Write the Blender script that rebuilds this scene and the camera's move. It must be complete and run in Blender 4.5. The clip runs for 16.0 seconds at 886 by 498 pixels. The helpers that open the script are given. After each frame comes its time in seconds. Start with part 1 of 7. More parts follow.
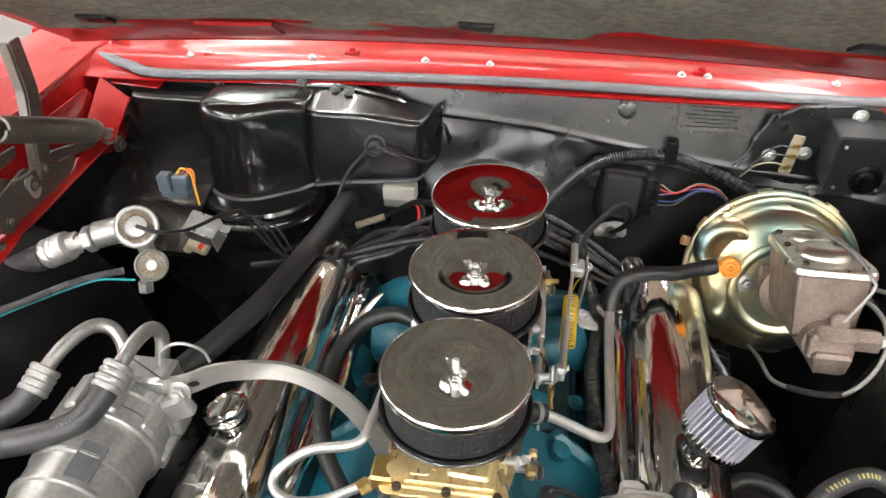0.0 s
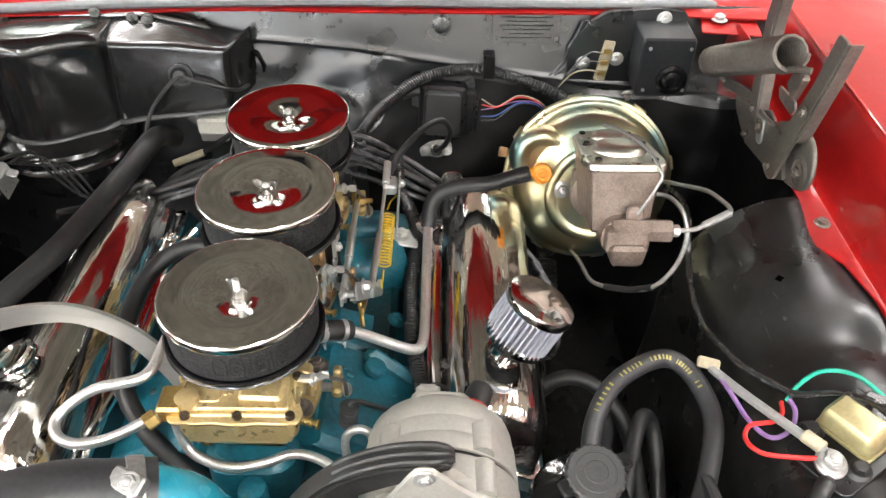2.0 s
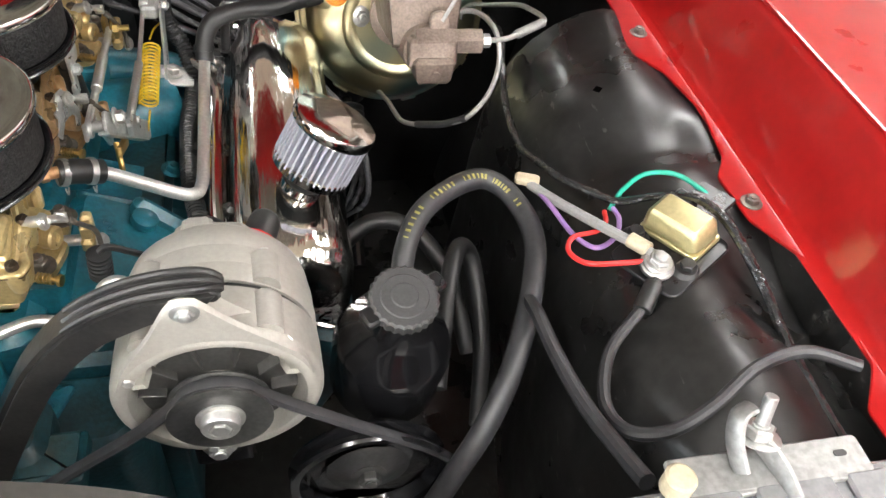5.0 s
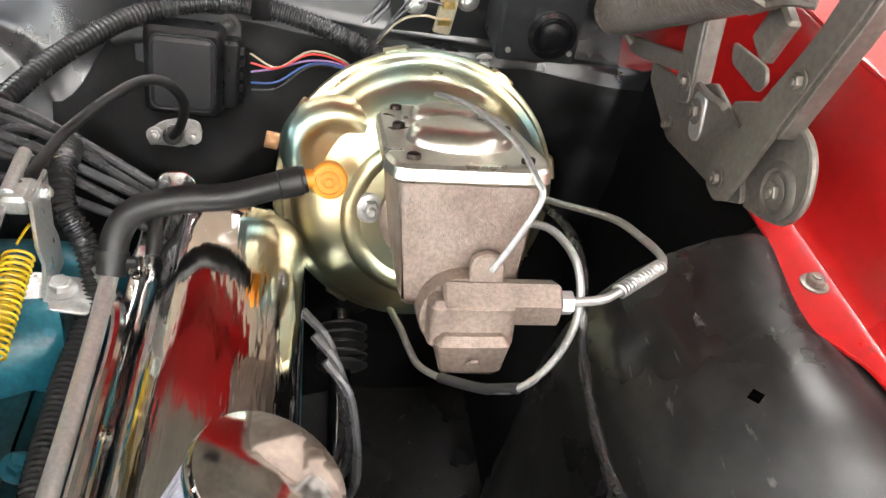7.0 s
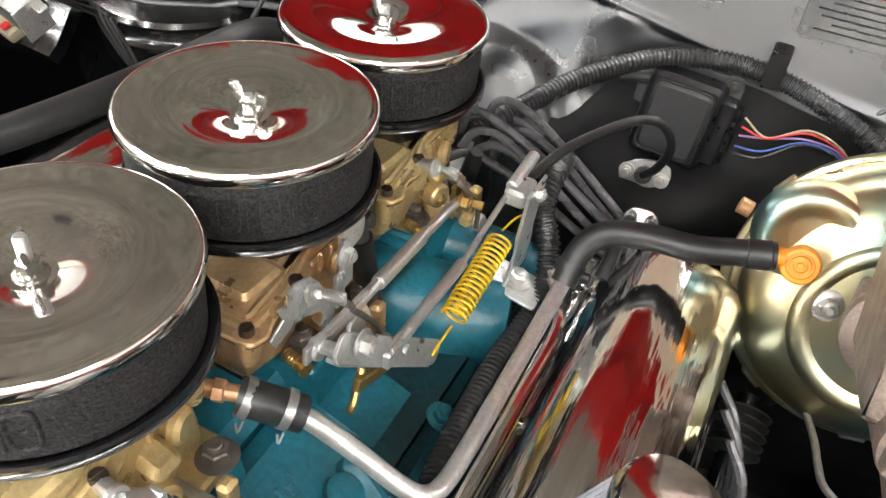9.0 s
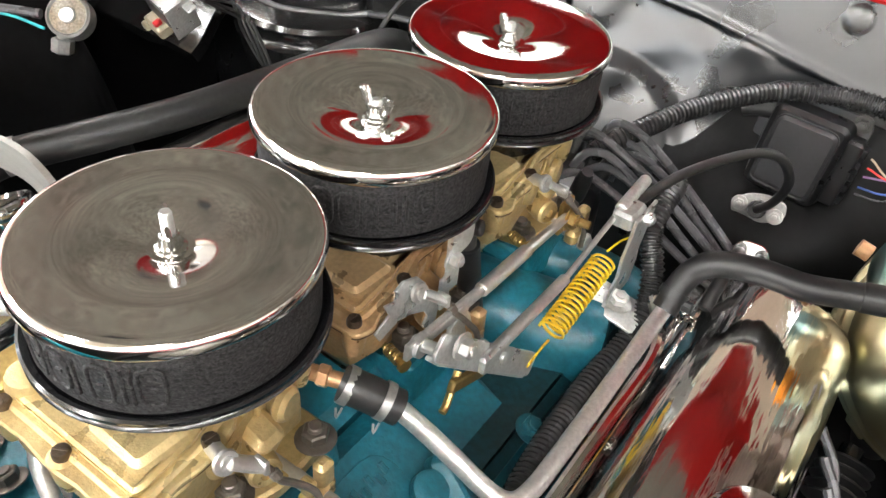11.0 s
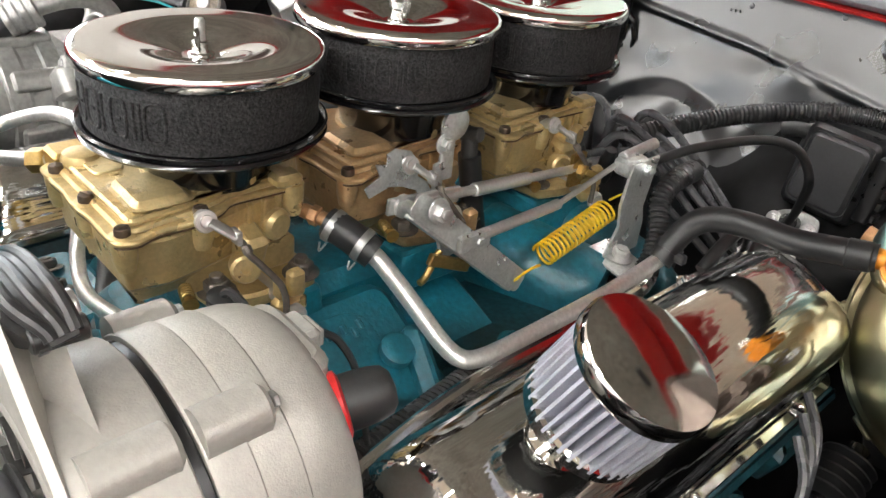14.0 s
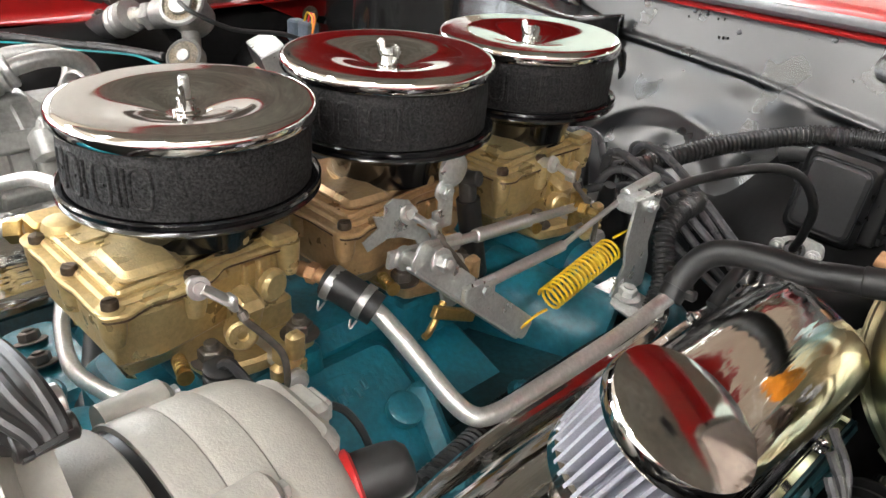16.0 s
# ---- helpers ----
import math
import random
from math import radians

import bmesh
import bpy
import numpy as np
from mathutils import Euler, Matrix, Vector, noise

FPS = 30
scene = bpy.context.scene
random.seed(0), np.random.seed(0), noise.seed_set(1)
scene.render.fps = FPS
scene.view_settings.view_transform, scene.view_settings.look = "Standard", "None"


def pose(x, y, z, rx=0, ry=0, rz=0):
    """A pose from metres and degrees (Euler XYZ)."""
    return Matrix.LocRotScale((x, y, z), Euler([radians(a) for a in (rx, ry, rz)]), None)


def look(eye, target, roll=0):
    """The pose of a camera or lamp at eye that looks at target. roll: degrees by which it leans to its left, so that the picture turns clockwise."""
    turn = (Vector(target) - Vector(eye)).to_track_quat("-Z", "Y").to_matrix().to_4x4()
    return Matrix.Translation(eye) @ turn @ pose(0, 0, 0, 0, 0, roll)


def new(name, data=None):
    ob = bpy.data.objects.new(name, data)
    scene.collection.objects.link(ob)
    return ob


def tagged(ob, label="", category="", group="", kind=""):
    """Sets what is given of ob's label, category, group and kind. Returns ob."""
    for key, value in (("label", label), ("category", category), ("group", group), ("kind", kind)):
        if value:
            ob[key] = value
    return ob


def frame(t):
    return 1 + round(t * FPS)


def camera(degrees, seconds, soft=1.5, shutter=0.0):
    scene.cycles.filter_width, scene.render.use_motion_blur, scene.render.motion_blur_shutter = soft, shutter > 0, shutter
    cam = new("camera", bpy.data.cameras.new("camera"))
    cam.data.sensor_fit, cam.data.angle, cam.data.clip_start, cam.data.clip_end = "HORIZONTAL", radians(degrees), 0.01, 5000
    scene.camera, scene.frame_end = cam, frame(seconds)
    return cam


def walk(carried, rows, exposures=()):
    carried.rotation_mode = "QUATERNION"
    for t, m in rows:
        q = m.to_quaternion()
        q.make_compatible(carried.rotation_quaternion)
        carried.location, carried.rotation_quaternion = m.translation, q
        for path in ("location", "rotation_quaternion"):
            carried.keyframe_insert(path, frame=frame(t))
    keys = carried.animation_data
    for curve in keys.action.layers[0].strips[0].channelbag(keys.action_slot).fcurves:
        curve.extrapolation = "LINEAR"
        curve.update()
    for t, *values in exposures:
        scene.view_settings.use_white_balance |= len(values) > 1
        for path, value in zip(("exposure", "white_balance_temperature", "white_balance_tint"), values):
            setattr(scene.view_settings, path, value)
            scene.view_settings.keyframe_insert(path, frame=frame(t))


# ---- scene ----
cam = camera(58.9, 16.0)
PATH = [
    (0, (0.084, -0.586, 1.554), (-0.167, 0.993, 0.352), -0.4),
    (0.5, (0.129, -0.588, 1.556), (-0.075, 1.0, 0.356), -0.6),
    (1, (0.17, -0.585, 1.546), (0.032, 0.994, 0.326), -0.5),
    (1.5, (0.195, -0.58, 1.53), (0.129, 0.975, 0.273), 0.1),
    (2, (0.211, -0.582, 1.507), (0.219, 0.935, 0.204), 0.8),
    (2.5, (0.219, -0.589, 1.485), (0.29, 0.88, 0.13), 1.8),
    (3, (0.229, -0.596, 1.458), (0.359, 0.824, 0.056), 2.9),
    (3.5, (0.238, -0.6, 1.436), (0.414, 0.773, -0.007), 4.0),
    (3.7, (0.241, -0.602, 1.428), (0.438, 0.749, -0.034), 4.5),
    (5.8, (0.291, -0.416, 1.272), (0.791, 0.908, -0.141), 10.0),
    (6, (0.3, -0.362, 1.252), (0.803, 0.988, -0.135), 9.8),
    (6.5, (0.329, -0.22, 1.215), (0.786, 1.216, -0.1), 9.3),
    (7, (0.35, -0.149, 1.213), (0.684, 1.349, -0.069), 9.5),
    (7.5, (0.338, -0.137, 1.21), (0.444, 1.396, -0.07), 8.7),
    (8, (0.309, -0.151, 1.199), (0.155, 1.374, -0.086), 7.8),
    (8.5, (0.296, -0.161, 1.206), (-0.085, 1.319, -0.084), 7.4),
    (9, (0.289, -0.173, 1.212), (-0.296, 1.24, -0.077), 6.6),
    (9.5, (0.288, -0.176, 1.214), (-0.422, 1.174, -0.079), 6.2),
    (11.8, (0.297, -0.226, 1.22), (-0.526, 1.095, -0.036), 6.2),
    (12, (0.302, -0.25, 1.235), (-0.519, 1.079, -0.013), 6.6),
    (12.5, (0.311, -0.364, 1.282), (-0.536, 0.981, 0.067), 7.4),
    (13, (0.389, -0.396, 1.271), (-0.572, 0.932, 0.125), 7.2),
    (13.5, (0.488, -0.288, 1.18), (-0.612, 0.983, 0.096), 6.4),
    (14, (0.49, -0.242, 1.106), (-0.727, 0.992, 0.107), 6.3),
    (14.5, (0.471, -0.22, 1.09), (-0.824, 0.974, 0.143), 5.7),
    (15, (0.462, -0.21, 1.083), (-0.869, 0.969, 0.167), 4.8),
    (15.5, (0.46, -0.214, 1.087), (-0.851, 0.988, 0.173), 4.3),
    (16, (0.46, -0.231, 1.104), (-0.766, 1.052, 0.181), 3.8),
]
EXPOSURES = ((0, 0.25), (1.5, 0.38), (3.7, 0.48), (5.8, 0.46), (6.5, 0.58), (7, 0.82), (7.5, 0.9), (8.2, 0.86), (9, 0.8), (9.7, 0.85), (11.8, 0.8), (12.5, 0.6), (13.5, 0.48), (14.5, 0.24), (16, 0.32))
walk(cam, [(t, look(eye, target, roll)) for t, eye, target, roll in PATH], EXPOSURES)

# ---- light ----
world = bpy.data.worlds.new("showroom_air")
scene.world = world
world.use_nodes = True
world.node_tree.nodes["Background"].inputs[0].default_value = (0.95, 0.97, 1.0, 1)
world.node_tree.nodes["Background"].inputs[1].default_value = 0.10

# ---- geometry helpers: a shape is (vertices, faces) in world metres ----


def joined(*shapes):
    v, f = [], []
    for sv, sf in shapes:
        k = len(v)
        v.extend(sv)
        f.extend([tuple(i + k for i in q) for q in sf])
    return v, f


def moved(shape, m):
    return [tuple(m @ Vector(p)) for p in shape[0]], shape[1]


def axis(p, d, spin=0):
    """A frame at p whose z axis points along d."""
    return Matrix.Translation(p) @ Vector(d).to_track_quat("Z", "Y").to_matrix().to_4x4() @ Matrix.Rotation(radians(spin), 4, "Z")


def lathe(profile, n=40):
    """A turned solid about z from (radius, height) pairs."""
    v, f = [], []
    for r, z in profile:
        for i in range(n):
            a = 2 * math.pi * i / n
            v.append((r * math.cos(a), r * math.sin(a), z))
    for j in range(len(profile) - 1):
        for i in range(n):
            k = (i + 1) % n
            f.append((j * n + i, j * n + k, (j + 1) * n + k, (j + 1) * n + i))
    if profile[0][0] > 1e-4:
        f.append(tuple(range(n - 1, -1, -1)))
    if profile[-1][0] > 1e-4:
        f.append(tuple(range((len(profile) - 1) * n, len(profile) * n)))
    return v, f


def curve_points(pts, sub=6):
    """A smooth line through a few points."""
    p = [Vector(q) for q in pts]
    if len(p) == 2 or sub == 1:
        return p
    p = [2 * p[0] - p[1]] + p + [2 * p[-1] - p[-2]]
    out = []
    for i in range(1, len(p) - 2):
        a, b, c, d = p[i - 1:i + 3]
        for k in range(sub):
            t = k / sub
            out.append(0.5 * (2 * b + (c - a) * t + (2 * a - 5 * b + 4 * c - d) * t * t + (3 * b - a - 3 * c + d) * t ** 3))
    return out + [p[-2]]


def tube(pts, r, n=10, sub=6, ripple=0, pitch=0.006, flat=1.0):
    """A round hose or rod along pts. ripple: height of the rings of a split loom. flat: the section's height to its width."""
    line = curve_points(pts, sub)
    if ripple:
        dense, rest = [], 0.0
        for a, b in zip(line, line[1:]):
            length = (b - a).length
            while rest < length:
                dense.append(a.lerp(b, rest / length))
                rest += pitch / 4
            rest -= length
        line = dense
    v, f, side = [], [], None
    for i, p in enumerate(line):
        d = (line[min(i + 1, len(line) - 1)] - line[max(i - 1, 0)]).normalized()
        if side is None:
            side = d.orthogonal() if abs(d.z) > 0.95 else d.cross(Vector((0, 0, 1)))
        side = (side - d * side.dot(d)).normalized()
        up = side.cross(d)
        rr = (r[min(i * len(r) // len(line), len(r) - 1)] if isinstance(r, (list, tuple)) else r) + (ripple * (0, 0, 1, 1)[i % 4] if ripple else 0)
        for k in range(n):
            a = 2 * math.pi * k / n
            v.append(tuple(p + side * (rr * math.cos(a)) + up * (rr * flat * math.sin(a))))
    m = len(line)
    for j in range(m - 1):
        for k in range(n):
            q = (k + 1) % n
            f.append((j * n + k, j * n + q, (j + 1) * n + q, (j + 1) * n + k))
    f.append(tuple(range(n - 1, -1, -1)))
    f.append(tuple(range((m - 1) * n, m * n)))
    return v, f


def offset(outline, d):
    out, n = [], len(outline)
    for i in range(n):
        a, b, c = (Vector(outline[(i + k) % n]) for k in (-1, 0, 1))
        e1, e2 = (b - a).normalized(), (c - b).normalized()
        n1, n2 = Vector((e1.y, -e1.x)), Vector((e2.y, -e2.x))
        s = n1 + n2
        s = s / max(s.length_squared / 2, 0.3)
        out.append((b.x + s.x * d, b.y + s.y * d))
    return out


def slab(outline, z0, z1, bevel=0.001, taper=0.0):
    """A plate from an outline (x, y), counterclockwise, with chamfered edges. taper: how far the foot is drawn in."""
    rings = [(offset(outline, -bevel - taper), z0), (offset(outline, -taper), z0 + bevel), (outline, z1 - bevel), (offset(outline, -bevel), z1)]
    n, v, f = len(outline), [], []
    for ring, z in rings:
        v += [(x, y, z) for x, y in ring]
    for j in range(3):
        for i in range(n):
            k = (i + 1) % n
            f.append((j * n + i, j * n + k, (j + 1) * n + k, (j + 1) * n + i))
    f.append(tuple(range(n - 1, -1, -1)))
    f.append(tuple(range(3 * n, 4 * n)))
    return v, f


def rounded(w, h, r=0.006, n=4):
    """The outline of a rounded rectangle about the origin."""
    out = []
    for cx, cy, a0 in ((w / 2 - r, h / 2 - r, 0), (-w / 2 + r, h / 2 - r, 90), (-w / 2 + r, -h / 2 + r, 180), (w / 2 - r, -h / 2 + r, 270)):
        for i in range(n + 1):
            a = radians(a0 + 90 * i / n)
            out.append((cx + r * math.cos(a), cy + r * math.sin(a)))
    return out


def smooth_outline(pts, sub=3):
    """Rounds an outline's corners a little."""
    out, n = [], len(pts)
    for i in range(n):
        a, b, c = (Vector(pts[(i + k) % n]) for k in (-1, 0, 1))
        p, q = b.lerp(a, min(0.3, 0.006 / max((a - b).length, 1e-6))), b.lerp(c, min(0.3, 0.006 / max((c - b).length, 1e-6)))
        for k in range(sub + 1):
            t = k / sub
            s = p.lerp(b, t).lerp(b.lerp(q, t), t)
            out.append((s.x, s.y))
    return out


def box(c, size, bevel=0.002, m=None, r=None, taper=0.0):
    """A block with rounded corners about c."""
    s = slab(rounded(size[0], size[1], r if r else min(0.004, min(size[:2]) * 0.3), 3), -size[2] / 2, size[2] / 2, bevel, taper)
    return moved(s, Matrix.Translation(c) @ (m if m else Matrix()))


def rod(a, b, r, n=12, bevel=0.0008):
    d = Vector(b) - Vector(a)
    h = d.length
    e = min(bevel, r * 0.3)
    return moved(lathe([(r - e, 0), (r, e), (r, h - e), (r - e, h)], n), axis(a, d))


def hexhead(p, d, r=0.006, h=0.005, washer=True, spin=0):
    """A hexagon bolt head on a washer at p, standing along d."""
    hexa = [(r * math.cos(i * math.pi / 3), r * math.sin(i * math.pi / 3)) for i in range(6)]
    s = slab(hexa, 0.0015, 0.0015 + h, r * 0.12)
    if washer:
        s = joined(s, lathe([(r * 1.45, 0), (r * 1.5, 0.0005), (r * 1.5, 0.0012), (r * 1.4, 0.0017)], 20), lathe([(r * 0.55, h), (r * 0.55, h + 0.003), (r * 0.4, h + 0.0036)], 12))
    return moved(s, axis(p, d, spin))


def coil(a, b, R, r, turns, n=6, per=14):
    """A helical spring from a to b."""
    m = axis(a, Vector(b) - Vector(a))
    h = (Vector(b) - Vector(a)).length
    pts = [m @ Vector((R * math.cos(2 * math.pi * i / per), R * math.sin(2 * math.pi * i / per), h * i / (turns * per))) for i in range(int(turns * per) + 1)]
    return tube(pts, r, n, 1)


def sheet(fn, us, vs, thick=0.003):
    """A sheet of metal over a grid; fn(u, v) gives the place. It has a back."""
    nu, nv, v, f = len(us), len(vs), [], []
    for u in us:
        for w in vs:
            v.append(tuple(fn(u, w)))
    for i in range(nu - 1):
        for j in range(nv - 1):
            f.append((i * nv + j, (i + 1) * nv + j, (i + 1) * nv + j + 1, i * nv + j + 1))
    k = len(v)
    norms = [Vector() for _ in v]
    for q in f:
        a, b, c = (Vector(v[q[i]]) for i in (0, 1, 3))
        nn = (b - a).cross(c - a)
        for i in q:
            norms[i] += nn
    back = [tuple(Vector(p) - nn.normalized() * thick) for p, nn in zip(v, norms)]
    fb = [tuple(i + k for i in reversed(q)) for q in f]
    rim = [j for j in range(nv)] + [i * nv + nv - 1 for i in range(1, nu)] + [(nu - 1) * nv + j for j in range(nv - 2, -1, -1)] + [i * nv for i in range(nu - 2, 0, -1)]
    fr = [(rim[i], rim[(i + 1) % len(rim)], rim[(i + 1) % len(rim)] + k, rim[i] + k) for i in range(len(rim))]
    return v + back, f + fb + fr


def span(a, b, n):
    return [a + (b - a) * i / n for i in range(n + 1)]


BASE = {}


def thing(name, at, label, category, group="", kind=""):
    ob = new(name)
    ob.location = at
    ob.empty_display_size = 0.02
    BASE[ob.name] = Vector(at)
    return tagged(ob, label, category, group, kind)


def mesh_of(name, shape, material, at=(0, 0, 0), sharp=35):
    me = bpy.data.meshes.new(name)
    at = Vector(at)
    me.from_pydata([tuple(Vector(p) - at) for p in shape[0]], [], shape[1])
    b = bmesh.new()
    b.from_mesh(me)
    bmesh.ops.remove_doubles(b, verts=b.verts, dist=1e-6)
    bmesh.ops.recalc_face_normals(b, faces=b.faces)
    b.to_mesh(me)
    b.free()
    me.shade_smooth()
    me.set_sharp_from_angle(angle=radians(sharp))
    me.materials.append(material)
    return me


def part(name, shape, material, parent, label=""):
    """One mesh under a thing or a part; shape is in world metres."""
    at = BASE[parent.name]
    ob = new(name, mesh_of(name, shape, material, at))
    ob.parent = parent
    BASE[ob.name] = at
    return tagged(ob, label)


def solo(name, shape, material, label, category, group="", kind="", at=None):
    """A thing that is one mesh."""
    if at is None:
        n = len(shape[0])
        at = (sum(p[0] for p in shape[0]) / n, sum(p[1] for p in shape[0]) / n, min(p[2] for p in shape[0]))
    ob = new(name, mesh_of(name, shape, material, at))
    ob.location = at
    BASE[ob.name] = Vector(at)
    return tagged(ob, label, category, group, kind)


# ---- materials ----


def material(name, color, rough=0.4, metal=0.0, vary=0.12, scale=30.0, bump=0.0, bump_scale=200.0, coat=0.0, tint=None, tint_scale=8.0, rough_vary=0.1, stretch=None, dent=0.0, dent_scale=9.0, spec=0.5):
    """A surface: base colour with a coarse drift towards tint and a fine mottling, uneven gloss, and relief."""
    m = bpy.data.materials.new(name)
    m.use_nodes = True
    t = m.node_tree
    p = t.nodes["Principled BSDF"]
    co = t.nodes.new("ShaderNodeTexCoord")
    at = co.outputs["Object"]
    if stretch:
        mp = t.nodes.new("ShaderNodeMapping")
        mp.inputs["Scale"].default_value = stretch
        t.links.new(at, mp.inputs["Vector"])
        at = mp.outputs["Vector"]

    def tex(s, detail=4.0):
        q = t.nodes.new("ShaderNodeTexNoise")
        q.inputs["Scale"].default_value = s
        q.inputs["Detail"].default_value = detail
        t.links.new(at, q.inputs["Vector"])
        return q.outputs["Fac"]

    def ramp(src, a, b, lo=0.35, hi=0.65):
        q = t.nodes.new("ShaderNodeMapRange")
        q.inputs["From Min"].default_value, q.inputs["From Max"].default_value = lo, hi
        q.inputs["To Min"].default_value, q.inputs["To Max"].default_value = a, b
        t.links.new(src, q.inputs["Value"])
        return q.outputs["Result"]

    def mix(kind, fac, a, b):
        q = t.nodes.new("ShaderNodeMix")
        q.data_type, q.blend_type = "RGBA", kind
        for sock, val in ((q.inputs[0], fac), (q.inputs[6], a), (q.inputs[7], b)):
            if isinstance(val, (int, float)):
                sock.default_value = val
            elif isinstance(val, tuple):
                sock.default_value = (*val, 1)
            else:
                t.links.new(val, sock)
        return q.outputs[2]

    tint = tint or tuple(c * 0.72 for c in color)
    col = mix("MIX", ramp(tex(tint_scale), 0.0, min(1.0, vary * 4)), color, tint)
    fine = ramp(tex(scale * 6, 6.0), 1 - vary, 1 + vary * 0.5)
    shade = t.nodes.new("ShaderNodeCombineColor")
    for i in range(3):
        t.links.new(fine, shade.inputs[i])
    col = mix("MULTIPLY", 1.0, col, shade.outputs[0])
    t.links.new(col, p.inputs["Base Color"])
    p.inputs["Metallic"].default_value = metal
    p.inputs["Specular IOR Level"].default_value = spec
    t.links.new(ramp(tex(scale, 5.0), max(0.02, rough - rough_vary * rough), min(1.0, rough + rough_vary), 0.3, 0.75), p.inputs["Roughness"])
    p.inputs["Coat Weight"].default_value = coat
    p.inputs["Coat Roughness"].default_value = 0.04
    if bump or dent:
        last = None
        for strength, s, far in ((bump, bump_scale, 0.0015), (dent, dent_scale, 0.02)):
            if strength:
                b = t.nodes.new("ShaderNodeBump")
                b.inputs["Strength"].default_value, b.inputs["Distance"].default_value = strength, far
                t.links.new(tex(s, 3.0), b.inputs["Height"])
                if last:
                    t.links.new(last, b.inputs["Normal"])
                last = b.outputs["Normal"]
        t.links.new(last, p.inputs["Normal"])
        if coat:
            t.links.new(last, p.inputs["Coat Normal"])
    return m


CHROME = material("chrome", (0.80, 0.79, 0.77), 0.05, 1.0, 0.05, 40, 0.0, tint=(0.74, 0.73, 0.71), dent=0.03, dent_scale=20)
COVER_CHROME = material("cover_chrome", (0.80, 0.79, 0.77), 0.045, 1.0, 0.05, 40, 0.0, tint=(0.74, 0.73, 0.71), stretch=(1.0, 0.14, 1.0), dent=0.11, dent_scale=60)
LID = material("lid_chrome", (0.84, 0.83, 0.81), 0.018, 1.0, 0.04, 60, 0.0, 500, tint=(0.78, 0.77, 0.75), dent=0.0025, dent_scale=16)
WING = material("worn_chrome", (0.72, 0.71, 0.69), 0.16, 1.0, 0.2, 60, 0.1, 500, tint=(0.50, 0.49, 0.47), tint_scale=90)
STEEL = material("zinc_steel", (0.60, 0.60, 0.59), 0.34, 0.8, 0.08, 60, 0.06, 600, tint=(0.50, 0.49, 0.46), tint_scale=25)
TUBE = material("bare_tube", (0.74, 0.73, 0.71), 0.32, 0.8, 0.12, 50, 0.04, 400, tint=(0.60, 0.59, 0.57))
BRACKET = material("worn_bracket", (0.012, 0.012, 0.013), 0.34, 0.0, 0.3, 40, 0.12, 200, tint=(0.028, 0.027, 0.026), tint_scale=30)
CABLE_SHELL = material("connector_grey", (0.36, 0.35, 0.32), 0.5, 0.0, 0.12, 40, 0.1, 400)
PULLEY = material("worn_pulley", (0.030, 0.030, 0.031), 0.34, 0.3, 0.3, 40, 0.05, 300, tint=(0.06, 0.06, 0.058), tint_scale=20)
ALLOY = material("cast_alloy", (0.40, 0.385, 0.35), 0.44, 0.4, 0.06, 40, 0.16, 800, tint=(0.33, 0.315, 0.285), tint_scale=10)
COMPRESSOR = material("compressor_alloy", (0.40, 0.40, 0.39), 0.36, 0.7, 0.15, 30, 0.08, 400, tint=(0.30, 0.30, 0.29))
GOLD = material("dichromate_gold", (0.62, 0.49, 0.245), 0.29, 0.60, 0.12, 45, 0.26, 700, tint=(0.44, 0.29, 0.12), tint_scale=16, rough_vary=0.2)
GOLD_WARM = material("dichromate_copper", (0.58, 0.40, 0.21), 0.31, 0.60, 0.12, 45, 0.26, 700, tint=(0.44, 0.25, 0.12), tint_scale=16, rough_vary=0.2)
GOLD_PINK = material("copper_dichromate", (0.52, 0.31, 0.16), 0.42, 0.55, 0.16, 45, 0.16, 600, tint=(0.42, 0.22, 0.11), tint_scale=20)
BRASS = material("brass", (0.55, 0.38, 0.14), 0.35, 0.9, 0.15, 50, 0.05, 300)
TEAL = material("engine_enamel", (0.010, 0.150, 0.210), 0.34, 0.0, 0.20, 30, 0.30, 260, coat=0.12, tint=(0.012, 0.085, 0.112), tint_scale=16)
# engine enamel darkened to paint in the shade low on block and heads
TEAL_SHADED = material("shaded_enamel", (0.008, 0.060, 0.078), 0.42, 0.0, 0.4, 30, 0.30, 220, tint=(0.010, 0.024, 0.028), tint_scale=14)
TEAL_BRIGHT = material("fresh_enamel", (0.02, 0.31, 0.43), 0.2, 0.0, 0.08, 30, 0.08, 220, coat=0.5, tint=(0.015, 0.25, 0.35))
RED = material("red_paint", (0.255, 0.0055, 0.0055), 0.30, 0.0, 0.06, 14, 0.02, 260, coat=0.5, tint=(0.225, 0.0045, 0.0045), dent=0.035, dent_scale=7, spec=0.25)
SATIN = material("satin_black", (0.046, 0.048, 0.052), 0.34, 0.0, 0.10, 16, 0.06, 300, tint=(0.060, 0.061, 0.064), tint_scale=5, dent=0.26, dent_scale=9, rough_vary=0.2, spec=0.9)
GLOSS = material("gloss_black", (0.007, 0.007, 0.008), 0.15, 0.0, 0.2, 18, 0.02, 200, coat=0.6, dent=0.06, dent_scale=10)
APRON = material("apron_black", (0.008, 0.008, 0.008), 0.27, 0.0, 0.5, 12, 0.06, 260, tint=(0.015, 0.0145, 0.014), tint_scale=5, dent=0.20, dent_scale=8, rough_vary=0.25, spec=0.6)


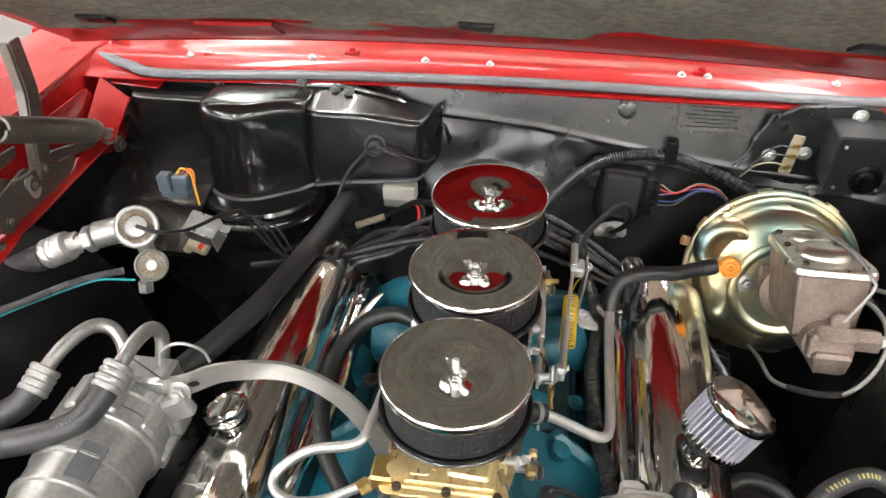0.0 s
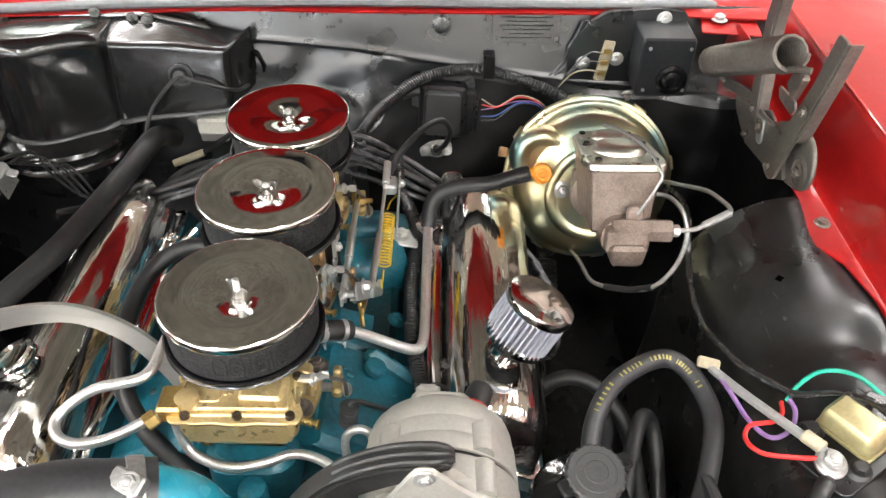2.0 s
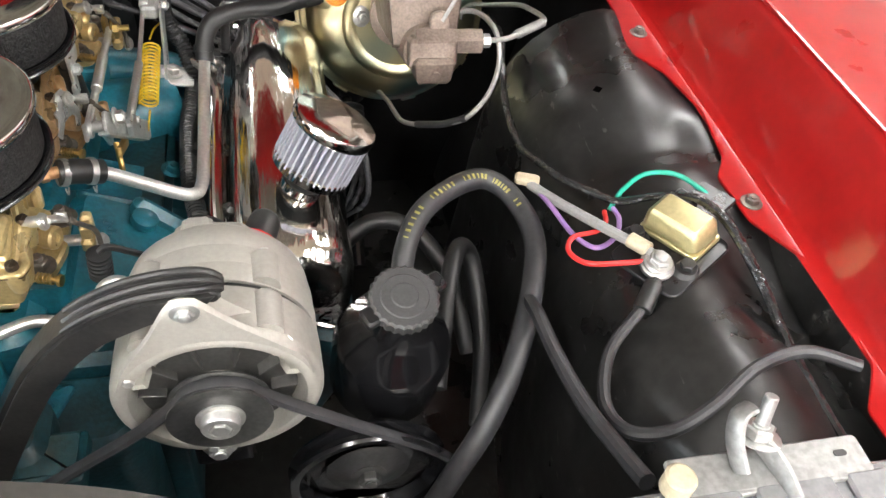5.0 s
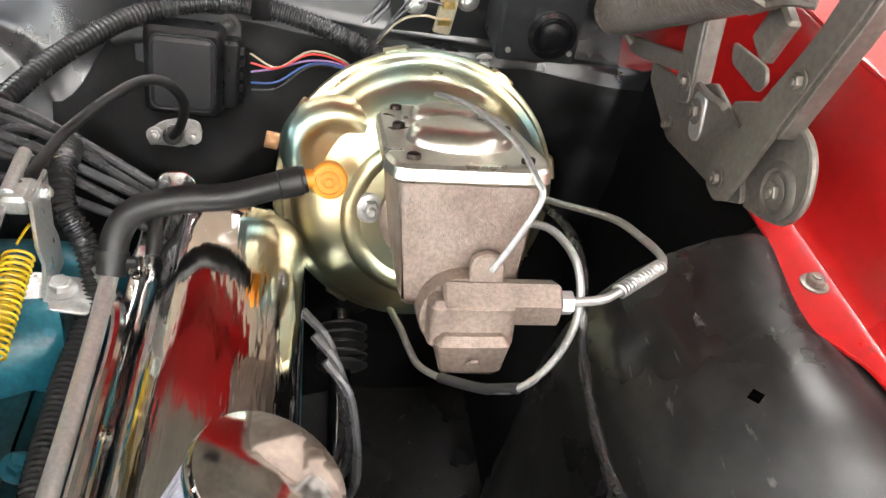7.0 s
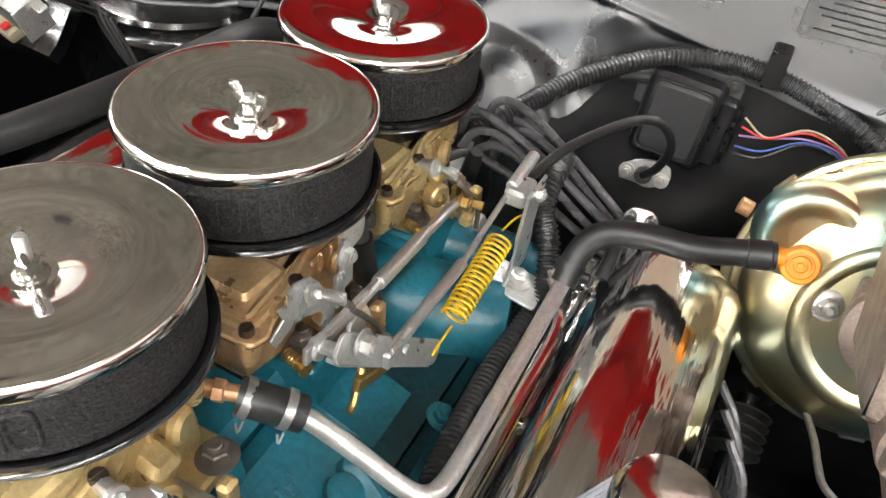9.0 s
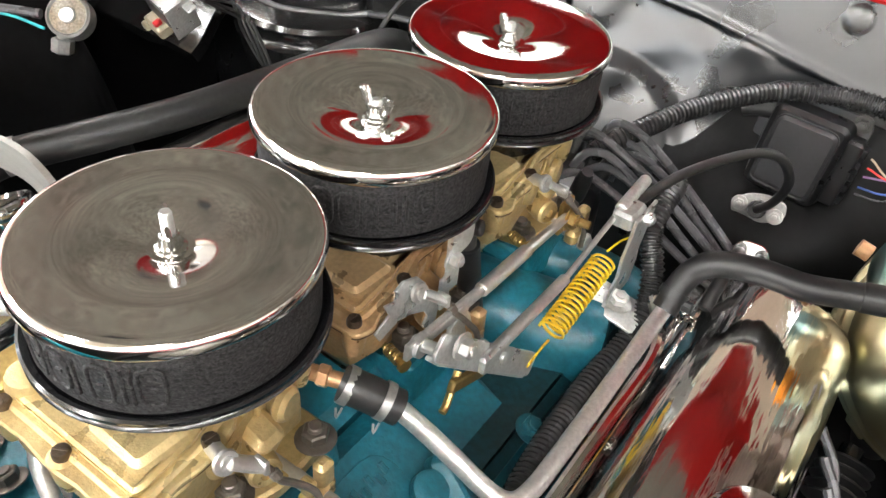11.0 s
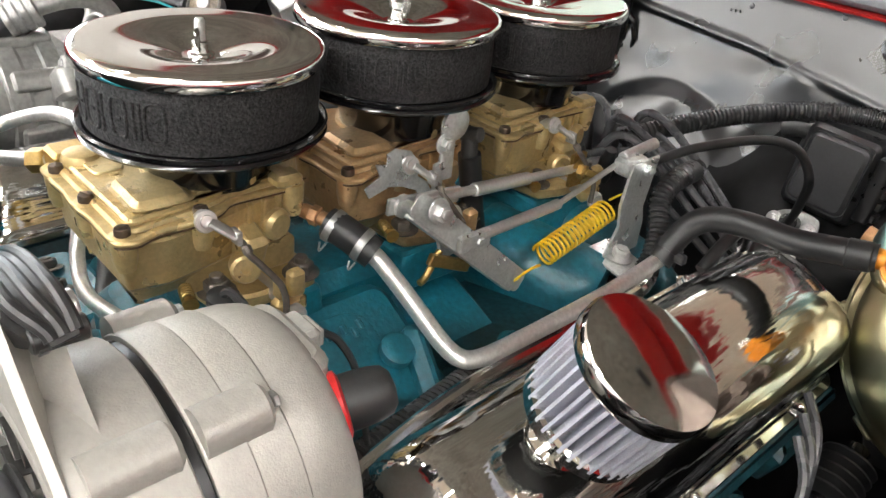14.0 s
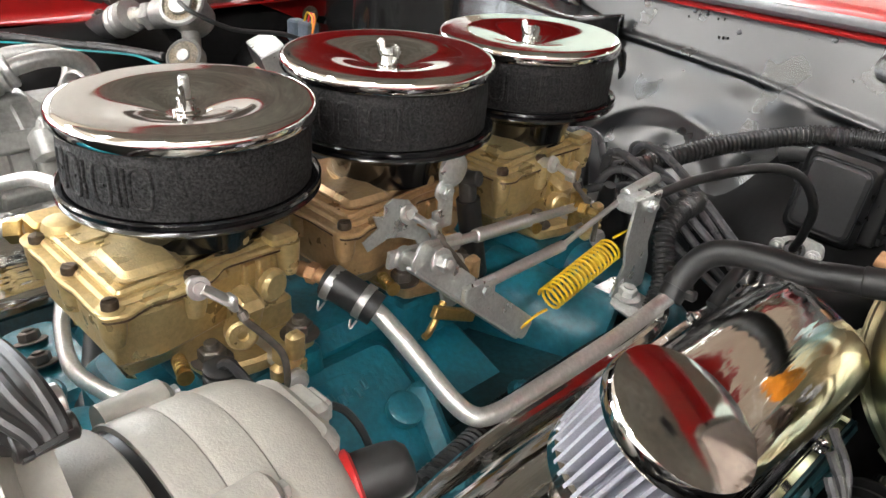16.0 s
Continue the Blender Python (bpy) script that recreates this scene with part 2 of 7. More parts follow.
def scuffed(m, colour, scale=26.0, low=0.655, high=0.72, most=0.75):
    """Adds thin chalky scrape marks to a painted sheet."""
    t = m.node_tree
    p = t.nodes["Principled BSDF"]
    was = p.inputs["Base Color"].links[0].from_socket
    co = t.nodes.new("ShaderNodeTexCoord")
    mp = t.nodes.new("ShaderNodeMapping")
    mp.inputs["Rotation"].default_value = (0.4, 0.2, 0.9)
    mp.inputs["Scale"].default_value = (2.6, 0.8, 1.6)
    q = t.nodes.new("ShaderNodeTexNoise")
    q.inputs["Scale"].default_value, q.inputs["Detail"].default_value, q.inputs["Distortion"].default_value = scale, 9.0, 1.6
    r = t.nodes.new("ShaderNodeMapRange")
    for name, value in (("From Min", low), ("From Max", high), ("To Min", 0.0), ("To Max", most)):
        r.inputs[name].default_value = value
    x = t.nodes.new("ShaderNodeMix")
    x.data_type = "RGBA"
    x.inputs[7].default_value = (*colour, 1)
    t.links.new(co.outputs["Object"], mp.inputs["Vector"])
    t.links.new(mp.outputs["Vector"], q.inputs["Vector"])
    t.links.new(q.outputs["Fac"], r.inputs["Value"])
    t.links.new(r.outputs["Result"], x.inputs[0])
    t.links.new(was, x.inputs[6])
    t.links.new(x.outputs[2], p.inputs["Base Color"])
    return m


scuffed(APRON, (0.11, 0.107, 0.10), 30.0, 0.665, 0.73, 0.6)
FIREWALL = material("firewall_black", (0.011, 0.012, 0.0135), 0.27, 0.0, 0.05, 16, 0.0, 300, tint=(0.017, 0.018, 0.0195), tint_scale=5, dent=0.16, dent_scale=8, rough_vary=0.06, spec=0.85)
RUBBER = material("black_rubber", (0.010, 0.010, 0.011), 0.42, 0.0, 0.25, 30, 0.06, 350, tint=(0.020, 0.020, 0.020), tint_scale=14)
WORN_RUBBER = material("worn_rubber", (0.036, 0.036, 0.039), 0.40, 0.0, 0.2, 30, 0.05, 350, tint=(0.024, 0.024, 0.026), tint_scale=18)
PLASTIC = material("black_plastic", (0.009, 0.009, 0.010), 0.28, 0.0, 0.2, 40, 0.05, 400)
LOOM = material("loom_plastic", (0.026, 0.026, 0.027), 0.22, 0.0, 0.08, 40)
FOAM = material("filter_foam", (0.035, 0.0335, 0.035), 0.66, 0.0, 0.4, 200, 1.0, 420, tint=(0.002, 0.002, 0.002), tint_scale=520, spec=0.35)
FELT = material("hood_felt", (0.205, 0.188, 0.152), 0.92, 0.0, 0.30, 12, 0.6, 200, tint=(0.135, 0.124, 0.10), tint_scale=6, spec=0.15)
HINGE = material("phosphate_steel", (0.125, 0.108, 0.092), 0.42, 0.55, 0.18, 30, 0.1, 300, tint=(0.18, 0.16, 0.14))
MASTER = material("cast_iron", (0.30, 0.24, 0.205), 0.38, 0.6, 0.22, 60, 0.45, 900, tint=(0.18, 0.135, 0.11), tint_scale=30)
STAMPED = material("stamped_zinc", (0.66, 0.63, 0.56), 0.29, 1.0, 0.08, 40, 0.03, 200, tint=(0.58, 0.53, 0.43))
SEAL = material("grey_seal", (0.095, 0.10, 0.108), 0.38, 0.0, 0.15, 20, 0.08, 200)
DARK_STEEL = material("dark_steel", (0.085, 0.083, 0.08), 0.42, 0.6, 0.15, 40, 0.05, 300)
DULL_ALLOY = material("dull_alloy", (0.46, 0.46, 0.45), 0.40, 0.85, 0.15, 40, 0.06, 300, tint=(0.36, 0.36, 0.35))
GALVANISED = material("zinc_plate", (0.66, 0.68, 0.67), 0.30, 0.78, 0.12, 60, 0.10, 300, tint=(0.50, 0.52, 0.51), tint_scale=40, rough_vary=0.25, dent=0.10, dent_scale=50)
YELLOW = material("yellow_paint", (0.78, 0.52, 0.02), 0.35, 0.0, 0.1, 50)
ORANGE = material("orange_plastic", (0.82, 0.30, 0.02), 0.38, 0.0, 0.08, 40, 0.03, 300)
GREEN = material("green_wire", (0.01, 0.32, 0.22), 0.4)
RED_WIRE = material("red_wire", (0.70, 0.03, 0.03), 0.4)
PURPLE = material("purple_wire", (0.28, 0.16, 0.38), 0.4)
BLUE = material("blue_wire", (0.05, 0.12, 0.42), 0.4)
CYAN = material("cyan_wire", (0.015, 0.30, 0.33), 0.4)
GREY_WIRE = material("grey_wire", (0.075, 0.075, 0.080), 0.24, 0.0, 0.1, 40)
WHITE = material("white_plastic", (0.42, 0.37, 0.26), 0.5, 0.0, 0.12, 40)
PLEAT = material("filter_gauze", (0.46, 0.47, 0.54), 0.5, 0.3, 0.15, 200, 0.5, 900)
BLACK_BOLT = material("black_oxide", (0.045, 0.035, 0.03), 0.4, 0.8, 0.2, 60)
CONCRETE = material("floor_concrete", (0.22, 0.21, 0.20), 0.4, 0.0, 0.12, 6, 0.1, 60)
WALL = material("wall_paint", (0.72, 0.71, 0.69), 0.7, 0.0, 0.04, 5)
CEILING = material("ceiling_boards", (0.44, 0.36, 0.27), 0.7, 0.0, 0.10, 5)


def zinc_dichromate():
    """Yellow zinc plating with its rainbow drift."""
    m = material("yellow_zinc", (0.70, 0.56, 0.30), 0.30, 1.0, 0.06, 20, 0.02, 200)
    t = m.node_tree
    p = t.nodes["Principled BSDF"]
    co = t.nodes.new("ShaderNodeTexCoord")
    q = t.nodes.new("ShaderNodeTexNoise")
    q.inputs["Scale"].default_value, q.inputs["Detail"].default_value = 6.0, 1.5
    t.links.new(co.outputs["Object"], q.inputs["Vector"])
    r = t.nodes.new("ShaderNodeValToRGB")
    stops = ((0.32, (0.27, 0.38, 0.34)), (0.40, (0.51, 0.50, 0.32)), (0.48, (0.58, 0.50, 0.30)), (0.54, (0.51, 0.51, 0.35)), (0.60, (0.24, 0.38, 0.36)), (0.67, (0.48, 0.37, 0.36)))
    while len(r.color_ramp.elements) < len(stops):
        r.color_ramp.elements.new(0.5)
    for e, (at, c) in zip(r.color_ramp.elements, stops):
        e.position, e.color = at, (*c, 1)
    t.links.new(q.outputs["Fac"], r.inputs["Fac"])
    t.links.new(r.outputs["Color"], p.inputs["Base Color"])
    return m


ZINC = zinc_dichromate()


def lamp_glow(name, strength):
    m = bpy.data.materials.new(name)
    m.use_nodes = True
    p = m.node_tree.nodes["Principled BSDF"]
    p.inputs["Base Color"].default_value = (0.9, 0.9, 0.9, 1)
    p.inputs["Emission Color"].default_value = (1.0, 0.985, 0.955, 1)
    p.inputs["Emission Strength"].default_value = strength
    return m


GLOW = lamp_glow("tube_light", 40.0)
DAY = lamp_glow("daylight_pane", 9.0)
DAY.node_tree.nodes["Principled BSDF"].inputs["Emission Color"].default_value = (0.86, 0.94, 1.0, 1)

# ---- showroom ----
solo("floor", box((0, -1, -0.05), (14, 14, 0.1)), CONCRETE, "grey polished concrete showroom floor", "floor", kind="structure")
solo("ceiling", box((0, -1, 3.65), (14, 14, 0.1)), CEILING, "tan boarded ceiling over the car", "ceiling", kind="structure")
for nm, c, s in (("wall_north", (0, 6.05, 1.8), (14, 0.1, 3.6)), ("wall_south", (0, -8.05, 1.8), (14, 0.1, 3.6)), ("wall_east", (7.05, -1, 1.8), (0.1, 14, 3.6)), ("wall_west", (-7.05, -1, 1.8), (0.1, 14, 3.6))):
    solo(nm, box(c, s), WALL, "white painted showroom wall", "wall", kind="structure")


def ceiling_light(at, size):
    t = thing("ceiling_light", at, "long white ceiling light with a bright diffuser", "ceiling light", "lights on the ceiling")
    part("frame", box((at[0], at[1], at[2] - 0.02), (size[0] + 0.06, size[1] + 0.06, 0.04)), WALL, t)
    part("diffuser", box((at[0], at[1], at[2] - 0.05), (size[0], size[1], 0.02)), GLOW, t, "glowing diffuser")


for lx in (-3.6, -1.2, 1.2, 3.6):
    for ly in (-6.6, -4.2, -1.8, 1.6):
        ceiling_light((lx, ly, 3.6), (0.30, 2.2))
for lx in (-2.4, -0.6, 1.2, 3.0):
    ceiling_light((lx, 3.3, 3.6), (1.3, 0.10))


def shop_window(name, at, width, height, along):
    """A tall pane of daylight in a dark frame; along: the wall's direction, x or y."""
    t = thing(name, at, "tall showroom window with bright daylight behind it", "window", "showroom windows", kind="structure")
    turn = Matrix.Translation(at) @ Matrix.Rotation(0 if along == "x" else radians(90), 4, "Z")
    part("pane", moved(box((0, 0, height / 2), (width, 0.02, height)), turn), DAY, t, "bright daylight pane")
    for x in (-width / 2, 0, width / 2):
        part("window_frame", moved(box((x, 0, height / 2), (0.07, 0.06, height + 0.1)), turn), SATIN, t)
    for z in (0, height):
        part("window_sill", moved(box((0, 0, z), (width + 0.1, 0.07, 0.07)), turn), SATIN, t)


for i, wx in enumerate((-5.6, -3.2)):
    shop_window("window_%d" % (i + 1), (wx, -7.96, 0.5), 1.9, 2.4, "x")
for i, wy in enumerate((-6.2, -3.2, 0.8)):
    shop_window("window_%d" % (i + 3), (-6.96, wy, 0.6), 2.4, 2.4, "y")

# ---- car body ----
X = Vector((1, 0, 0))


def broken_line(pts):
    """A function that runs straight from point to point."""
    def at(x):
        for (a, p), (b, q) in zip(pts, pts[1:]):
            if x <= b:
                return p + (q - p) * max(0.0, (x - a)) / (b - a)
        return pts[-1][1]
    return at


crease = broken_line([(-0.8, 0.905), (-0.2, 0.897), (0.055, 0.877), (0.29, 0.843), (0.42, 0.828), (0.8, 0.80)])


def ease(a, b, x):
    t = min(1.0, max(0.0, (x - a) / (b - a)))
    return t * t * (3 - 2 * t)


def firewall_skin(x, z):
    low = 1 - ease(crease(x) - 0.010, crease(x) - 0.002, z)
    y = 0.684 + 0.16 * (z - 0.85) + 0.14 * max(-0.13, z - 0.85) + 0.003 * low
    n = noise.noise(Vector((x * 7.5, z * 9, 1.3))) + 0.5 * noise.noise(Vector((x * 17, z * 19, 4.1)))
    y -= low * 0.015 * n
    d = math.hypot(x + 0.02, (z - 0.70) * 1.1)
    y -= low * 0.012 * (1 - ease(0.10, 0.125, d))
    y -= 0.065 * math.exp(-((x - 0.21) / 0.11) ** 2) * (1 - ease(0.68, 0.77, z))
    y -= 0.0018 * math.exp(-((z - crease(x)) / 0.005) ** 2)
    return x, y, z


# near-black whose colour holds painted shade; the small stampings use it too
SHADE_MARK_BLACK = material("shade_mark_black", (0.005, 0.005, 0.0055), 0.5, 0.0, 0.3, 16, 0.05, 300, dent=0.06, dent_scale=8, spec=0.15)
firewall = thing("firewall", (0, 0.7, 0.3), "satin black pressed steel firewall with dents and a crease", "firewall", kind="structure")
part("panel", sheet(firewall_skin, span(-0.8, 0.8, 240), span(0.30, 0.78, 60) + span(0.7815, 0.915, 90) + span(0.92, 0.95, 6), 0.004), FIREWALL, firewall)
# thin sheet over the firewall's lower right, blackened to paint in the shade
part("shade_sheet", sheet(lambda x, v: Vector(firewall_skin(x, 0.30 + (crease(x) - 0.322 - 0.11 * (1 - ease(0.08, 0.17, x))) * v)) - Vector((0, 0.004, 0)), span(0.075, 0.79, 80), span(0, 1, 60), 0.003), SHADE_MARK_BLACK, firewall, "dull lower sheet with the shade put into its black")
plug = lathe([(0.012, 0), (0.0115, 0.003), (0.009, 0.006), (0.005, 0.008), (0.0, 0.0085)], 20)
part("rubber_plug", moved(plug, axis((-0.039, firewall_skin(-0.039, 0.760)[1] + 0.001, 0.760), (0, -1, 0.3))), RUBBER, firewall)
part("emboss", moved(lathe([(0.0165, 0), (0.0150, 0.0004), (0.012, 0.0014), (0.006, 0.0020), (0.0, 0.0022)], 28), axis((0.211, 0.7026, 0.916), (0, -1, 0.30))), FIREWALL, firewall)
for bx, bz in ((0.145, 0.932), (0.215, 0.935), (0.222, 0.922), (0.285, 0.925), (-0.03, 0.934), (0.035, 0.92)):
    part("dimple", moved(lathe([(0.0035, 0), (0.003, 0.001), (0.0, 0.0018)], 12), axis((bx, 0.6835 + 0.30 * (bz - 0.85), bz), (0, -1, 0.16))), FIREWALL, firewall)

plate = thing("data_plate", (0.355, 0.686, 0.90), "small black stamped plate riveted to the firewall", "plate")
part("plate", moved(slab(rounded(0.118, 0.052, 0.004), 0, 0.0015, 0.0004), axis((0.357, 0.7020, 0.913), (0, -1, 0.30))), GLOSS, plate)
for i in range(6):
    w = (0.09, 0.07, 0.095, 0.085, 0.06, 0.09)[i]
    part("bar", box((0.357, 0.7005 + 0.30 * (0.017 - i * 0.0066), 0.930 - i * 0.0066), (w, 0.0008, 0.0022), 0.0002, r=0.0002), FIREWALL, plate, "raised unreadable line")
for rx, rz in ((0.305, 0.895), (0.41, 0.895)):
    part("rivet", moved(lathe([(0.0035, 0), (0.003, 0.0012), (0, 0.0018)], 12), axis((rx, 0.6950, rz), (0, -1, 0.30))), SATIN, plate)

cowl = thing("cowl_panel", (0, 0.76, 0.94), "glossy red cowl panel with screws along its edge", "cowl", kind="structure")
cowl_line = broken_line([(0.690, 0.944), (0.722, 0.946), (0.738, 0.958), (0.765, 0.964), (0.80, 0.960), (0.83, 0.950), (0.90, 0.952), (0.985, 0.948)])
part("panel", sheet(lambda x, y: (x, y - 0.015 * ease(0.5, 0.85, x) - 0.045 * ease(0.1, 0.75, -x), cowl_line(y) + 0.0015 * noise.noise(Vector((x * 5, y * 12, 0)))), span(-0.86, 0.86, 120), [0.690, 0.705, 0.722, 0.727, 0.732, 0.738, 0.75, 0.765, 0.78, 0.80, 0.815, 0.83, 0.85, 0.90, 0.985], 0.003), RED, cowl)
for sx in (-0.60, -0.37, -0.16, -0.04, 0.30, 0.345, 0.56):
    part("screw", hexhead((sx, 0.757 - 0.045 * ease(0.1, 0.75, -sx), 0.963), (0, -0.25, 1), 0.0050, 0.004), DULL_ALLOY, cowl)
for sx in (-0.30, 0.335):
    part("latch_clip", joined(box((sx, 0.768, 0.966), (0.030, 0.014, 0.006)), box((sx, 0.770, 0.971), (0.012, 0.008, 0.008))), RED, cowl)
seal = thing("cowl_seal", (0, 0.72, 0.94), "grey rubber weatherstrip along the cowl edge", "seal")
part("strip", tube([(-0.800, 0.728, 0.954), (-0.765, 0.708, 0.955), (-0.71, 0.686, 0.952), (-0.62, 0.664, 0.949), (-0.3, 0.698, 0.950), (0, 0.711, 0.952), (0.3, 0.712, 0.952), (0.56, 0.715, 0.952), (0.64, 0.722, 0.951), (0.70, 0.735, 0.945)], 0.013, 12, 8, flat=0.6), SEAL, seal)


# the hood stands open on its hinges, its rear edge lifted over the firewall
hood_m = Matrix.Translation((0, 0.615, 1.055)) @ Matrix.Rotation(radians(-34), 4, "X") @ Matrix.Rotation(radians(180), 4, "Z")
hood = thing("hood", (0, 0.615, 1.055), "open red hood with a grey felt pad underneath", "hood")


def under(x, y, lift=0.0):
    """A place on the hood's underside: x across, y from the rear edge forward."""
    return hood_m @ Vector((-x, y, lift - 0.030 * (x / 0.75) ** 2))


part("outer_skin", sheet(lambda x, y: under(x, y, 0.034 * ease(-0.02, 0.03, y)), span(-0.76, 0.76, 24), [-0.012, -0.004, 0.004, 0.012, 0.03] + span(0.08, 1.42, 20), 0.004), RED, hood)
part("inner_frame", sheet(lambda x, y: under(x, y, 0.002 - 0.006 * ease(0.05, 0.058, y) * (1 - ease(0.62, 0.70, abs(x))) + 0.03 * ease(0.15, 0.19, y) * (1 - ease(0.64, 0.68, abs(x)))), span(-0.75, 0.75, 90), [0.0, 0.004, 0.02, 0.04, 0.049, 0.052, 0.055, 0.058, 0.062, 0.08, 0.11, 0.135, 0.15, 0.16, 0.17, 0.18, 0.19] + span(0.3, 1.40, 12), 0.004), RED, hood)
part("insulation_pad", sheet(lambda x, y: under(x, y, -0.003 + 0.006 * noise.noise(Vector((x * 5, y * 5, 2))) + 0.003 * noise.noise(Vector((x * 14, y * 14, 5)))), span(-0.715, 0.715, 120), span(0.115, 1.36, 90), 0.010), FELT, hood, "grey-brown felt insulation pad")
part("frame_tab", sheet(lambda x, y: under(x, y, -0.014), span(-0.455, -0.335, 6), span(0.10, 0.160, 4), 0.006), RED, hood)
for cx, cy, turn in ((-0.60, 0.175, 4), (-0.035, 0.165, 4), (0.475, 0.205, 14), (-0.3, 0.62, 0), (0.3, 0.62, 0)):
    part("clip", moved(slab(rounded(0.050, 0.030, 0.002), -0.010, -0.004, 0.001), Matrix.Translation(under(cx, cy) - hood_m.translation) @ hood_m @ Matrix.Rotation(radians(turn), 4, "Z")), PLASTIC, hood, "black retaining clip")

screen = thing("windscreen", (0, 0.95, 0.93), "green-tinted windscreen behind the cowl", "windscreen")
screen_glass = material("tinted_glass", (0.80, 0.95, 0.88), 0.0, 0.0, 0.0)
screen_glass.node_tree.nodes["Principled BSDF"].inputs["Transmission Weight"].default_value = 1.0
screen_glass.node_tree.nodes["Principled BSDF"].inputs["IOR"].default_value = 1.45
pane = part("pane", sheet(lambda x, v: (x, 0.95 - 0.10 * (x / 0.7) ** 2 + 0.42 * v, 0.935 + 0.44 * v), span(-0.70, 0.70, 24), span(0, 1, 4), 0.005), screen_glass, screen, "clear tinted pane")
pane.visible_shadow = False
roof = thing("car_roof", (0, 2.0, 1.36), "red car roof with a tan headliner behind the windscreen", "roof")
part("panel", sheet(lambda x, y: (x, y, 1.425 - 0.05 * (x / 0.66) ** 2 - 0.03 * ((y - 2.0) / 0.65) ** 2), span(-0.66, 0.66, 16), span(1.36, 2.65, 12), 0.004), RED, roof)
part("headliner", sheet(lambda x, y: (x, y, 1.395 - 0.05 * (x / 0.66) ** 2 - 0.03 * ((y - 2.0) / 0.65) ** 2), span(-0.65, 0.65, 16), span(1.37, 2.64, 12), 0.004), material("tan_headliner", (0.13, 0.10, 0.072), 0.85, 0.0, 0.1, 20), roof, "tan headliner")
for x in (-0.71, 0.71):
    part("pillar", tube([(x, 0.85, 0.93), (x, 1.27, 1.37)], 0.018, 10), CHROME, screen)


def fender(s, name, label):
    """The fender's flange, wall and top on side s (1 or -1)."""
    t = thing(name, (s * 0.8, 0, 0.5), label, "fender")
    prof = [(0.742, 0.842), (0.749, 0.846), (0.756, 0.856), (0.763, 0.89), (0.771, 0.925), (0.778, 0.955), (0.780, 0.963), (0.783, 0.966), (0.788, 0.966), (0.82, 0.964), (0.90, 0.956), (0.98, 0.945), (1.03, 0.92), (1.06, 0.87), (1.07, 0.75), (1.06, 0.55)]
    def skin(i, y):
        x, z = prof[i]
        dent = 0.004 * noise.noise(Vector((y * 7, z * 16, s))) * ease(0.85, 0.90, z) * (1 - ease(0.93, 0.96, z))
        return s * (x + dent + 0.008 * ease(0.3, 0.7, y)), y, z + 0.0012 * noise.noise(Vector((x * 9, y * 6, s)))
    part("panel", sheet(skin if s > 0 else (lambda i, y: skin(len(prof) - 1 - i, y)), range(len(prof)), span(-0.95, 0.84, 60), 0.003), RED, t)
    edge = [(0.748, -0.6), (0.716, -0.36), (0.712, -0.30), (0.742, -0.26), (0.752, -0.15), (0.716, -0.085), (0.712, -0.02), (0.732, 0.01), (0.744, 0.09), (0.728, 0.17), (0.702, 0.205), (0.700, 0.275), (0.716, 0.30), (0.720, 0.62), (0.745, 0.64)]
    outline = [(0.760, -0.6)] + [(0.762, 0.64)] + list(reversed(edge))
    if s < 0:
        outline = [(-x, y) for x, y in reversed(outline)]
    part("flange", slab(smooth_outline(outline), 0.841, 0.845, 0.001), RED, t)
    part("rolled_edge", tube([(s * 0.784, -0.9, 0.966), (s * 0.784, 0.3, 0.966), (s * 0.792, 0.72, 0.966)], 0.0028, 8, 4), RED, t)
    for by in (-0.33, -0.062, 0.250):
        part("bolt", hexhead((s * 0.729, by, 0.845), (0, 0, 1), 0.0075, 0.006), HINGE, t)
    return t


fender(1, "fender", "glossy red front fender with its bolted inner flange")
fender(-1, "fender", "glossy red front fender beyond the heater box")


body = thing("car_body", (0, 1.8, 0.25), "red car body sides, doors and rear behind the engine bay", "car body")
for s in (1, -1):
    part("side_panel", sheet(lambda y, z: (s * (0.985 + 0.03 * math.sin((z - 0.3) * 4)), y, z), span(0.85, 4.0, 20), span(0.28, 0.94, 8), 0.01), RED, body)
    part("rear_pillar", tube([(s * 0.68, 2.62, 1.36), (s * 0.80, 2.95, 1.15), (s * 0.93, 3.25, 0.95)], 0.05, 10), RED, body)
    part("sill", box((s * 0.97, 2.4, 0.25), (0.06, 3.1, 0.08)), GLOSS, body)
part("rear_panel", box((0, 4.0, 0.60), (1.94, 0.05, 0.68), 0.02), RED, body)
part("boot_lid", sheet(lambda x, y: (x, y, 0.945 - 0.02 * (x / 0.98) ** 2), span(-0.98, 0.98, 10), span(3.0, 4.0, 6), 0.01), RED, body)
part("dashboard", box((0, 1.16, 0.80), (1.5, 0.36, 0.22), 0.05, r=0.05), GLOSS, body)
part("seat_back", box((0, 2.5, 0.62), (1.5, 0.16, 0.6), 0.05, r=0.06), SEAL, body)
part("cabin_floor", box((0, 2.4, 0.30), (1.9, 3.2, 0.06)), RUBBER, body)
part("nose_panel", box((0, -0.95, 0.60), (1.96, 0.06, 0.56), 0.02), RED, body)
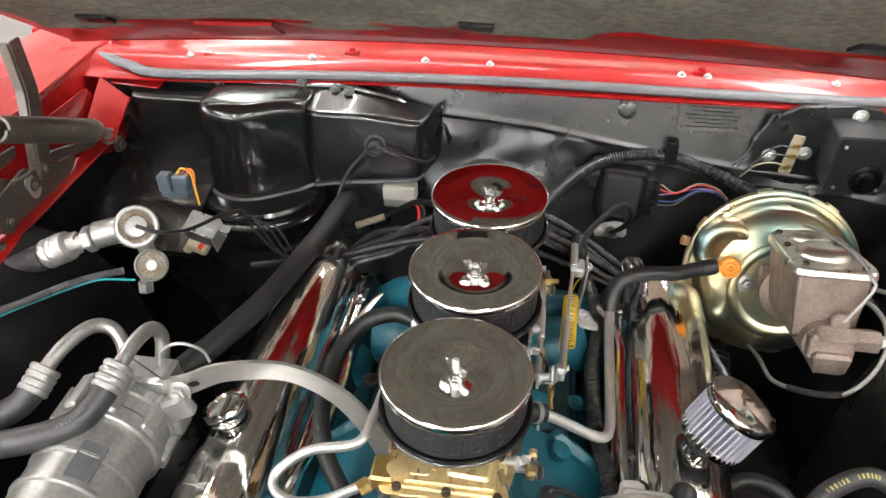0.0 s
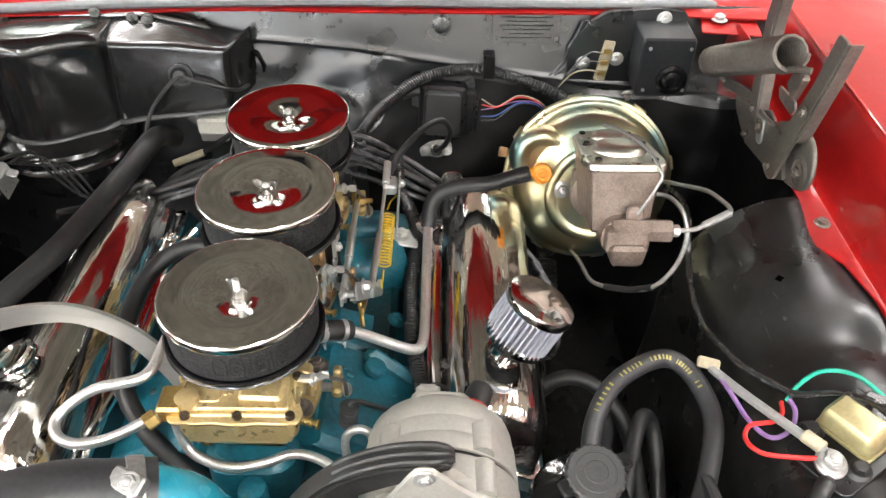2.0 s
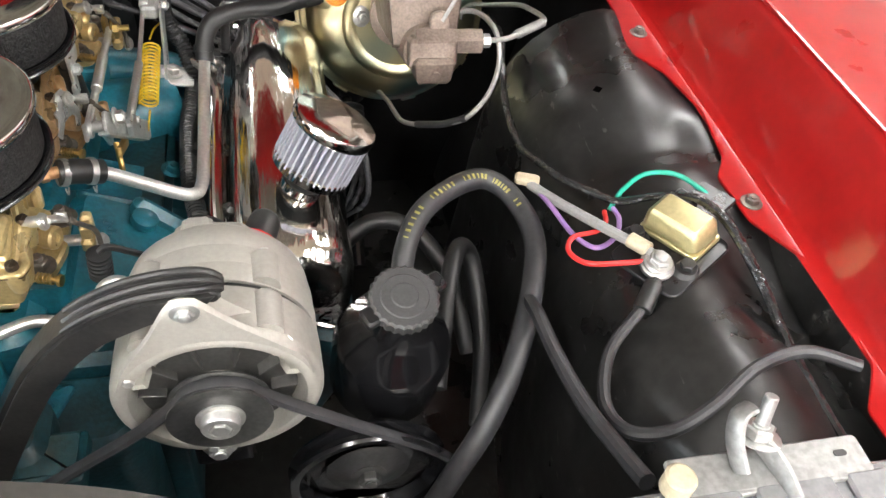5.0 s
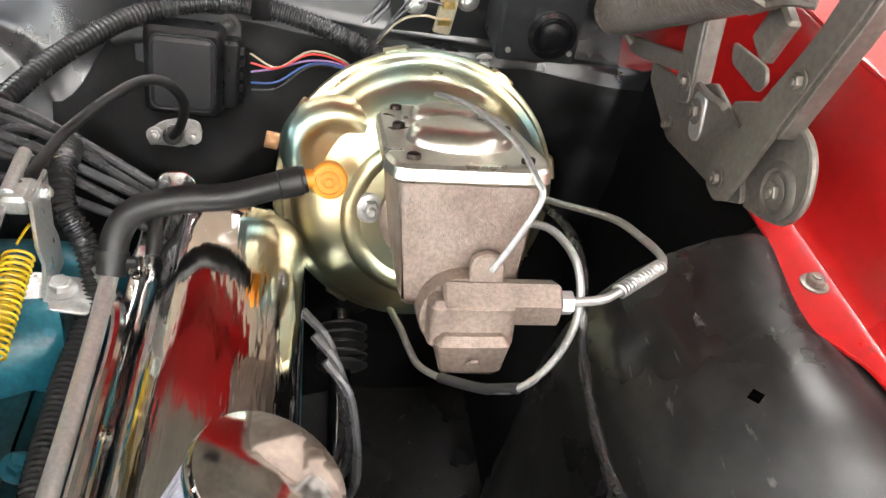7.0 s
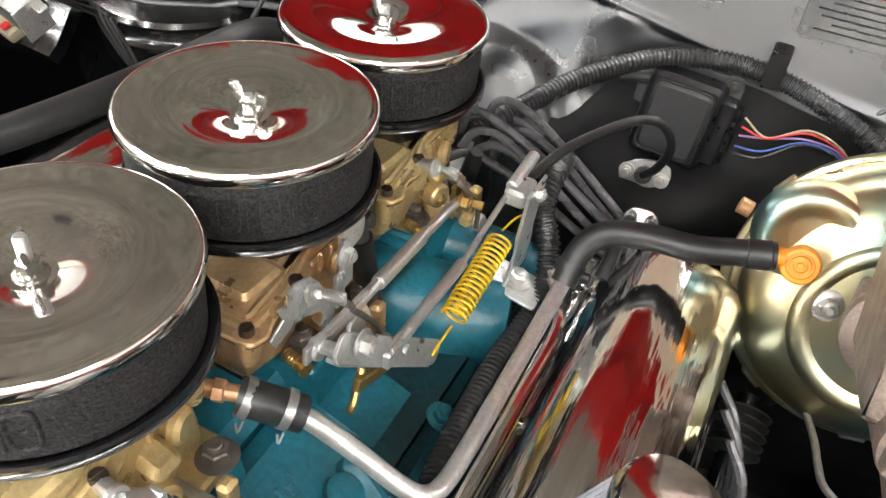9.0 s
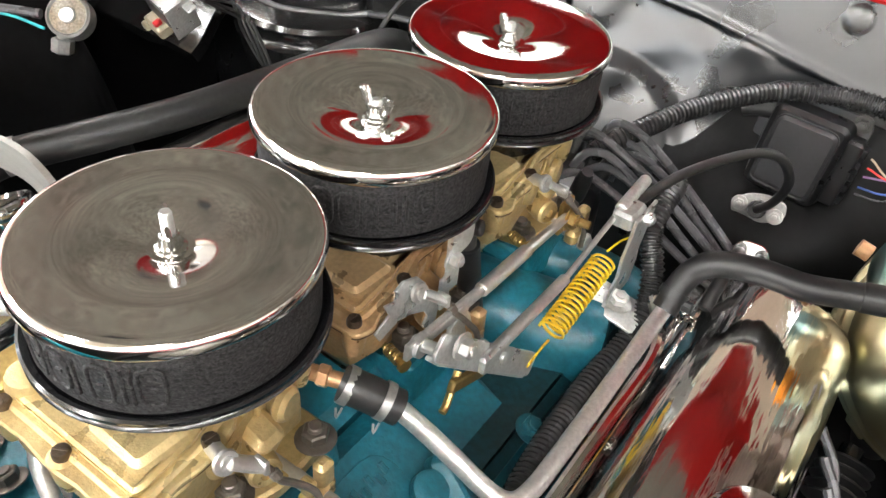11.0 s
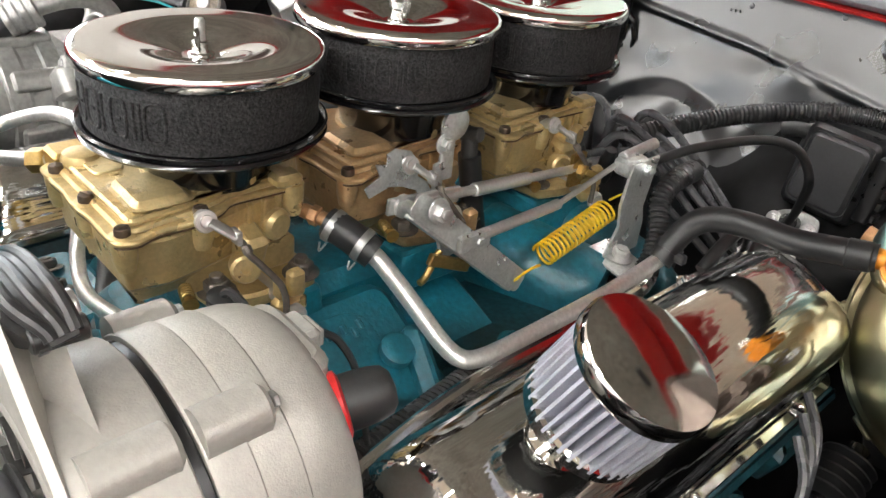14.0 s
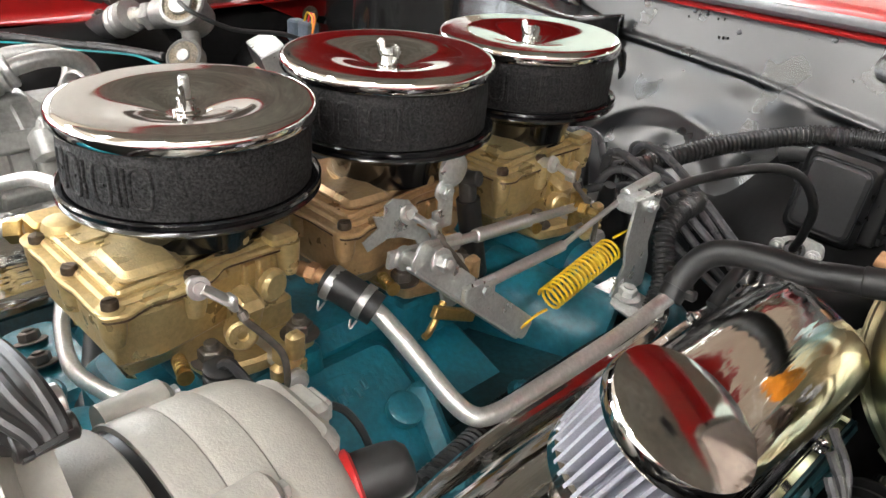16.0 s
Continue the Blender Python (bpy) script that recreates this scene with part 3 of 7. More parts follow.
for s in (1, -1):
    for y in (-0.15, 3.1):
        wheel = thing("wheel", (s * 0.86, y, 0.0), "black tyre on a plain steel rim under the fender", "wheel", "car wheels")
        part("tyre", moved(lathe([(0.20, -0.09), (0.29, -0.10), (0.325, -0.08), (0.335, -0.05), (0.335, 0.05), (0.325, 0.08), (0.29, 0.10), (0.20, 0.09)], 48), axis((s * 0.86, y, 0.335), (1, 0, 0))), RUBBER, wheel)
        part("rim", moved(lathe([(0.20, -0.08), (0.205, -0.07), (0.18, -0.03), (0.06, -0.02), (0.0, -0.02)], 40), axis((s * 0.86, y, 0.335), (-s, 0, 0))), DULL_ALLOY, wheel)


def apron(s, name):
    prof = [(0.752, 0.838), (0.744, 0.837), (0.735, 0.836), (0.725, 0.8355), (0.715, 0.835), (0.70, 0.834), (0.69, 0.832), (0.68, 0.830), (0.67, 0.828), (0.655, 0.823), (0.64, 0.818), (0.615, 0.802), (0.595, 0.778), (0.58, 0.745), (0.568, 0.70), (0.56, 0.63), (0.553, 0.55), (0.545, 0.42)]
    def skin(i, y):
        x, z = prof[i if s > 0 else len(prof) - 1 - i]
        w = ease(0.56, 0.66, x) * (1 - ease(0.70, 0.74, x))
        rear = ease(0.30, 0.42, y)
        z -= rear * 0.34 * (1 - ease(0.66, 0.75, x))
        z -= 0.028 * w * math.exp(-((y - 0.06) / 0.05) ** 2)
        z += 0.012 * w * math.exp(-((y + 0.22) / 0.09) ** 2)
        z += 0.006 * noise.noise(Vector((x * 8, y * 8, 3)))
        z -= (1 - ease(-0.16, -0.04, y)) * 0.034 * ease(0.645, 0.725, x) * (1 - ease(0.744, 0.752, x))
        z += (1 - rear) * ease(-0.10, 0.06, y) * (0.010 * math.exp(-((x - 0.685) / 0.055) ** 2) - 0.006 * ease(0.70, 0.74, x) * (1 - ease(0.744, 0.752, x)))
        x -= 0.03 * (1 - ease(0.58, 0.70, x)) * math.exp(-((y + 0.2) / 0.14) ** 2)
        x += rear * 0.02
        return s * (x + 0.006 * noise.noise(Vector((z * 9, y * 7, 8)))), y, z
    t = thing(name, (s * 0.65, 0, 0.42), "black inner fender apron with scuffed dented sheet metal", "inner fender", kind="structure")
    # far side and rear carry their shade as a deeper black colour
    part("panel", sheet(skin, range(len(prof)), span(-0.75, 0.345, 84), 0.003), APRON if s > 0 else SHADE_MARK_BLACK, t)
    part("rear_panel", sheet(skin, range(len(prof)), span(0.345, 0.69, 26), 0.003), SHADE_MARK_BLACK, t, "rear panel with the shade painted in as deeper black")
    return t


right_apron = apron(1, "inner_fender_east")
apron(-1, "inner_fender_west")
# added sheet, no known part: closes the bay below so it stays dark
solo("underbody_sheet", box((0, 0.1, 0.30), (1.4, 1.5, 0.04)), APRON, "added black sheet far below the engine", "undertray", kind="structure")


def hood_hinge(s):
    """Scissor hinge with its coil spring, in the plane x = 0.70 on side s."""
    t = thing("scissor_hinge", (s * 0.70, 0.4, 0.84), "brown phosphated hood hinge with a stout coil spring", "hinge", "hood hinges")
    dx, dy = (0.0, 0.0) if s > 0 else (0.043, -0.065)
    k = lambda x, y, z: (s * (x + dx), y + dy, z)

    def plate_yz(pts, x0, x1, soft=3):
        if sum(a[0] * b[1] - b[0] * a[1] for a, b in zip(pts, pts[1:] + pts[:1])) < 0:
            pts = list(reversed(pts))
        sh = slab(smooth_outline(pts, soft), 0, x1 - x0, 0.001)
        return [(s * (x0 + dx + p[2]), p[0] + dy, p[1]) for p in sh[0]], sh[1]

    part("base_plate", plate_yz([(0.560, 0.868), (0.552, 0.850), (0.479, 0.826), (0.37, 0.845), (0.348, 0.848), (0.326, 0.862), (0.36, 0.905), (0.43, 0.915), (0.47, 0.890)], 0.694, 0.699), HINGE, t)
    part("front_plate", plate_yz([(0.345, 0.856), (0.310, 0.868), (0.290, 0.875), (0.276, 0.886), (0.267, 0.908), (0.272, 0.926), (0.283, 0.940), (0.300, 0.946), (0.345, 0.946), (0.40, 0.915), (0.39, 0.87)], 0.698, 0.703, 5), HINGE, t)
    rim = [k(0.700, y, z) for y, z in ((0.326, 0.862), (0.297, 0.872), (0.274, 0.886), (0.266, 0.908), (0.272, 0.928), (0.285, 0.942), (0.305, 0.947), (0.34, 0.945))]
    part("rolled_rim", tube(rim, 0.0034, 8, 4), HINGE, t)
    part("main_arm", joined(plate_yz([(0.370, 0.868), (0.366, 0.852), (0.346, 0.850), (0.332, 0.860), (0.322, 0.890), (0.309, 0.937), (0.278, 1.042), (0.264, 1.10), (0.292, 1.10), (0.312, 1.018), (0.352, 0.919)], 0.682, 0.687), plate_yz([(0.309, 0.937), (0.278, 1.042), (0.264, 1.10), (0.259, 1.10), (0.273, 1.042), (0.304, 0.937)], 0.684, 0.700)), HINGE, t)
    part("upper_arm", joined(plate_yz([(0.482, 0.868), (0.452, 0.880), (0.470, 0.937), (0.490, 1.02), (0.488, 1.10), (0.515, 1.10), (0.518, 1.02), (0.501, 0.930)], 0.688, 0.692), plate_yz([(0.456, 0.885), (0.470, 0.937), (0.490, 1.02), (0.488, 1.10), (0.484, 1.10), (0.486, 1.02), (0.466, 0.937), (0.452, 0.885)], 0.690, 0.706)), HINGE, t)
    part("cross_link", joined(plate_yz([(0.445, 0.948), (0.436, 0.932), (0.383, 0.932), (0.376, 0.945), (0.385, 0.955)], 0.704, 0.708), tube([k(0.690, 0.447, 0.903), k(0.688, 0.42, 0.907), k(0.688, 0.393, 0.913)], 0.0035, 8)), HINGE, t)
    part("spring_link", joined(plate_yz([(0.625, 0.866), (0.622, 0.852), (0.60, 0.855), (0.497, 0.890), (0.490, 0.900), (0.50, 0.908)], 0.690, 0.694)), HINGE, t)
    rear = (0.672, 0.640, 0.884) if s > 0 else (0.672, 0.577, 0.894)
    ends = (Vector(k(*rear)), Vector(k(0.672, 0.372, 1.034))) if s > 0 else (Vector((-0.700, 0.512, 0.907)), Vector((-0.700, 0.300, 1.022)))
    part("spring", coil(ends[0], ends[1], 0.0225 if s > 0 else 0.0175, 0.0036, 38), HINGE, t, "tightly wound grey-brown coil spring")
    part("spring_hook", tube([k(*rear), k(0.680, 0.628, 0.872), k(0.69, 0.61, 0.862)], 0.0045, 8), HINGE, t)
    part("spring_hook", tube([k(0.672, 0.385, 1.00), k(0.672, 0.345, 1.025), k(0.685, 0.33, 1.03)], 0.0045, 8), HINGE, t)
    part("stop_block", box(k(0.70, 0.385, 0.985), (0.012, 0.030, 0.045), 0.003, Matrix.Rotation(radians(20), 4, "X")), HINGE, t)
    for x, y, z, r in ((0.687, 0.466, 0.896, 0.006), (0.692, 0.439, 0.881, 0.008), (0.693, 0.480, 0.842, 0.005), (0.681, 0.350, 0.871, 0.006), (0.681, 0.304, 0.985, 0.006), (0.697, 0.297, 0.896, 0.009)):
        part("bolt", hexhead(k(x, y, z), (-s, 0, 0), r, 0.005), HINGE, t)
    part("slot_washer", moved(slab(rounded(0.024, 0.046, 0.011), 0, 0.003, 0.001), axis(k(0.694, 0.435, 0.879), (-s, 0, 0), 20)), STEEL, t)
    part("embossed_ring", moved(lathe([(0.024, 0.0), (0.021, 0.0025), (0.018, 0.0028), (0.016, 0.001), (0.0, 0.001)], 28), axis(k(0.698, 0.297, 0.896), (-s, 0, 0))), HINGE, t)
    part("hinge_bracket", plate_yz([(0.60, 0.835), (0.72, 0.785), (0.755, 0.79), (0.76, 0.82), (0.66, 0.945), (0.49, 0.95), (0.5, 0.90)], 0.706, 0.709), RED, t, "red bracket on the cowl side")
    part("pivot", joined(moved(lathe([(0.016, 0), (0.016, 0.004), (0.010, 0.006)], 20), axis(k(0.703, 0.703, 0.807), (-s, 0, 0))), hexhead(k(0.698, 0.703, 0.807), (-s, 0, 0), 0.009, 0.008)), HINGE, t)


hood_hinge(1)
hood_hinge(-1)
for s in (1, -1):
    gus = thing("cowl_gusset", (s * 0.66, 0.70, 0.93), "red gusset between cowl and fender with a bolt", "gusset")
    part("plate", moved(slab(smooth_outline([(-0.045, -0.035), (0.055, -0.045), (0.055, 0.05), (-0.03, 0.05)]), 0, 0.003), pose(s * 0.690, 0.685, 0.934, 8, 0, 0)), RED, gus)
    if s < 0:
        tri_a, tri_b, tri_c = Vector((-0.745, 0.640, 0.945)), Vector((-0.690, 0.625, 0.915)), Vector((-0.690, 0.540, 0.872))
        part("brace", sheet(lambda u, v: tri_a.lerp(tri_b, u).lerp((tri_c + Vector((-0.050, -0.012, 0.006))).lerp(tri_c, u), v), span(0, 1, 6), span(0, 1, 8), 0.003), RED, gus)
        part("brace_rib", tube([tri_b, tri_b.lerp(tri_c, 0.5) + Vector((0.003, -0.003, 0.002)), tri_c], 0.0035, 8), RED, gus)
        part("brace_bolt", joined(hexhead((-0.700, 0.549, 0.876), (0.3, -0.7, 0.6), 0.0095, 0.008), moved(lathe([(0.015, 0), (0.0155, 0.001), (0.014, 0.0025)], 24), axis((-0.700, 0.549, 0.876), (0.3, -0.7, 0.6)))), HINGE, gus)
    part("bolt", hexhead((s * 0.68, 0.68, 0.941), (0, 0, 1), 0.009, 0.007), STEEL, gus)

# ---- engine ----
block = thing("engine_block", (0, 0.15, 0.34), "turquoise enamelled engine block below the manifold", "engine")
part("block", box((0, 0.19, 0.52), (0.30, 0.52, 0.36), 0.01), TEAL_SHADED, block)
part("timing_cover", joined(box((0, -0.11, 0.56), (0.26, 0.09, 0.24), 0.012, r=0.03), box((-0.02, -0.145, 0.68), (0.16, 0.07, 0.07), 0.01, r=0.02)), TEAL_SHADED, block)
part("water_pump", joined(moved(lathe([(0.055, 0), (0.055, 0.03), (0.035, 0.05), (0.03, 0.08)], 24), axis((0.0, -0.15, 0.60), (0, -1, 0))), box((0.06, -0.17, 0.69), (0.06, 0.05, 0.03), 0.006), box((-0.11, -0.14, 0.70), (0.07, 0.06, 0.04), 0.008)), TEAL_SHADED, block)
part("boss", rod((0.02, -0.15, 0.70), (0.02, -0.15, 0.735), 0.016, 20, 0.002), TEAL_SHADED, block)
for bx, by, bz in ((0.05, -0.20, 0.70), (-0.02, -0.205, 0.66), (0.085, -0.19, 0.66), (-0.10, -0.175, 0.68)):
    part("bolt", hexhead((bx, by, bz), (0, -1, 0), 0.008, 0.006), TEAL_SHADED, block)

for s in (1, -1):
    head = thing("cylinder_head", (s * 0.22, 0.19, 0.55), "turquoise cylinder head under a chrome valve cover", "cylinder head", "cylinder heads")
    tilt = Matrix.Rotation(radians(s * 25), 4, "Y")
    part("casting", box((s * 0.25, 0.20 if s > 0 else 0.17, 0.635), (0.165, 0.52, 0.115), 0.008, tilt), TEAL_SHADED, head)
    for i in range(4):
        part("exhaust_boss", box((s * 0.315, 0.03 + i * 0.125, 0.60), (0.05, 0.06, 0.05), 0.008, tilt), TEAL_SHADED, head)

manifold = thing("intake_manifold", (0, 0.15, 0.66), "turquoise enamelled intake manifold for three carburettors", "manifold")
part("plenum", joined(box((0, 0.165, 0.715), (0.105, 0.50, 0.085), 0.012, r=0.03), box((0, 0.165, 0.665), (0.30, 0.46, 0.035), 0.01, r=0.02)), TEAL, manifold)
for cy in (0, 0.171, 0.342):
    part("carburettor_pad", moved(slab(smooth_outline([(-0.072, -0.036), (0.072, -0.036), (0.072, 0.055), (-0.072, 0.055)]), 0.735, 0.772, 0.003, -0.004), pose(0, cy, 0)), TEAL, manifold)
for s in (1, -1):
    fall = Matrix.Rotation(radians(s * 27), 4, "Y")
    part("runner", joined(box((s * 0.118, 0.040, 0.700), (0.150, 0.165, 0.050), 0.012, fall, r=0.02), box((s * 0.110, 0.040, 0.716), (0.10, 0.11, 0.030), 0.012, fall, r=0.03)), TEAL, manifold)
    part("casting_rib", box((s * 0.150, 0.098, 0.712), (0.085, 0.020, 0.030), 0.008, Matrix.Rotation(radians(s * 33), 4, "Y") @ Matrix.Rotation(radians(s * -14), 4, "Z"), r=0.008), TEAL, manifold)
    part("runner", box((s * 0.105, 0.178, 0.678), (0.15, 0.085, 0.050), 0.012, Matrix.Rotation(radians(s * 20), 4, "Y"), r=0.02), TEAL, manifold)
    part("runner", moved(lathe([(0.030, -0.004), (0.041, 0.0), (0.045, 0.006), (0.045, 0.120), (0.042, 0.128), (0.034, 0.132), (0.020, 0.133), (0.0, 0.130)], 48), axis((s * 0.030, 0.270, 0.724), (s * 0.90, 0.40 if s > 0 else 0.2, -0.19))), TEAL, manifold)
    part("runner", tube([(s * 0.02, 0.36, 0.735), (s * 0.08, 0.375, 0.728), (s * 0.14, 0.40, 0.705), (s * 0.18, 0.41, 0.67)], 0.030, 18, 6, flat=0.85), TEAL, manifold)
    for y in (-0.02, 0.115, 0.25, 0.385):
        part("port_flange", box((s * 0.192, y, 0.664), (0.05, 0.085, 0.05), 0.010, Matrix.Rotation(radians(s * 45), 4, "Y"), r=0.015), TEAL, manifold)
for k in range(9):
    part("cast_mark", box((0.096 + 0.004 * (k % 2), 0.044 + 0.0075 * k if k < 5 else 0.012 + 0.0075 * k, 0.741 - 0.002 * (k % 2) - (0.008 if k >= 5 else 0)), (0.009, 0.0045, 0.004), 0.001, Matrix.Rotation(radians(27), 4, "Y"), r=0.001), TEAL, manifold, "raised unreadable casting mark")
part("riser_pad", moved(lathe([(0.014, 0.0), (0.014, 0.008), (0.011, 0.010), (0.0, 0.010)], 24), axis((0.128, 0.085, 0.728), (0.45, 0, 0.9))), TEAL, manifold)
for bx, by, bz in ((-0.149, -0.079, 0.716), (-0.109, -0.085, 0.718), (0.150, 0.06, 0.70), (0.15, 0.20, 0.70), (-0.15, 0.2, 0.7), (-0.15, 0.06, 0.7)):
    part("bolt", hexhead((bx, by, bz), (math.copysign(0.35, bx), 0, 0.94), 0.009, 0.008), TEAL if bx > 0 else HINGE, manifold)
part("front_tab", joined(box((-0.12, -0.075, 0.703), (0.12, 0.06, 0.026), 0.006, r=0.02), moved(lathe([(0.024, 0), (0.024, 0.012), (0.021, 0.015)], 24), axis((-0.075, -0.105, 0.705), (0, 0, 1)))), TEAL, manifold)

part("bypass_boss", joined(moved(lathe([(0.022, 0.680), (0.019, 0.690), (0.0165, 0.700), (0.0165, 0.738), (0.0150, 0.744), (0.0, 0.745)], 28), pose(0.007, -0.100, 0)), slab(smooth_outline([(-0.040, -0.135), (0.050, -0.135), (0.070, -0.085), (-0.020, -0.075)]), 0.672, 0.690, 0.005)), TEAL, manifold)
part("bolt", hexhead((0.048, -0.112, 0.690), (0, -0.1, 1), 0.008, 0.008), TEAL, manifold)
part("bolt", hexhead((-0.028, -0.118, 0.690), (0, -0.1, 1), 0.008, 0.008), TEAL, manifold)
neck = thing("water_outlet", (-0.03, -0.15, 0.66), "bright turquoise thermostat elbow with a hose clamp", "water outlet")
part("elbow", tube([(-0.080, -0.189, 0.864), (-0.052, -0.179, 0.852), (-0.030, -0.170, 0.824), (-0.020, -0.161, 0.780), (-0.022, -0.150, 0.728), (-0.026, -0.139, 0.668)], 0.0305, 28, 8), TEAL_BRIGHT, neck)
part("base", moved(slab(rounded(0.09, 0.08, 0.02), 0.66, 0.69, 0.004), pose(-0.024, -0.135, 0)), TEAL, neck)
radhose = thing("radiator_hose", (-0.1, -0.18, 0.8), "thick black upper radiator hose with a steel clamp", "hose")
part("hose", tube([(-0.050, -0.180, 0.857), (-0.085, -0.190, 0.868), (-0.135, -0.204, 0.882), (-0.21, -0.240, 0.886), (-0.28, -0.31, 0.876), (-0.32, -0.40, 0.84)], 0.0350, 28, 8), WORN_RUBBER, radhose)
part("clamp", joined(moved(lathe([(0.0355, 0), (0.0375, 0.001), (0.0375, 0.016), (0.0355, 0.017)], 32), axis((-0.060, -0.183, 0.860), (-0.9, -0.30, 0.30))), moved(box((0, 0, 0), (0.034, 0.020, 0.014), 0.002), axis((-0.062, -0.192, 0.896), (-0.1, -0.25, 0.95))), hexhead((-0.058, -0.196, 0.902), (0.0, -0.35, 0.93), 0.007, 0.006)), DULL_ALLOY, radhose)


def valve_cover(s, y0, y1):
    """Chrome cover: a tilted dome on a flange with bolts."""
    t = thing("valve_cover", (s * 0.27, y0, 0.69), "polished chrome valve cover reflecting the red hood", "valve cover", "valve covers")
    m = Matrix.Translation((s * 0.268, (y0 + y1) / 2, 0.692)) @ Matrix.Rotation(radians(s * 24), 4, "Y")
    L, h = (y1 - y0) / 2, 0.082
    sect = [(-0.070, 0.0), (-0.069, 0.006), (-0.0655, 0.010), (-0.064, 0.030), (-0.060, 0.055), (-0.050, 0.071), (-0.036, 0.079), (-0.018, 0.082), (0.0, 0.0825), (0.018, 0.082), (0.036, 0.078), (0.050, 0.068), (0.060, 0.050), (0.064, 0.030), (0.0655, 0.010), (0.069, 0.006), (0.070, 0.0)]
    steps = [(-L, 0.0, 0.92), (-L + 0.002, 0.10, 0.94), (-L + 0.005, 0.42, 0.955), (-L + 0.011, 0.74, 0.97), (-L + 0.021, 0.92, 0.985), (-L + 0.036, 0.99, 0.998)]
    steps = steps + [(y, 1.0, 1.0) for y in span(-L + 0.055, L - 0.055, 16)] + [(-y, a, b) for y, a, b in reversed(steps)]
    sh = sheet(lambda q, i: m @ Vector((s * sect[i][0] * q[2], q[0], sect[i][1] * q[1])), steps, range(len(sect)), 0.002)
    part("shell", sh, COVER_CHROME, t)
    part("flange", moved(slab(rounded(0.158, 2 * L + 0.014, 0.02), -0.006, 0.001, 0.001), m), CHROME, t)
    for i in range(3):
        for e in (-1, 1):
            q = m @ Vector((e * 0.074, -L + 0.07 + i * (2 * L - 0.14) / 2, 0.0))
            part("bolt", hexhead(q, m.to_3x3() @ Vector((0, 0, 1)), 0.0065, 0.006), CHROME, t)


valve_cover(1, -0.03, 0.455)
valve_cover(-1, -0.105, 0.420)

def wire_clip(at, turn, label):
    """A folded chrome bracket that carries the plug wires over the end of a cover."""
    t = thing("wire_bracket", at, label, "bracket", "chrome wire brackets")
    m = Matrix.Translation(at) @ Matrix.Rotation(radians(turn), 4, "Z")
    part("foot", moved(slab(smooth_outline([(-0.016, -0.020), (0.016, -0.020), (0.013, 0.022), (-0.013, 0.022)]), 0.0, 0.0025, 0.0008), m), CHROME, t)
    part("upright", moved(slab(smooth_outline([(-0.013, 0.0), (0.013, 0.0), (0.018, 0.026), (0.010, 0.036), (-0.010, 0.036), (-0.018, 0.026)]), 0.0, 0.0025, 0.0008), m @ Matrix.Translation((0, 0.022, 0.001)) @ Matrix.Rotation(radians(68), 4, "X")), CHROME, t)
    part("bolt", moved(hexhead((0, -0.006, 0.0025), (0, 0, 1), 0.0065, 0.006), m), DARK_STEEL, t)
    for x in (-0.009, 0.009):
        part("wire_boot", moved(tube([(x, 0.032, 0.020), (x * 1.2, 0.012, 0.030), (x * 1.6, -0.020, 0.022), (x * 2.0, -0.045, 0.004)], 0.0062, 12, 5), m), RUBBER, t, "black rubber plug boot")


wire_clip((0.232, 0.418, 0.748), 6, "folded chrome wire bracket behind the valve cover")
wire_clip((-0.262, 0.398, 0.742), -8, "folded chrome wire bracket behind the valve cover")
tab = thing("cover_tab", (0.222, 0.095, 0.730), "chrome hold-down tab with a dark bolt on the valve cover", "tab")
part("tab", moved(slab(smooth_outline([(-0.016, -0.034), (0.014, -0.030), (0.018, 0.014), (0.004, 0.036), (-0.014, 0.020)]), 0.0, 0.004, 0.0012), Matrix.Translation((0.224, 0.095, 0.738)) @ Matrix.Rotation(radians(-32), 4, "Y") @ Matrix.Rotation(radians(12), 4, "Z")), CHROME, tab)
part("bolt", hexhead((0.219, 0.082, 0.741), (-0.5, 0, 0.85), 0.0065, 0.006), DARK_STEEL, tab)

cap = thing("oil_cap", (-0.300, 0.042, 0.77), "round chrome oil filler cap on the valve cover", "oil cap")
cm = axis((-0.294, 0.045, 0.772), (-0.40, 0, 0.92))
part("neck", moved(lathe([(0.022, 0), (0.022, 0.012)], 28), cm), CHROME, cap)
part("cap", moved(lathe([(0.024, 0.008), (0.0285, 0.009), (0.0300, 0.012), (0.0300, 0.018), (0.0285, 0.0210), (0.0240, 0.0220), (0.0220, 0.0190), (0.0120, 0.0180), (0.0, 0.0180)], 40), cm), CHROME, cap)
part("grip", moved(box((0, 0, 0.0195), (0.040, 0.006, 0.005), 0.002), cm), CHROME, cap)

# pleated breather on the other cover
bd = Vector((0.44, 0.10, 0.89)).normalized()
bp = Vector((0.334, 0.086, 0.855))
bm_ = axis(bp, bd)
breather = thing("breather", tuple(bp - bd * 0.09), "chrome-capped breather filter with white pleats", "breather filter")
part("cap", moved(lathe([(0.0435, -0.012), (0.0445, -0.010), (0.0445, -0.003), (0.0430, 0.0), (0.030, 0.0025), (0.0, 0.0035)], 48), bm_), CHROME, breather, "mirror chrome cap")
np_ = 38
ring = [(r * math.cos(2 * math.pi * (k + f) / np_), r * math.sin(2 * math.pi * (k + f) / np_)) for k in range(np_) for r, f in ((0.0425, 0.0), (0.0425, 0.30), (0.0290, 0.42), (0.0290, 0.88))]
part("pleats", moved(slab(ring, -0.060, -0.010, 0.0, 0.0), bm_), PLEAT, breather, "grey-white pleated gauze")
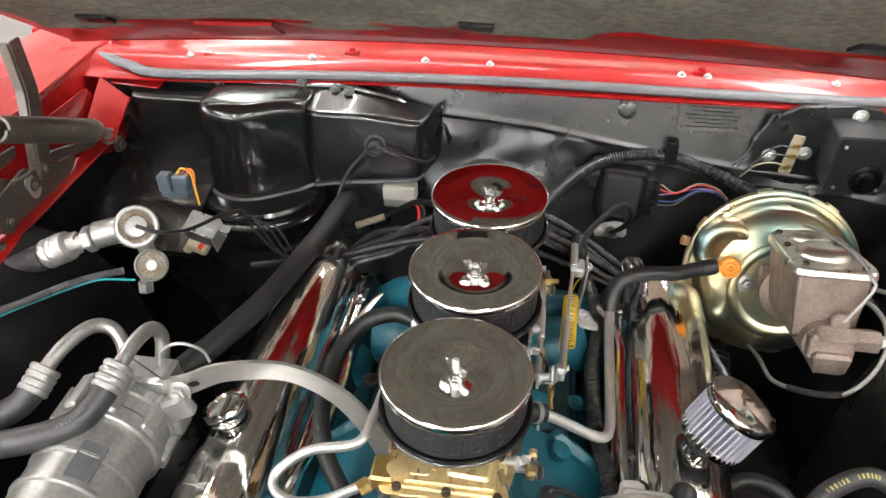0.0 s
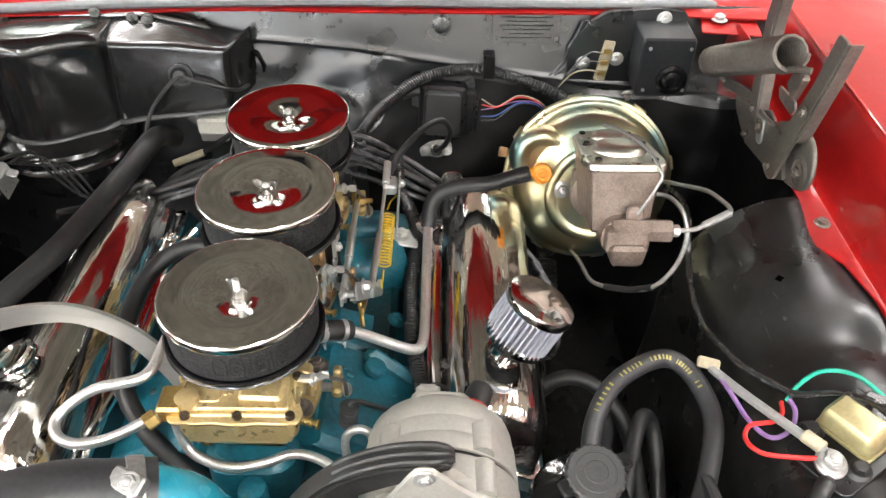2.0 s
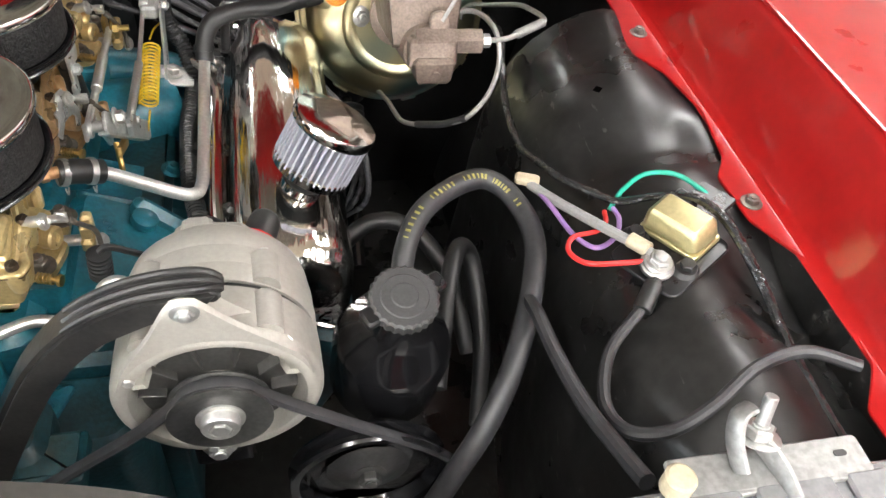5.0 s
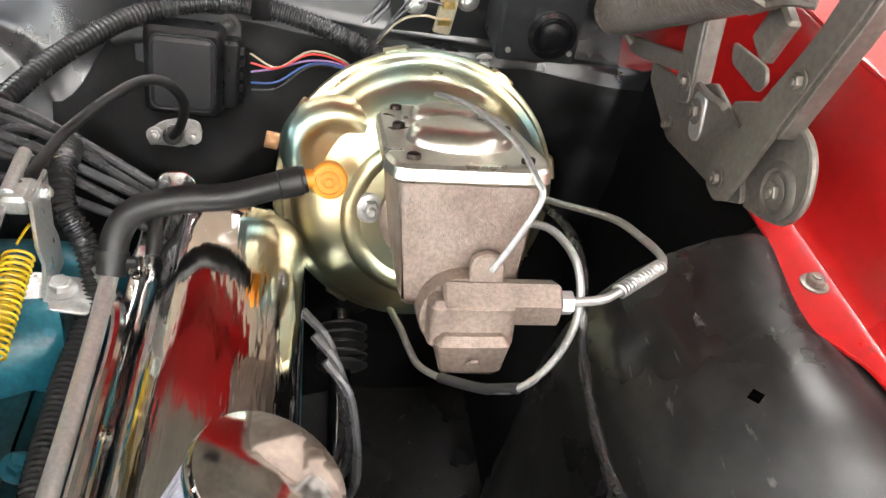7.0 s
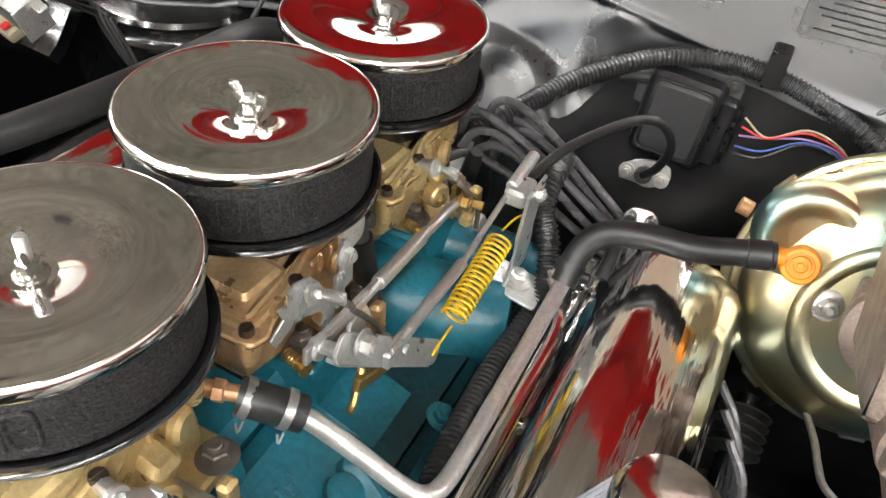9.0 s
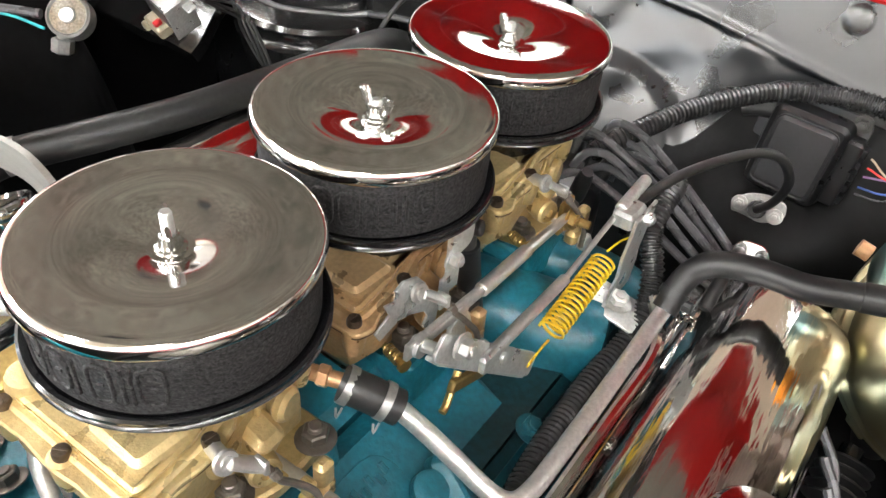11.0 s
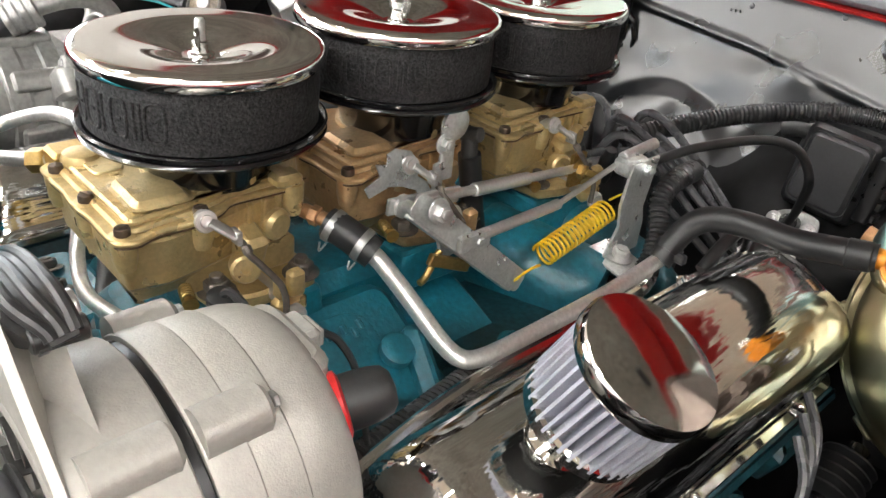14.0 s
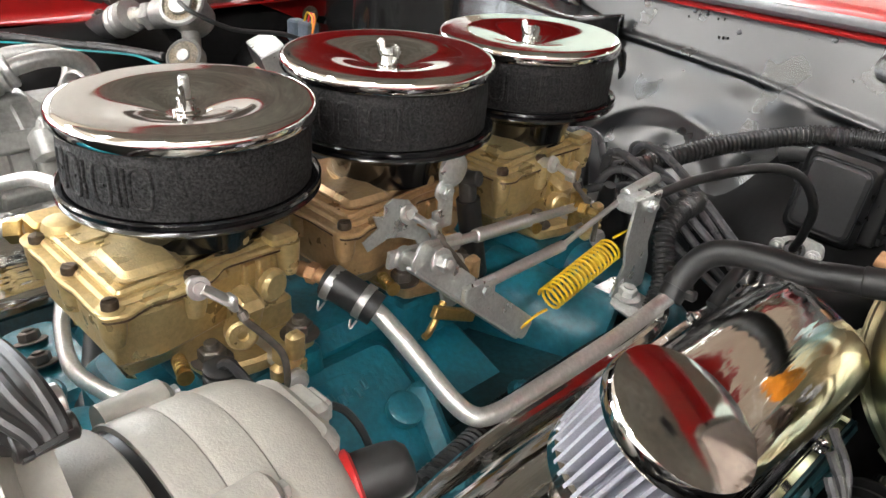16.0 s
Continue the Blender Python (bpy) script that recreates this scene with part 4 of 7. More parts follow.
part("base_ring", moved(lathe([(0.036, -0.068), (0.042, -0.066), (0.0425, -0.057), (0.040, -0.055)], 40), bm_), CHROME, breather)
part("neck", moved(lathe([(0.021, -0.098), (0.021, -0.075), (0.034, -0.070), (0.034, -0.066)], 32), bm_), RUBBER, breather)
part("band", moved(lathe([(0.0215, -0.094), (0.023, -0.093), (0.023, -0.084), (0.0215, -0.083)], 32), bm_), CHROME, breather)


def air_cleaner(nut_turn, mark_turn, stud_top):
    """Lid, foam ring and base plate about z; nut_turn: the wings' direction; mark_turn: where the raised marks stand."""
    t = thing("air_cleaner", (0, 0, 0.858), "round black foam air cleaner with a dished chrome lid", "air cleaner", "air cleaners in a row")
    lid = [(0.0800, 0.9400), (0.0822, 0.9404), (0.0832, 0.9424), (0.0832, 0.9464), (0.0825, 0.9488), (0.0812, 0.9502), (0.0796, 0.9509), (0.0775, 0.9511), (0.0740, 0.9511), (0.0660, 0.9511), (0.0590, 0.9511), (0.0575, 0.95105)]
    r, z = 0.0565, 0.95097
    while r > 0.0075:
        lid.append((r, z))
        step = 0.0015
        slope = 6.0 + 370 * (0.0565 - r) if r > 0.02 else 19.5 + 500 * (0.02 - r)
        r, z = r - step, z - step * math.tan(radians(slope))
    part("lid", lathe(lid + [(0.0, z)], 96), LID, t, "mirror chrome lid with a dished centre")
    part("foam_element", lathe([(0.074, 0.897), (0.0785, 0.899), (0.0792, 0.920), (0.0785, 0.939), (0.0775, 0.942), (0.0715, 0.942), (0.0705, 0.930), (0.0, 0.930)], 96), FOAM, t, "black foam ring")
    place = lambda a, h: (0.0790 * math.cos(radians(a + mark_turn)), 0.0790 * math.sin(radians(a + mark_turn)), h)
    for a, w in ((-133, 9), (-121, 9), (-104, 8), (-86, 9)):
        loop = [place(a + w / 2 * x, 0.919 + 0.012 * y) for x, y in ((-0.6, -1), (0.6, -1), (1, -0.6), (1, 0.6), (0.6, 1), (-0.6, 1), (-1, 0.6), (-1, -0.6), (-0.6, -1))]
        part("raised_mark", tube(loop, 0.0013, 8, 3), FOAM, t)
        part("raised_mark", tube([place(a - w * 0.12, 0.919), place(a + w * 0.2, 0.919)], 0.0013, 8), FOAM, t)
    for a in (-113.5, -96, -93):
        part("raised_mark", tube([place(a, 0.907), place(a, 0.931)], 0.0013, 8), FOAM, t)
    part("base_plate", lathe([(0.044, 0.8535), (0.045, 0.862), (0.049, 0.876), (0.060, 0.884), (0.078, 0.8895), (0.0835, 0.8905), (0.0850, 0.8925), (0.0838, 0.8945), (0.0828, 0.8952), (0.0848, 0.8965), (0.0852, 0.8990), (0.0835, 0.9000), (0.0800, 0.8985), (0.078, 0.897), (0.0, 0.897)], 72), GLOSS, t, "black rolled-edge base plate")
    screw = [(0.0034, z)]
    for i in range(int((stud_top - z - 0.002) / 0.0012)):
        screw += [(0.0036, z + 0.002 + i * 0.0012), (0.0030, z + 0.0026 + i * 0.0012)]
    part("stud", lathe(screw + [(0.0028, stud_top)], 14), STEEL, t)
    spin = Matrix.Rotation(radians(nut_turn), 4, "Z") @ Matrix.Translation((0, 0, z))
    wing = lambda e: tube([(e * 0.0035, 0, 0.007), (e * 0.0065, e * 0.0006, 0.0095), (e * 0.0090, e * 0.0010, 0.0135), (e * 0.0108, e * 0.0012, 0.0190), (e * 0.0114, e * 0.0012, 0.0215)], (0.0014, 0.0016, 0.0018, 0.0019, 0.0014), 12, 6, flat=2.6)
    part("wing_nut", moved(joined(lathe([(0.0086, 0.0012), (0.0092, 0.0020), (0.0086, 0.0036), (0.0068, 0.0046), (0.0060, 0.0068), (0.0054, 0.0112), (0.0044, 0.0120)], 24), wing(1), wing(-1)), spin), WING, t)
    return t


SCREW = material("browned_screw", (0.13, 0.10, 0.075), 0.36, 0.85, 0.25, 60)
GASKET = material("stained_gasket", (0.10, 0.055, 0.02), 0.6, 0.0, 0.3, 60)


def carburettor(GOLD):
    t = thing("carburettor", (0, 0, 0.772), "gold dichromate two-barrel carburettor on the manifold", "carburettor", "three carburettors in a row")
    bowl = [(-0.060, -0.060), (-0.056, -0.0905), (0.060, -0.0905), (0.066, -0.060), (0.058, -0.020), (0.050, 0.010), (0.048, 0.040), (-0.046, 0.040), (-0.055, -0.02)]
    part("float_bowl", joined(slab(smooth_outline(bowl), 0.806, 0.8478, 0.004, 0.004), slab(smooth_outline([(-0.045, -0.045), (0.05, -0.045), (0.05, 0.046), (-0.045, 0.046)]), 0.784, 0.808, 0.003)), GOLD, t)
    part("bowl_sump", slab(smooth_outline([(-0.050, -0.084), (0.054, -0.084), (0.052, -0.030), (-0.048, -0.030)]), 0.788, 0.812, 0.006, 0.006), GOLD, t)
    part("venturi_body", lathe([(0.046, 0.786), (0.047, 0.790), (0.047, 0.812), (0.049, 0.815), (0.049, 0.822), (0.046, 0.826), (0.046, 0.849)], 48), GOLD, t)
    lid = [(-0.070, -0.082), (-0.062, -0.0955), (-0.035, -0.0960), (-0.020, -0.0948), (0.0, -0.0968), (0.012, -0.0968), (0.026, -0.0948), (0.04, -0.0955), (0.068, -0.0955), (0.073, -0.082), (0.066, -0.066), (0.068, -0.045), (0.062, -0.020), (0.052, -0.008), (0.054, 0.044), (0.046, 0.052), (-0.042, 0.052), (-0.054, 0.042), (-0.056, -0.02), (-0.066, -0.05)]
    rim = smooth_outline(lid)
    step = smooth_outline([(-0.062, -0.080), (-0.054, -0.088), (0.058, -0.088), (0.064, -0.080), (0.060, -0.04), (0.050, -0.005), (0.048, 0.042), (0.042, 0.046), (-0.038, 0.046), (-0.048, 0.038), (-0.052, -0.02), (-0.060, -0.05)])
    part("gasket", slab(offset(rim, -0.0008), 0.8474, 0.8490, 0.0002), GASKET, t, "brown stained gasket edge")
    part("air_horn", joined(slab(rim, 0.8488, 0.8528, 0.0012), slab(step, 0.852, 0.8560, 0.0020), slab(offset(step, -0.005), 0.8555, 0.8595, 0.0030), lathe([(0.046, 0.856), (0.0455, 0.862), (0.041, 0.8635), (0.039, 0.868)], 48)), GOLD, t)
    part("raised_panel", joined(slab(smooth_outline([(0.004, -0.072), (0.050, -0.074), (0.052, -0.036), (0.004, -0.034)]), 0.858, 0.8655, 0.0035, -0.003), slab(smooth_outline([(-0.052, -0.074), (-0.014, -0.074), (-0.014, -0.052), (-0.05, -0.05)]), 0.859, 0.8612, 0.001)), GOLD, t)
    part("inlet_dome", moved(lathe([(0.014, 0.854), (0.014, 0.860), (0.012, 0.864), (0.007, 0.8655), (0.0, 0.8655)], 28), pose(-0.048, -0.070, 0)), GOLD, t)
    for k in range(7):
        part("cast_mark", box((-0.040 + 0.006 * k, -0.062 if k % 2 else -0.0605, 0.8602), (0.0036, 0.006, 0.0014), 0.0004, r=0.0008), GOLD, t)
    part("throttle_flange", joined(slab(smooth_outline([(-0.064, -0.034), (0.040, -0.034), (0.066, -0.030), (0.074, 0.0), (0.072, 0.048), (0.060, 0.054), (-0.064, 0.052)]), 0.7725, 0.785, 0.0025)), GOLD, t)
    for x, y in ((-0.047, -0.088), (0.006, -0.088), (0.060, -0.087), (0.060, -0.035), (0.050, 0.042), (-0.046, 0.042), (-0.058, -0.035)):
        part("boss", moved(lathe([(0.0058, 0.828), (0.0078, 0.836), (0.0085, 0.847), (0.0085, 0.853), (0.0075, 0.8535)], 18), pose(x, y, 0)), GOLD, t)
        part("lid_screw", moved(joined(lathe([(0.0052, 0.853), (0.0052, 0.8572), (0.0045, 0.8586), (0.0022, 0.8590), (0.0, 0.8584)], 18), box((0, 0, 0.8589), (0.0088, 0.0013, 0.0012), 0.0002, r=0.0003)), pose(x, y, 0, 0, 0, 25 + 900 * x)), SCREW, t)
    for x, y in ((0.066, 0.039), (0.055, -0.024), (-0.055, 0.043), (-0.055, -0.024)):
        part("mount_nut", joined(hexhead((x, y, 0.785), (0, 0, 1), 0.0095, 0.009), rod((x, y, 0.79), (x, y, 0.800), 0.0050, 12)), HINGE, t)
    part("pump_lever", joined(moved(lathe([(0.0070, -0.0015), (0.0078, 0.0), (0.0072, 0.0018), (0.0045, 0.0020), (0.0042, 0.0032), (0.0, 0.0034)], 24), axis((0.077, -0.040, 0.857), (0.9, -0.1, 0.3))), rod((0.055, -0.034, 0.851), (0.078, -0.040, 0.858), 0.0050, 12), tube([(0.0785, -0.038, 0.857), (0.083, -0.031, 0.851), (0.0865, -0.0245, 0.846)], 0.0058, 12, 4, flat=0.5), box((0.0865, -0.0240, 0.8455), (0.010, 0.004, 0.011), 0.001)), STEEL, t)
    part("pump_rod", tube([(0.085, -0.027, 0.848), (0.089, -0.0215, 0.841), (0.0945, -0.0195, 0.834), (0.0965, -0.014, 0.827), (0.099, -0.0045, 0.814), (0.1025, 0.0, 0.806), (0.104, 0.002, 0.795), (0.104, 0.002, 0.779)], 0.0024, 10), HINGE, t)
    part("rod_collar", rod((0.0905, -0.0205, 0.8395), (0.094, -0.0195, 0.8345), 0.0034, 10), HINGE, t)
    part("throttle_shaft", rod((0.05, 0.012, 0.781), (0.106, 0.012, 0.781), 0.0055, 14), STEEL, t)
    part("throttle_lever", joined(box((0.094, 0.016, 0.800), (0.010, 0.012, 0.022), 0.003), box((0.094, 0.003, 0.799), (0.010, 0.006, 0.016), 0.002), box((0.093, 0.011, 0.783), (0.012, 0.026, 0.016), 0.004, r=0.004)), GOLD, t)
    part("lever_screw", joined(moved(lathe([(0.0085, 0.0), (0.0085, 0.003), (0.006, 0.006), (0.0, 0.0065)], 20), axis((0.102, 0.010, 0.779), (1, -0.2, 0.2)))), STEEL, t)
    part("idle_screw", joined(coil((0.060, -0.050, 0.800), (0.074, -0.054, 0.800), 0.0042, 0.0009, 5), rod((0.056, -0.049, 0.800), (0.079, -0.0555, 0.800), 0.0026, 10), moved(lathe([(0.0055, 0), (0.0055, 0.003), (0.0, 0.0035)], 14), axis((0.078, -0.0552, 0.800), (1, -0.28, 0)))), BRASS, t)
    part("bowl_boss", joined(moved(lathe([(0.011, 0.0), (0.011, 0.010), (0.009, 0.012), (0.004, 0.012), (0.0035, 0.009), (0.0, 0.009)], 24), axis((0.062, -0.006, 0.806), (0.9, -0.35, 0.1))), box((0.052, 0.002, 0.812), (0.026, 0.022, 0.036), 0.005, Matrix.Rotation(radians(20), 4, "Y"), r=0.006), rod((0.050, 0.024, 0.826), (0.060, 0.026, 0.826), 0.012, 20, 0.003)), GOLD, t)
    for y in (-0.006, 0.006, 0.018, 0.030):
        part("cast_rib", box((0.048 + 0.002 * (y < 0.02), y, 0.834), (0.006, 0.0035, 0.026), 0.001, Matrix.Rotation(radians(6), 4, "Y"), r=0.001), GOLD, t)
    part("horn_ear", joined(box((0.050, 0.036, 0.858), (0.018, 0.022, 0.010), 0.003, r=0.005), moved(lathe([(0.0045, 0.0), (0.004, 0.002), (0.0, 0.0028)], 14), axis((0.0455, 0.010, 0.862), (1, 0, 0)))), GOLD, t)
    return t


for i, (dy, up, nut_turn, mark_turn, stud_top) in enumerate(((0, 0, -43, 38, 0.9640), (0.171, 0.006, -12, 58, 0.9535), (0.342, 0.003, -25, 52, 0.9560))):
    air_cleaner(nut_turn, mark_turn, stud_top).matrix_basis = pose(0.004, dy, 0.858 + up)
    carburettor((GOLD, GOLD_WARM, GOLD)[i]).matrix_basis = pose(0, dy, 0.772)

# ---- brake booster and master cylinder ----
bn = Vector((0.0, -0.951, 0.309))
bc = Vector((0.454, 0.478, 0.750))
bo = axis(bc, bn)
booster = thing("brake_booster", tuple(bc - Vector((0, 0, 0.14))), "round brake booster in iridescent yellow zinc plating", "brake booster")
part("front_shell", moved(lathe([(0.134, -0.006), (0.134, 0.004), (0.1315, 0.0075), (0.1275, 0.0085), (0.1245, 0.0105), (0.1235, 0.016), (0.1215, 0.024), (0.1180, 0.0315), (0.1125, 0.038), (0.1045, 0.0440), (0.0940, 0.0490), (0.0820, 0.0530), (0.0700, 0.0560), (0.0550, 0.0585), (0.0350, 0.0600), (0.0, 0.0605)], 96), bo), ZINC, booster)
part("rim", moved(lathe([(0.130, -0.018), (0.1385, -0.016), (0.1395, -0.010), (0.1385, -0.004), (0.134, -0.002)], 96), bo), ZINC, booster)
part("rear_shell", moved(lathe([(0.05, -0.085), (0.09, -0.075), (0.115, -0.055), (0.128, -0.020), (0.132, -0.012)], 72), bo), ZINC, booster)
for a in range(0, 360, 45):
    q = bo @ Vector((0.139 * math.cos(radians(a + 12)), 0.139 * math.sin(radians(a + 12)), -0.010))
    part("crimp_tab", moved(box((0, 0, 0), (0.008, 0.024, 0.012), 0.002), bo @ Matrix.Translation((0.1385 * math.cos(radians(a + 12)), 0.1385 * math.sin(radians(a + 12)), -0.010)) @ Matrix.Rotation(radians(a + 12), 4, "Z")), ZINC, booster)
part("valve_boss", moved(lathe([(0.050, 0.030), (0.0480, 0.0375), (0.0445, 0.0440), (0.0395, 0.0485), (0.0335, 0.0500), (0.0275, 0.0485), (0.0220, 0.0460), (0.0170, 0.0450), (0.0, 0.0450)], 56), bo @ Matrix.Translation((-0.084, 0.050, 0.0))), ZINC, booster)
part("centre_boss", moved(lathe([(0.084, 0.0480), (0.082, 0.0535), (0.079, 0.0570), (0.0750, 0.0592), (0.0705, 0.0600), (0.0660, 0.0590), (0.0625, 0.0572), (0.0600, 0.0564), (0.0, 0.0562)], 96), bo @ Matrix.Translation((0.004, -0.006, 0))), ZINC, booster)
for sx in (-1, 1):
    seat = bo @ Matrix.Translation((sx * 0.050, 0.003, -0.008))
    part("washer", moved(lathe([(0.0150, 0.0640), (0.0150, 0.0665), (0.0140, 0.0672), (0.0, 0.0672)], 28), seat), STEEL, booster)
    part("stud_nut", hexhead(seat @ Vector((0, 0, 0.066)), bn, 0.0085, 0.010), STEEL, booster)
    part("stud", moved(lathe([(0.0042, 0.074), (0.0042, 0.082), (0.0032, 0.083), (0.0, 0.083)], 14), seat), STEEL, booster)
part("side_nipple", joined(moved(lathe([(0.008, 0), (0.008, 0.012)], 14), axis((0.318, 0.490, 0.795), (-1, 0, 0.2)))), GOLD_PINK, booster)
part("boot", moved(lathe([(0.03, 0.0), (0.026, 0.02), (0.03, 0.028), (0.024, 0.04), (0.018, 0.06)], 24), axis((0.40, 0.47, 0.66), (0, 0.1, -1))), RUBBER, booster)

check = thing("check_valve", (0.362, 0.398, 0.80), "orange plastic vacuum check valve in the booster", "valve")
ck = axis((0.365, 0.400, 0.819), (-0.05, -0.93, 0.36))
part("body", moved(lathe([(0.013, -0.012), (0.013, 0.0), (0.0155, 0.002), (0.0155, 0.010), (0.014, 0.012), (0.011, 0.0122), (0.0105, 0.0105), (0.0085, 0.0105), (0.0080, 0.0125), (0.0055, 0.0125), (0.005, 0.011), (0.003, 0.011), (0.0025, 0.0125), (0.0, 0.0125)], 40), ck), ORANGE, check)
part("nipple", rod((0.352, 0.396, 0.821), (0.330, 0.392, 0.822), 0.0085, 16), ORANGE, check)

mm = pose(0.447, 0.312, 0.926, -18)
master = thing("master_cylinder", (0.447, 0.3, 0.82), "cast iron brake master cylinder with a stamped zinc lid", "master cylinder")
body = [(-0.030, 0.082), (-0.046, 0.060), (-0.0485, -0.060), (-0.044, -0.078), (0.044, -0.078), (0.0485, -0.060), (0.046, 0.060), (0.030, 0.082)]
body = list(reversed(body))
body = body if sum((b[0] - a[0]) * (b[1] + a[1]) for a, b in zip(body, body[1:] + body[:1])) < 0 else list(reversed(body))
part("reservoir", joined(moved(slab(smooth_outline(body), -0.100, -0.010, 0.004, 0.010), mm), moved(lathe([(0.027, -0.085), (0.028, -0.08), (0.028, 0.085), (0.040, 0.09), (0.040, 0.102)], 28), mm @ Matrix.Translation((0, 0, -0.100)) @ Matrix.Rotation(radians(-90), 4, "X"))), MASTER, master)
part("mount_flange", moved(slab(smooth_outline([(-0.034, -0.022), (0.034, -0.022), (0.034, 0.022), (-0.034, 0.022)]), -0.006, 0.006, 0.002), bo @ Matrix.Translation((-0.006, 0.022, 0.079))), MASTER, master)
lidp = offset(smooth_outline(body), 0.004)
lid_part = part("lid", joined(moved(slab(lidp, -0.013, -0.001, 0.0025, -0.001), mm)), STAMPED, master, "bright stamped lid")
for dy, r1, r2, hh in ((-0.020, 0.036, 0.034, 0.013), (0.045, 0.026, 0.022, 0.010)):
    dome = lathe([(1.0, 0.0), (0.985, 0.25), (0.93, 0.55), (0.82, 0.80), (0.62, 0.95), (0.3, 1.0), (0.0, 1.0)], 40)
    part("dome", moved(dome, mm @ Matrix.Translation((0, dy, -0.0012)) @ Matrix.Diagonal((r1, r2, hh, 1))), STAMPED, lid_part)
for sx, sy in ((-0.036, -0.068), (0.036, -0.068), (-0.035, 0.066), (0.030, 0.066), (-0.038, 0.010), (0.038, 0.010)):
    part("lid_bolt", moved(joined(lathe([(0.0045, -0.002), (0.0045, 0.002), (0.003, 0.003)], 12)), mm @ Matrix.Translation((sx, sy, 0))), BLACK_BOLT, lid_part)
part("bail_wire", tube([mm @ Vector((-0.004, 0.070, 0.012)), mm @ Vector((0.012, 0.010, 0.0165)), mm @ Vector((0.030, -0.050, 0.009)), mm @ Vector((0.038, -0.088, -0.006)), mm @ Vector((0.040, -0.094, -0.016)), mm @ Vector((0.030, -0.092, -0.040)), mm @ Vector((0.016, -0.088, -0.066))], 0.0022, 8, 5), DULL_ALLOY, master)
part("wire_lug", joined(moved(slab([(0.011, -0.024), (0.011, 0.004), (0.0095, 0.0085), (0.0055, 0.0115), (0.0, 0.0125), (-0.0055, 0.0115), (-0.0095, 0.0085), (-0.011, 0.004), (-0.011, -0.024)], 0, 0.009, 0.0015), mm @ Matrix.Translation((0.014, -0.078, -0.068)) @ Matrix.Rotation(radians(90), 4, "X"))), MASTER, master)
valve = thing("brake_valve", (0.46, 0.20, 0.82), "cast iron combination valve below the master cylinder", "valve")
vm = pose(0.452, 0.205, 0.858, -14)
part("body", joined(moved(slab(smooth_outline([(-0.028, -0.020), (0.028, -0.020), (0.028, 0.03), (-0.028, 0.03)]), -0.018, 0.016, 0.004), vm), moved(slab(smooth_outline([(-0.024, -0.030), (0.024, -0.030), (0.024, 0.016), (-0.024, 0.016)]), -0.034, -0.004, 0.005, 0.004), vm)), MASTER, valve)
hexa = [(0.0155 * math.cos(i * math.pi / 3 + 0.5), 0.0155 * math.sin(i * math.pi / 3 + 0.5)) for i in range(6)]
part("arm", moved(slab(hexa, 0, 0.078, 0.002), axis((0.432, 0.203, 0.869), (1, 0.02, -0.03))), MASTER, valve)
part("plug", hexhead(vm @ Vector((0.0, -0.0305, -0.018)), (0, -0.96, -0.25), 0.0045, 0.002, False), MASTER, valve)
part("fitting", joined(hexhead((0.509, 0.204, 0.867), (1, 0.02, 0), 0.008, 0.010, False)), STEEL, valve)
lines = thing("brake_lines", (0.55, 0.3, 0.6), "bent steel brake lines with a coiled guard", "brake line")
l1 = [(0.515, 0.204, 0.867), (0.540, 0.206, 0.868), (0.555, 0.214, 0.868), (0.578, 0.228, 0.867), (0.597, 0.244, 0.866), (0.602, 0.262, 0.862), (0.598, 0.29, 0.855), (0.592, 0.33, 0.84), (0.575, 0.40, 0.80), (0.560, 0.428, 0.785), (0.548, 0.430, 0.772), (0.550, 0.435, 0.75)]
part("upper_line", tube(l1, 0.0032, 10, 5), DULL_ALLOY, lines)
part("coil_guard", coil(l1[2], l1[4], 0.0045, 0.0012, 14), DULL_ALLOY, lines)
part("lower_line", tube([(0.500, 0.33, 0.826), (0.525, 0.330, 0.832), (0.544, 0.318, 0.832), (0.557, 0.290, 0.822), (0.560, 0.270, 0.790), (0.548, 0.258, 0.752), (0.522, 0.253, 0.720), (0.495, 0.275, 0.694), (0.468, 0.305, 0.672), (0.452, 0.330, 0.660), (0.444, 0.350, 0.662), (0.438, 0.372, 0.664), (0.430, 0.41, 0.655)], 0.0034, 10, 5), DULL_ALLOY, lines)
part("sleeve", tube([(0.522, 0.253, 0.720), (0.508, 0.264, 0.706), (0.495, 0.275, 0.694), (0.468, 0.305, 0.672)], 0.0048, 12, 5), WORN_RUBBER, lines, "dark sleeve over the line")
vac_hose = thing("vacuum_hose", (0.193, 0.338, 0.760), "black rubber vacuum hose to the brake booster", "hose")
part("hose", tube([(0.193, 0.338, 0.760), (0.197, 0.358, 0.785), (0.212, 0.368, 0.803), (0.245, 0.374, 0.811), (0.284, 0.379, 0.812), (0.315, 0.388, 0.816), (0.345, 0.395, 0.821)], 0.0115, 16, 8), RUBBER, vac_hose)
part("end_collar", rod((0.322, 0.390, 0.817), (0.343, 0.3945, 0.8205), 0.0126, 18, 0.002), RUBBER, vac_hose)

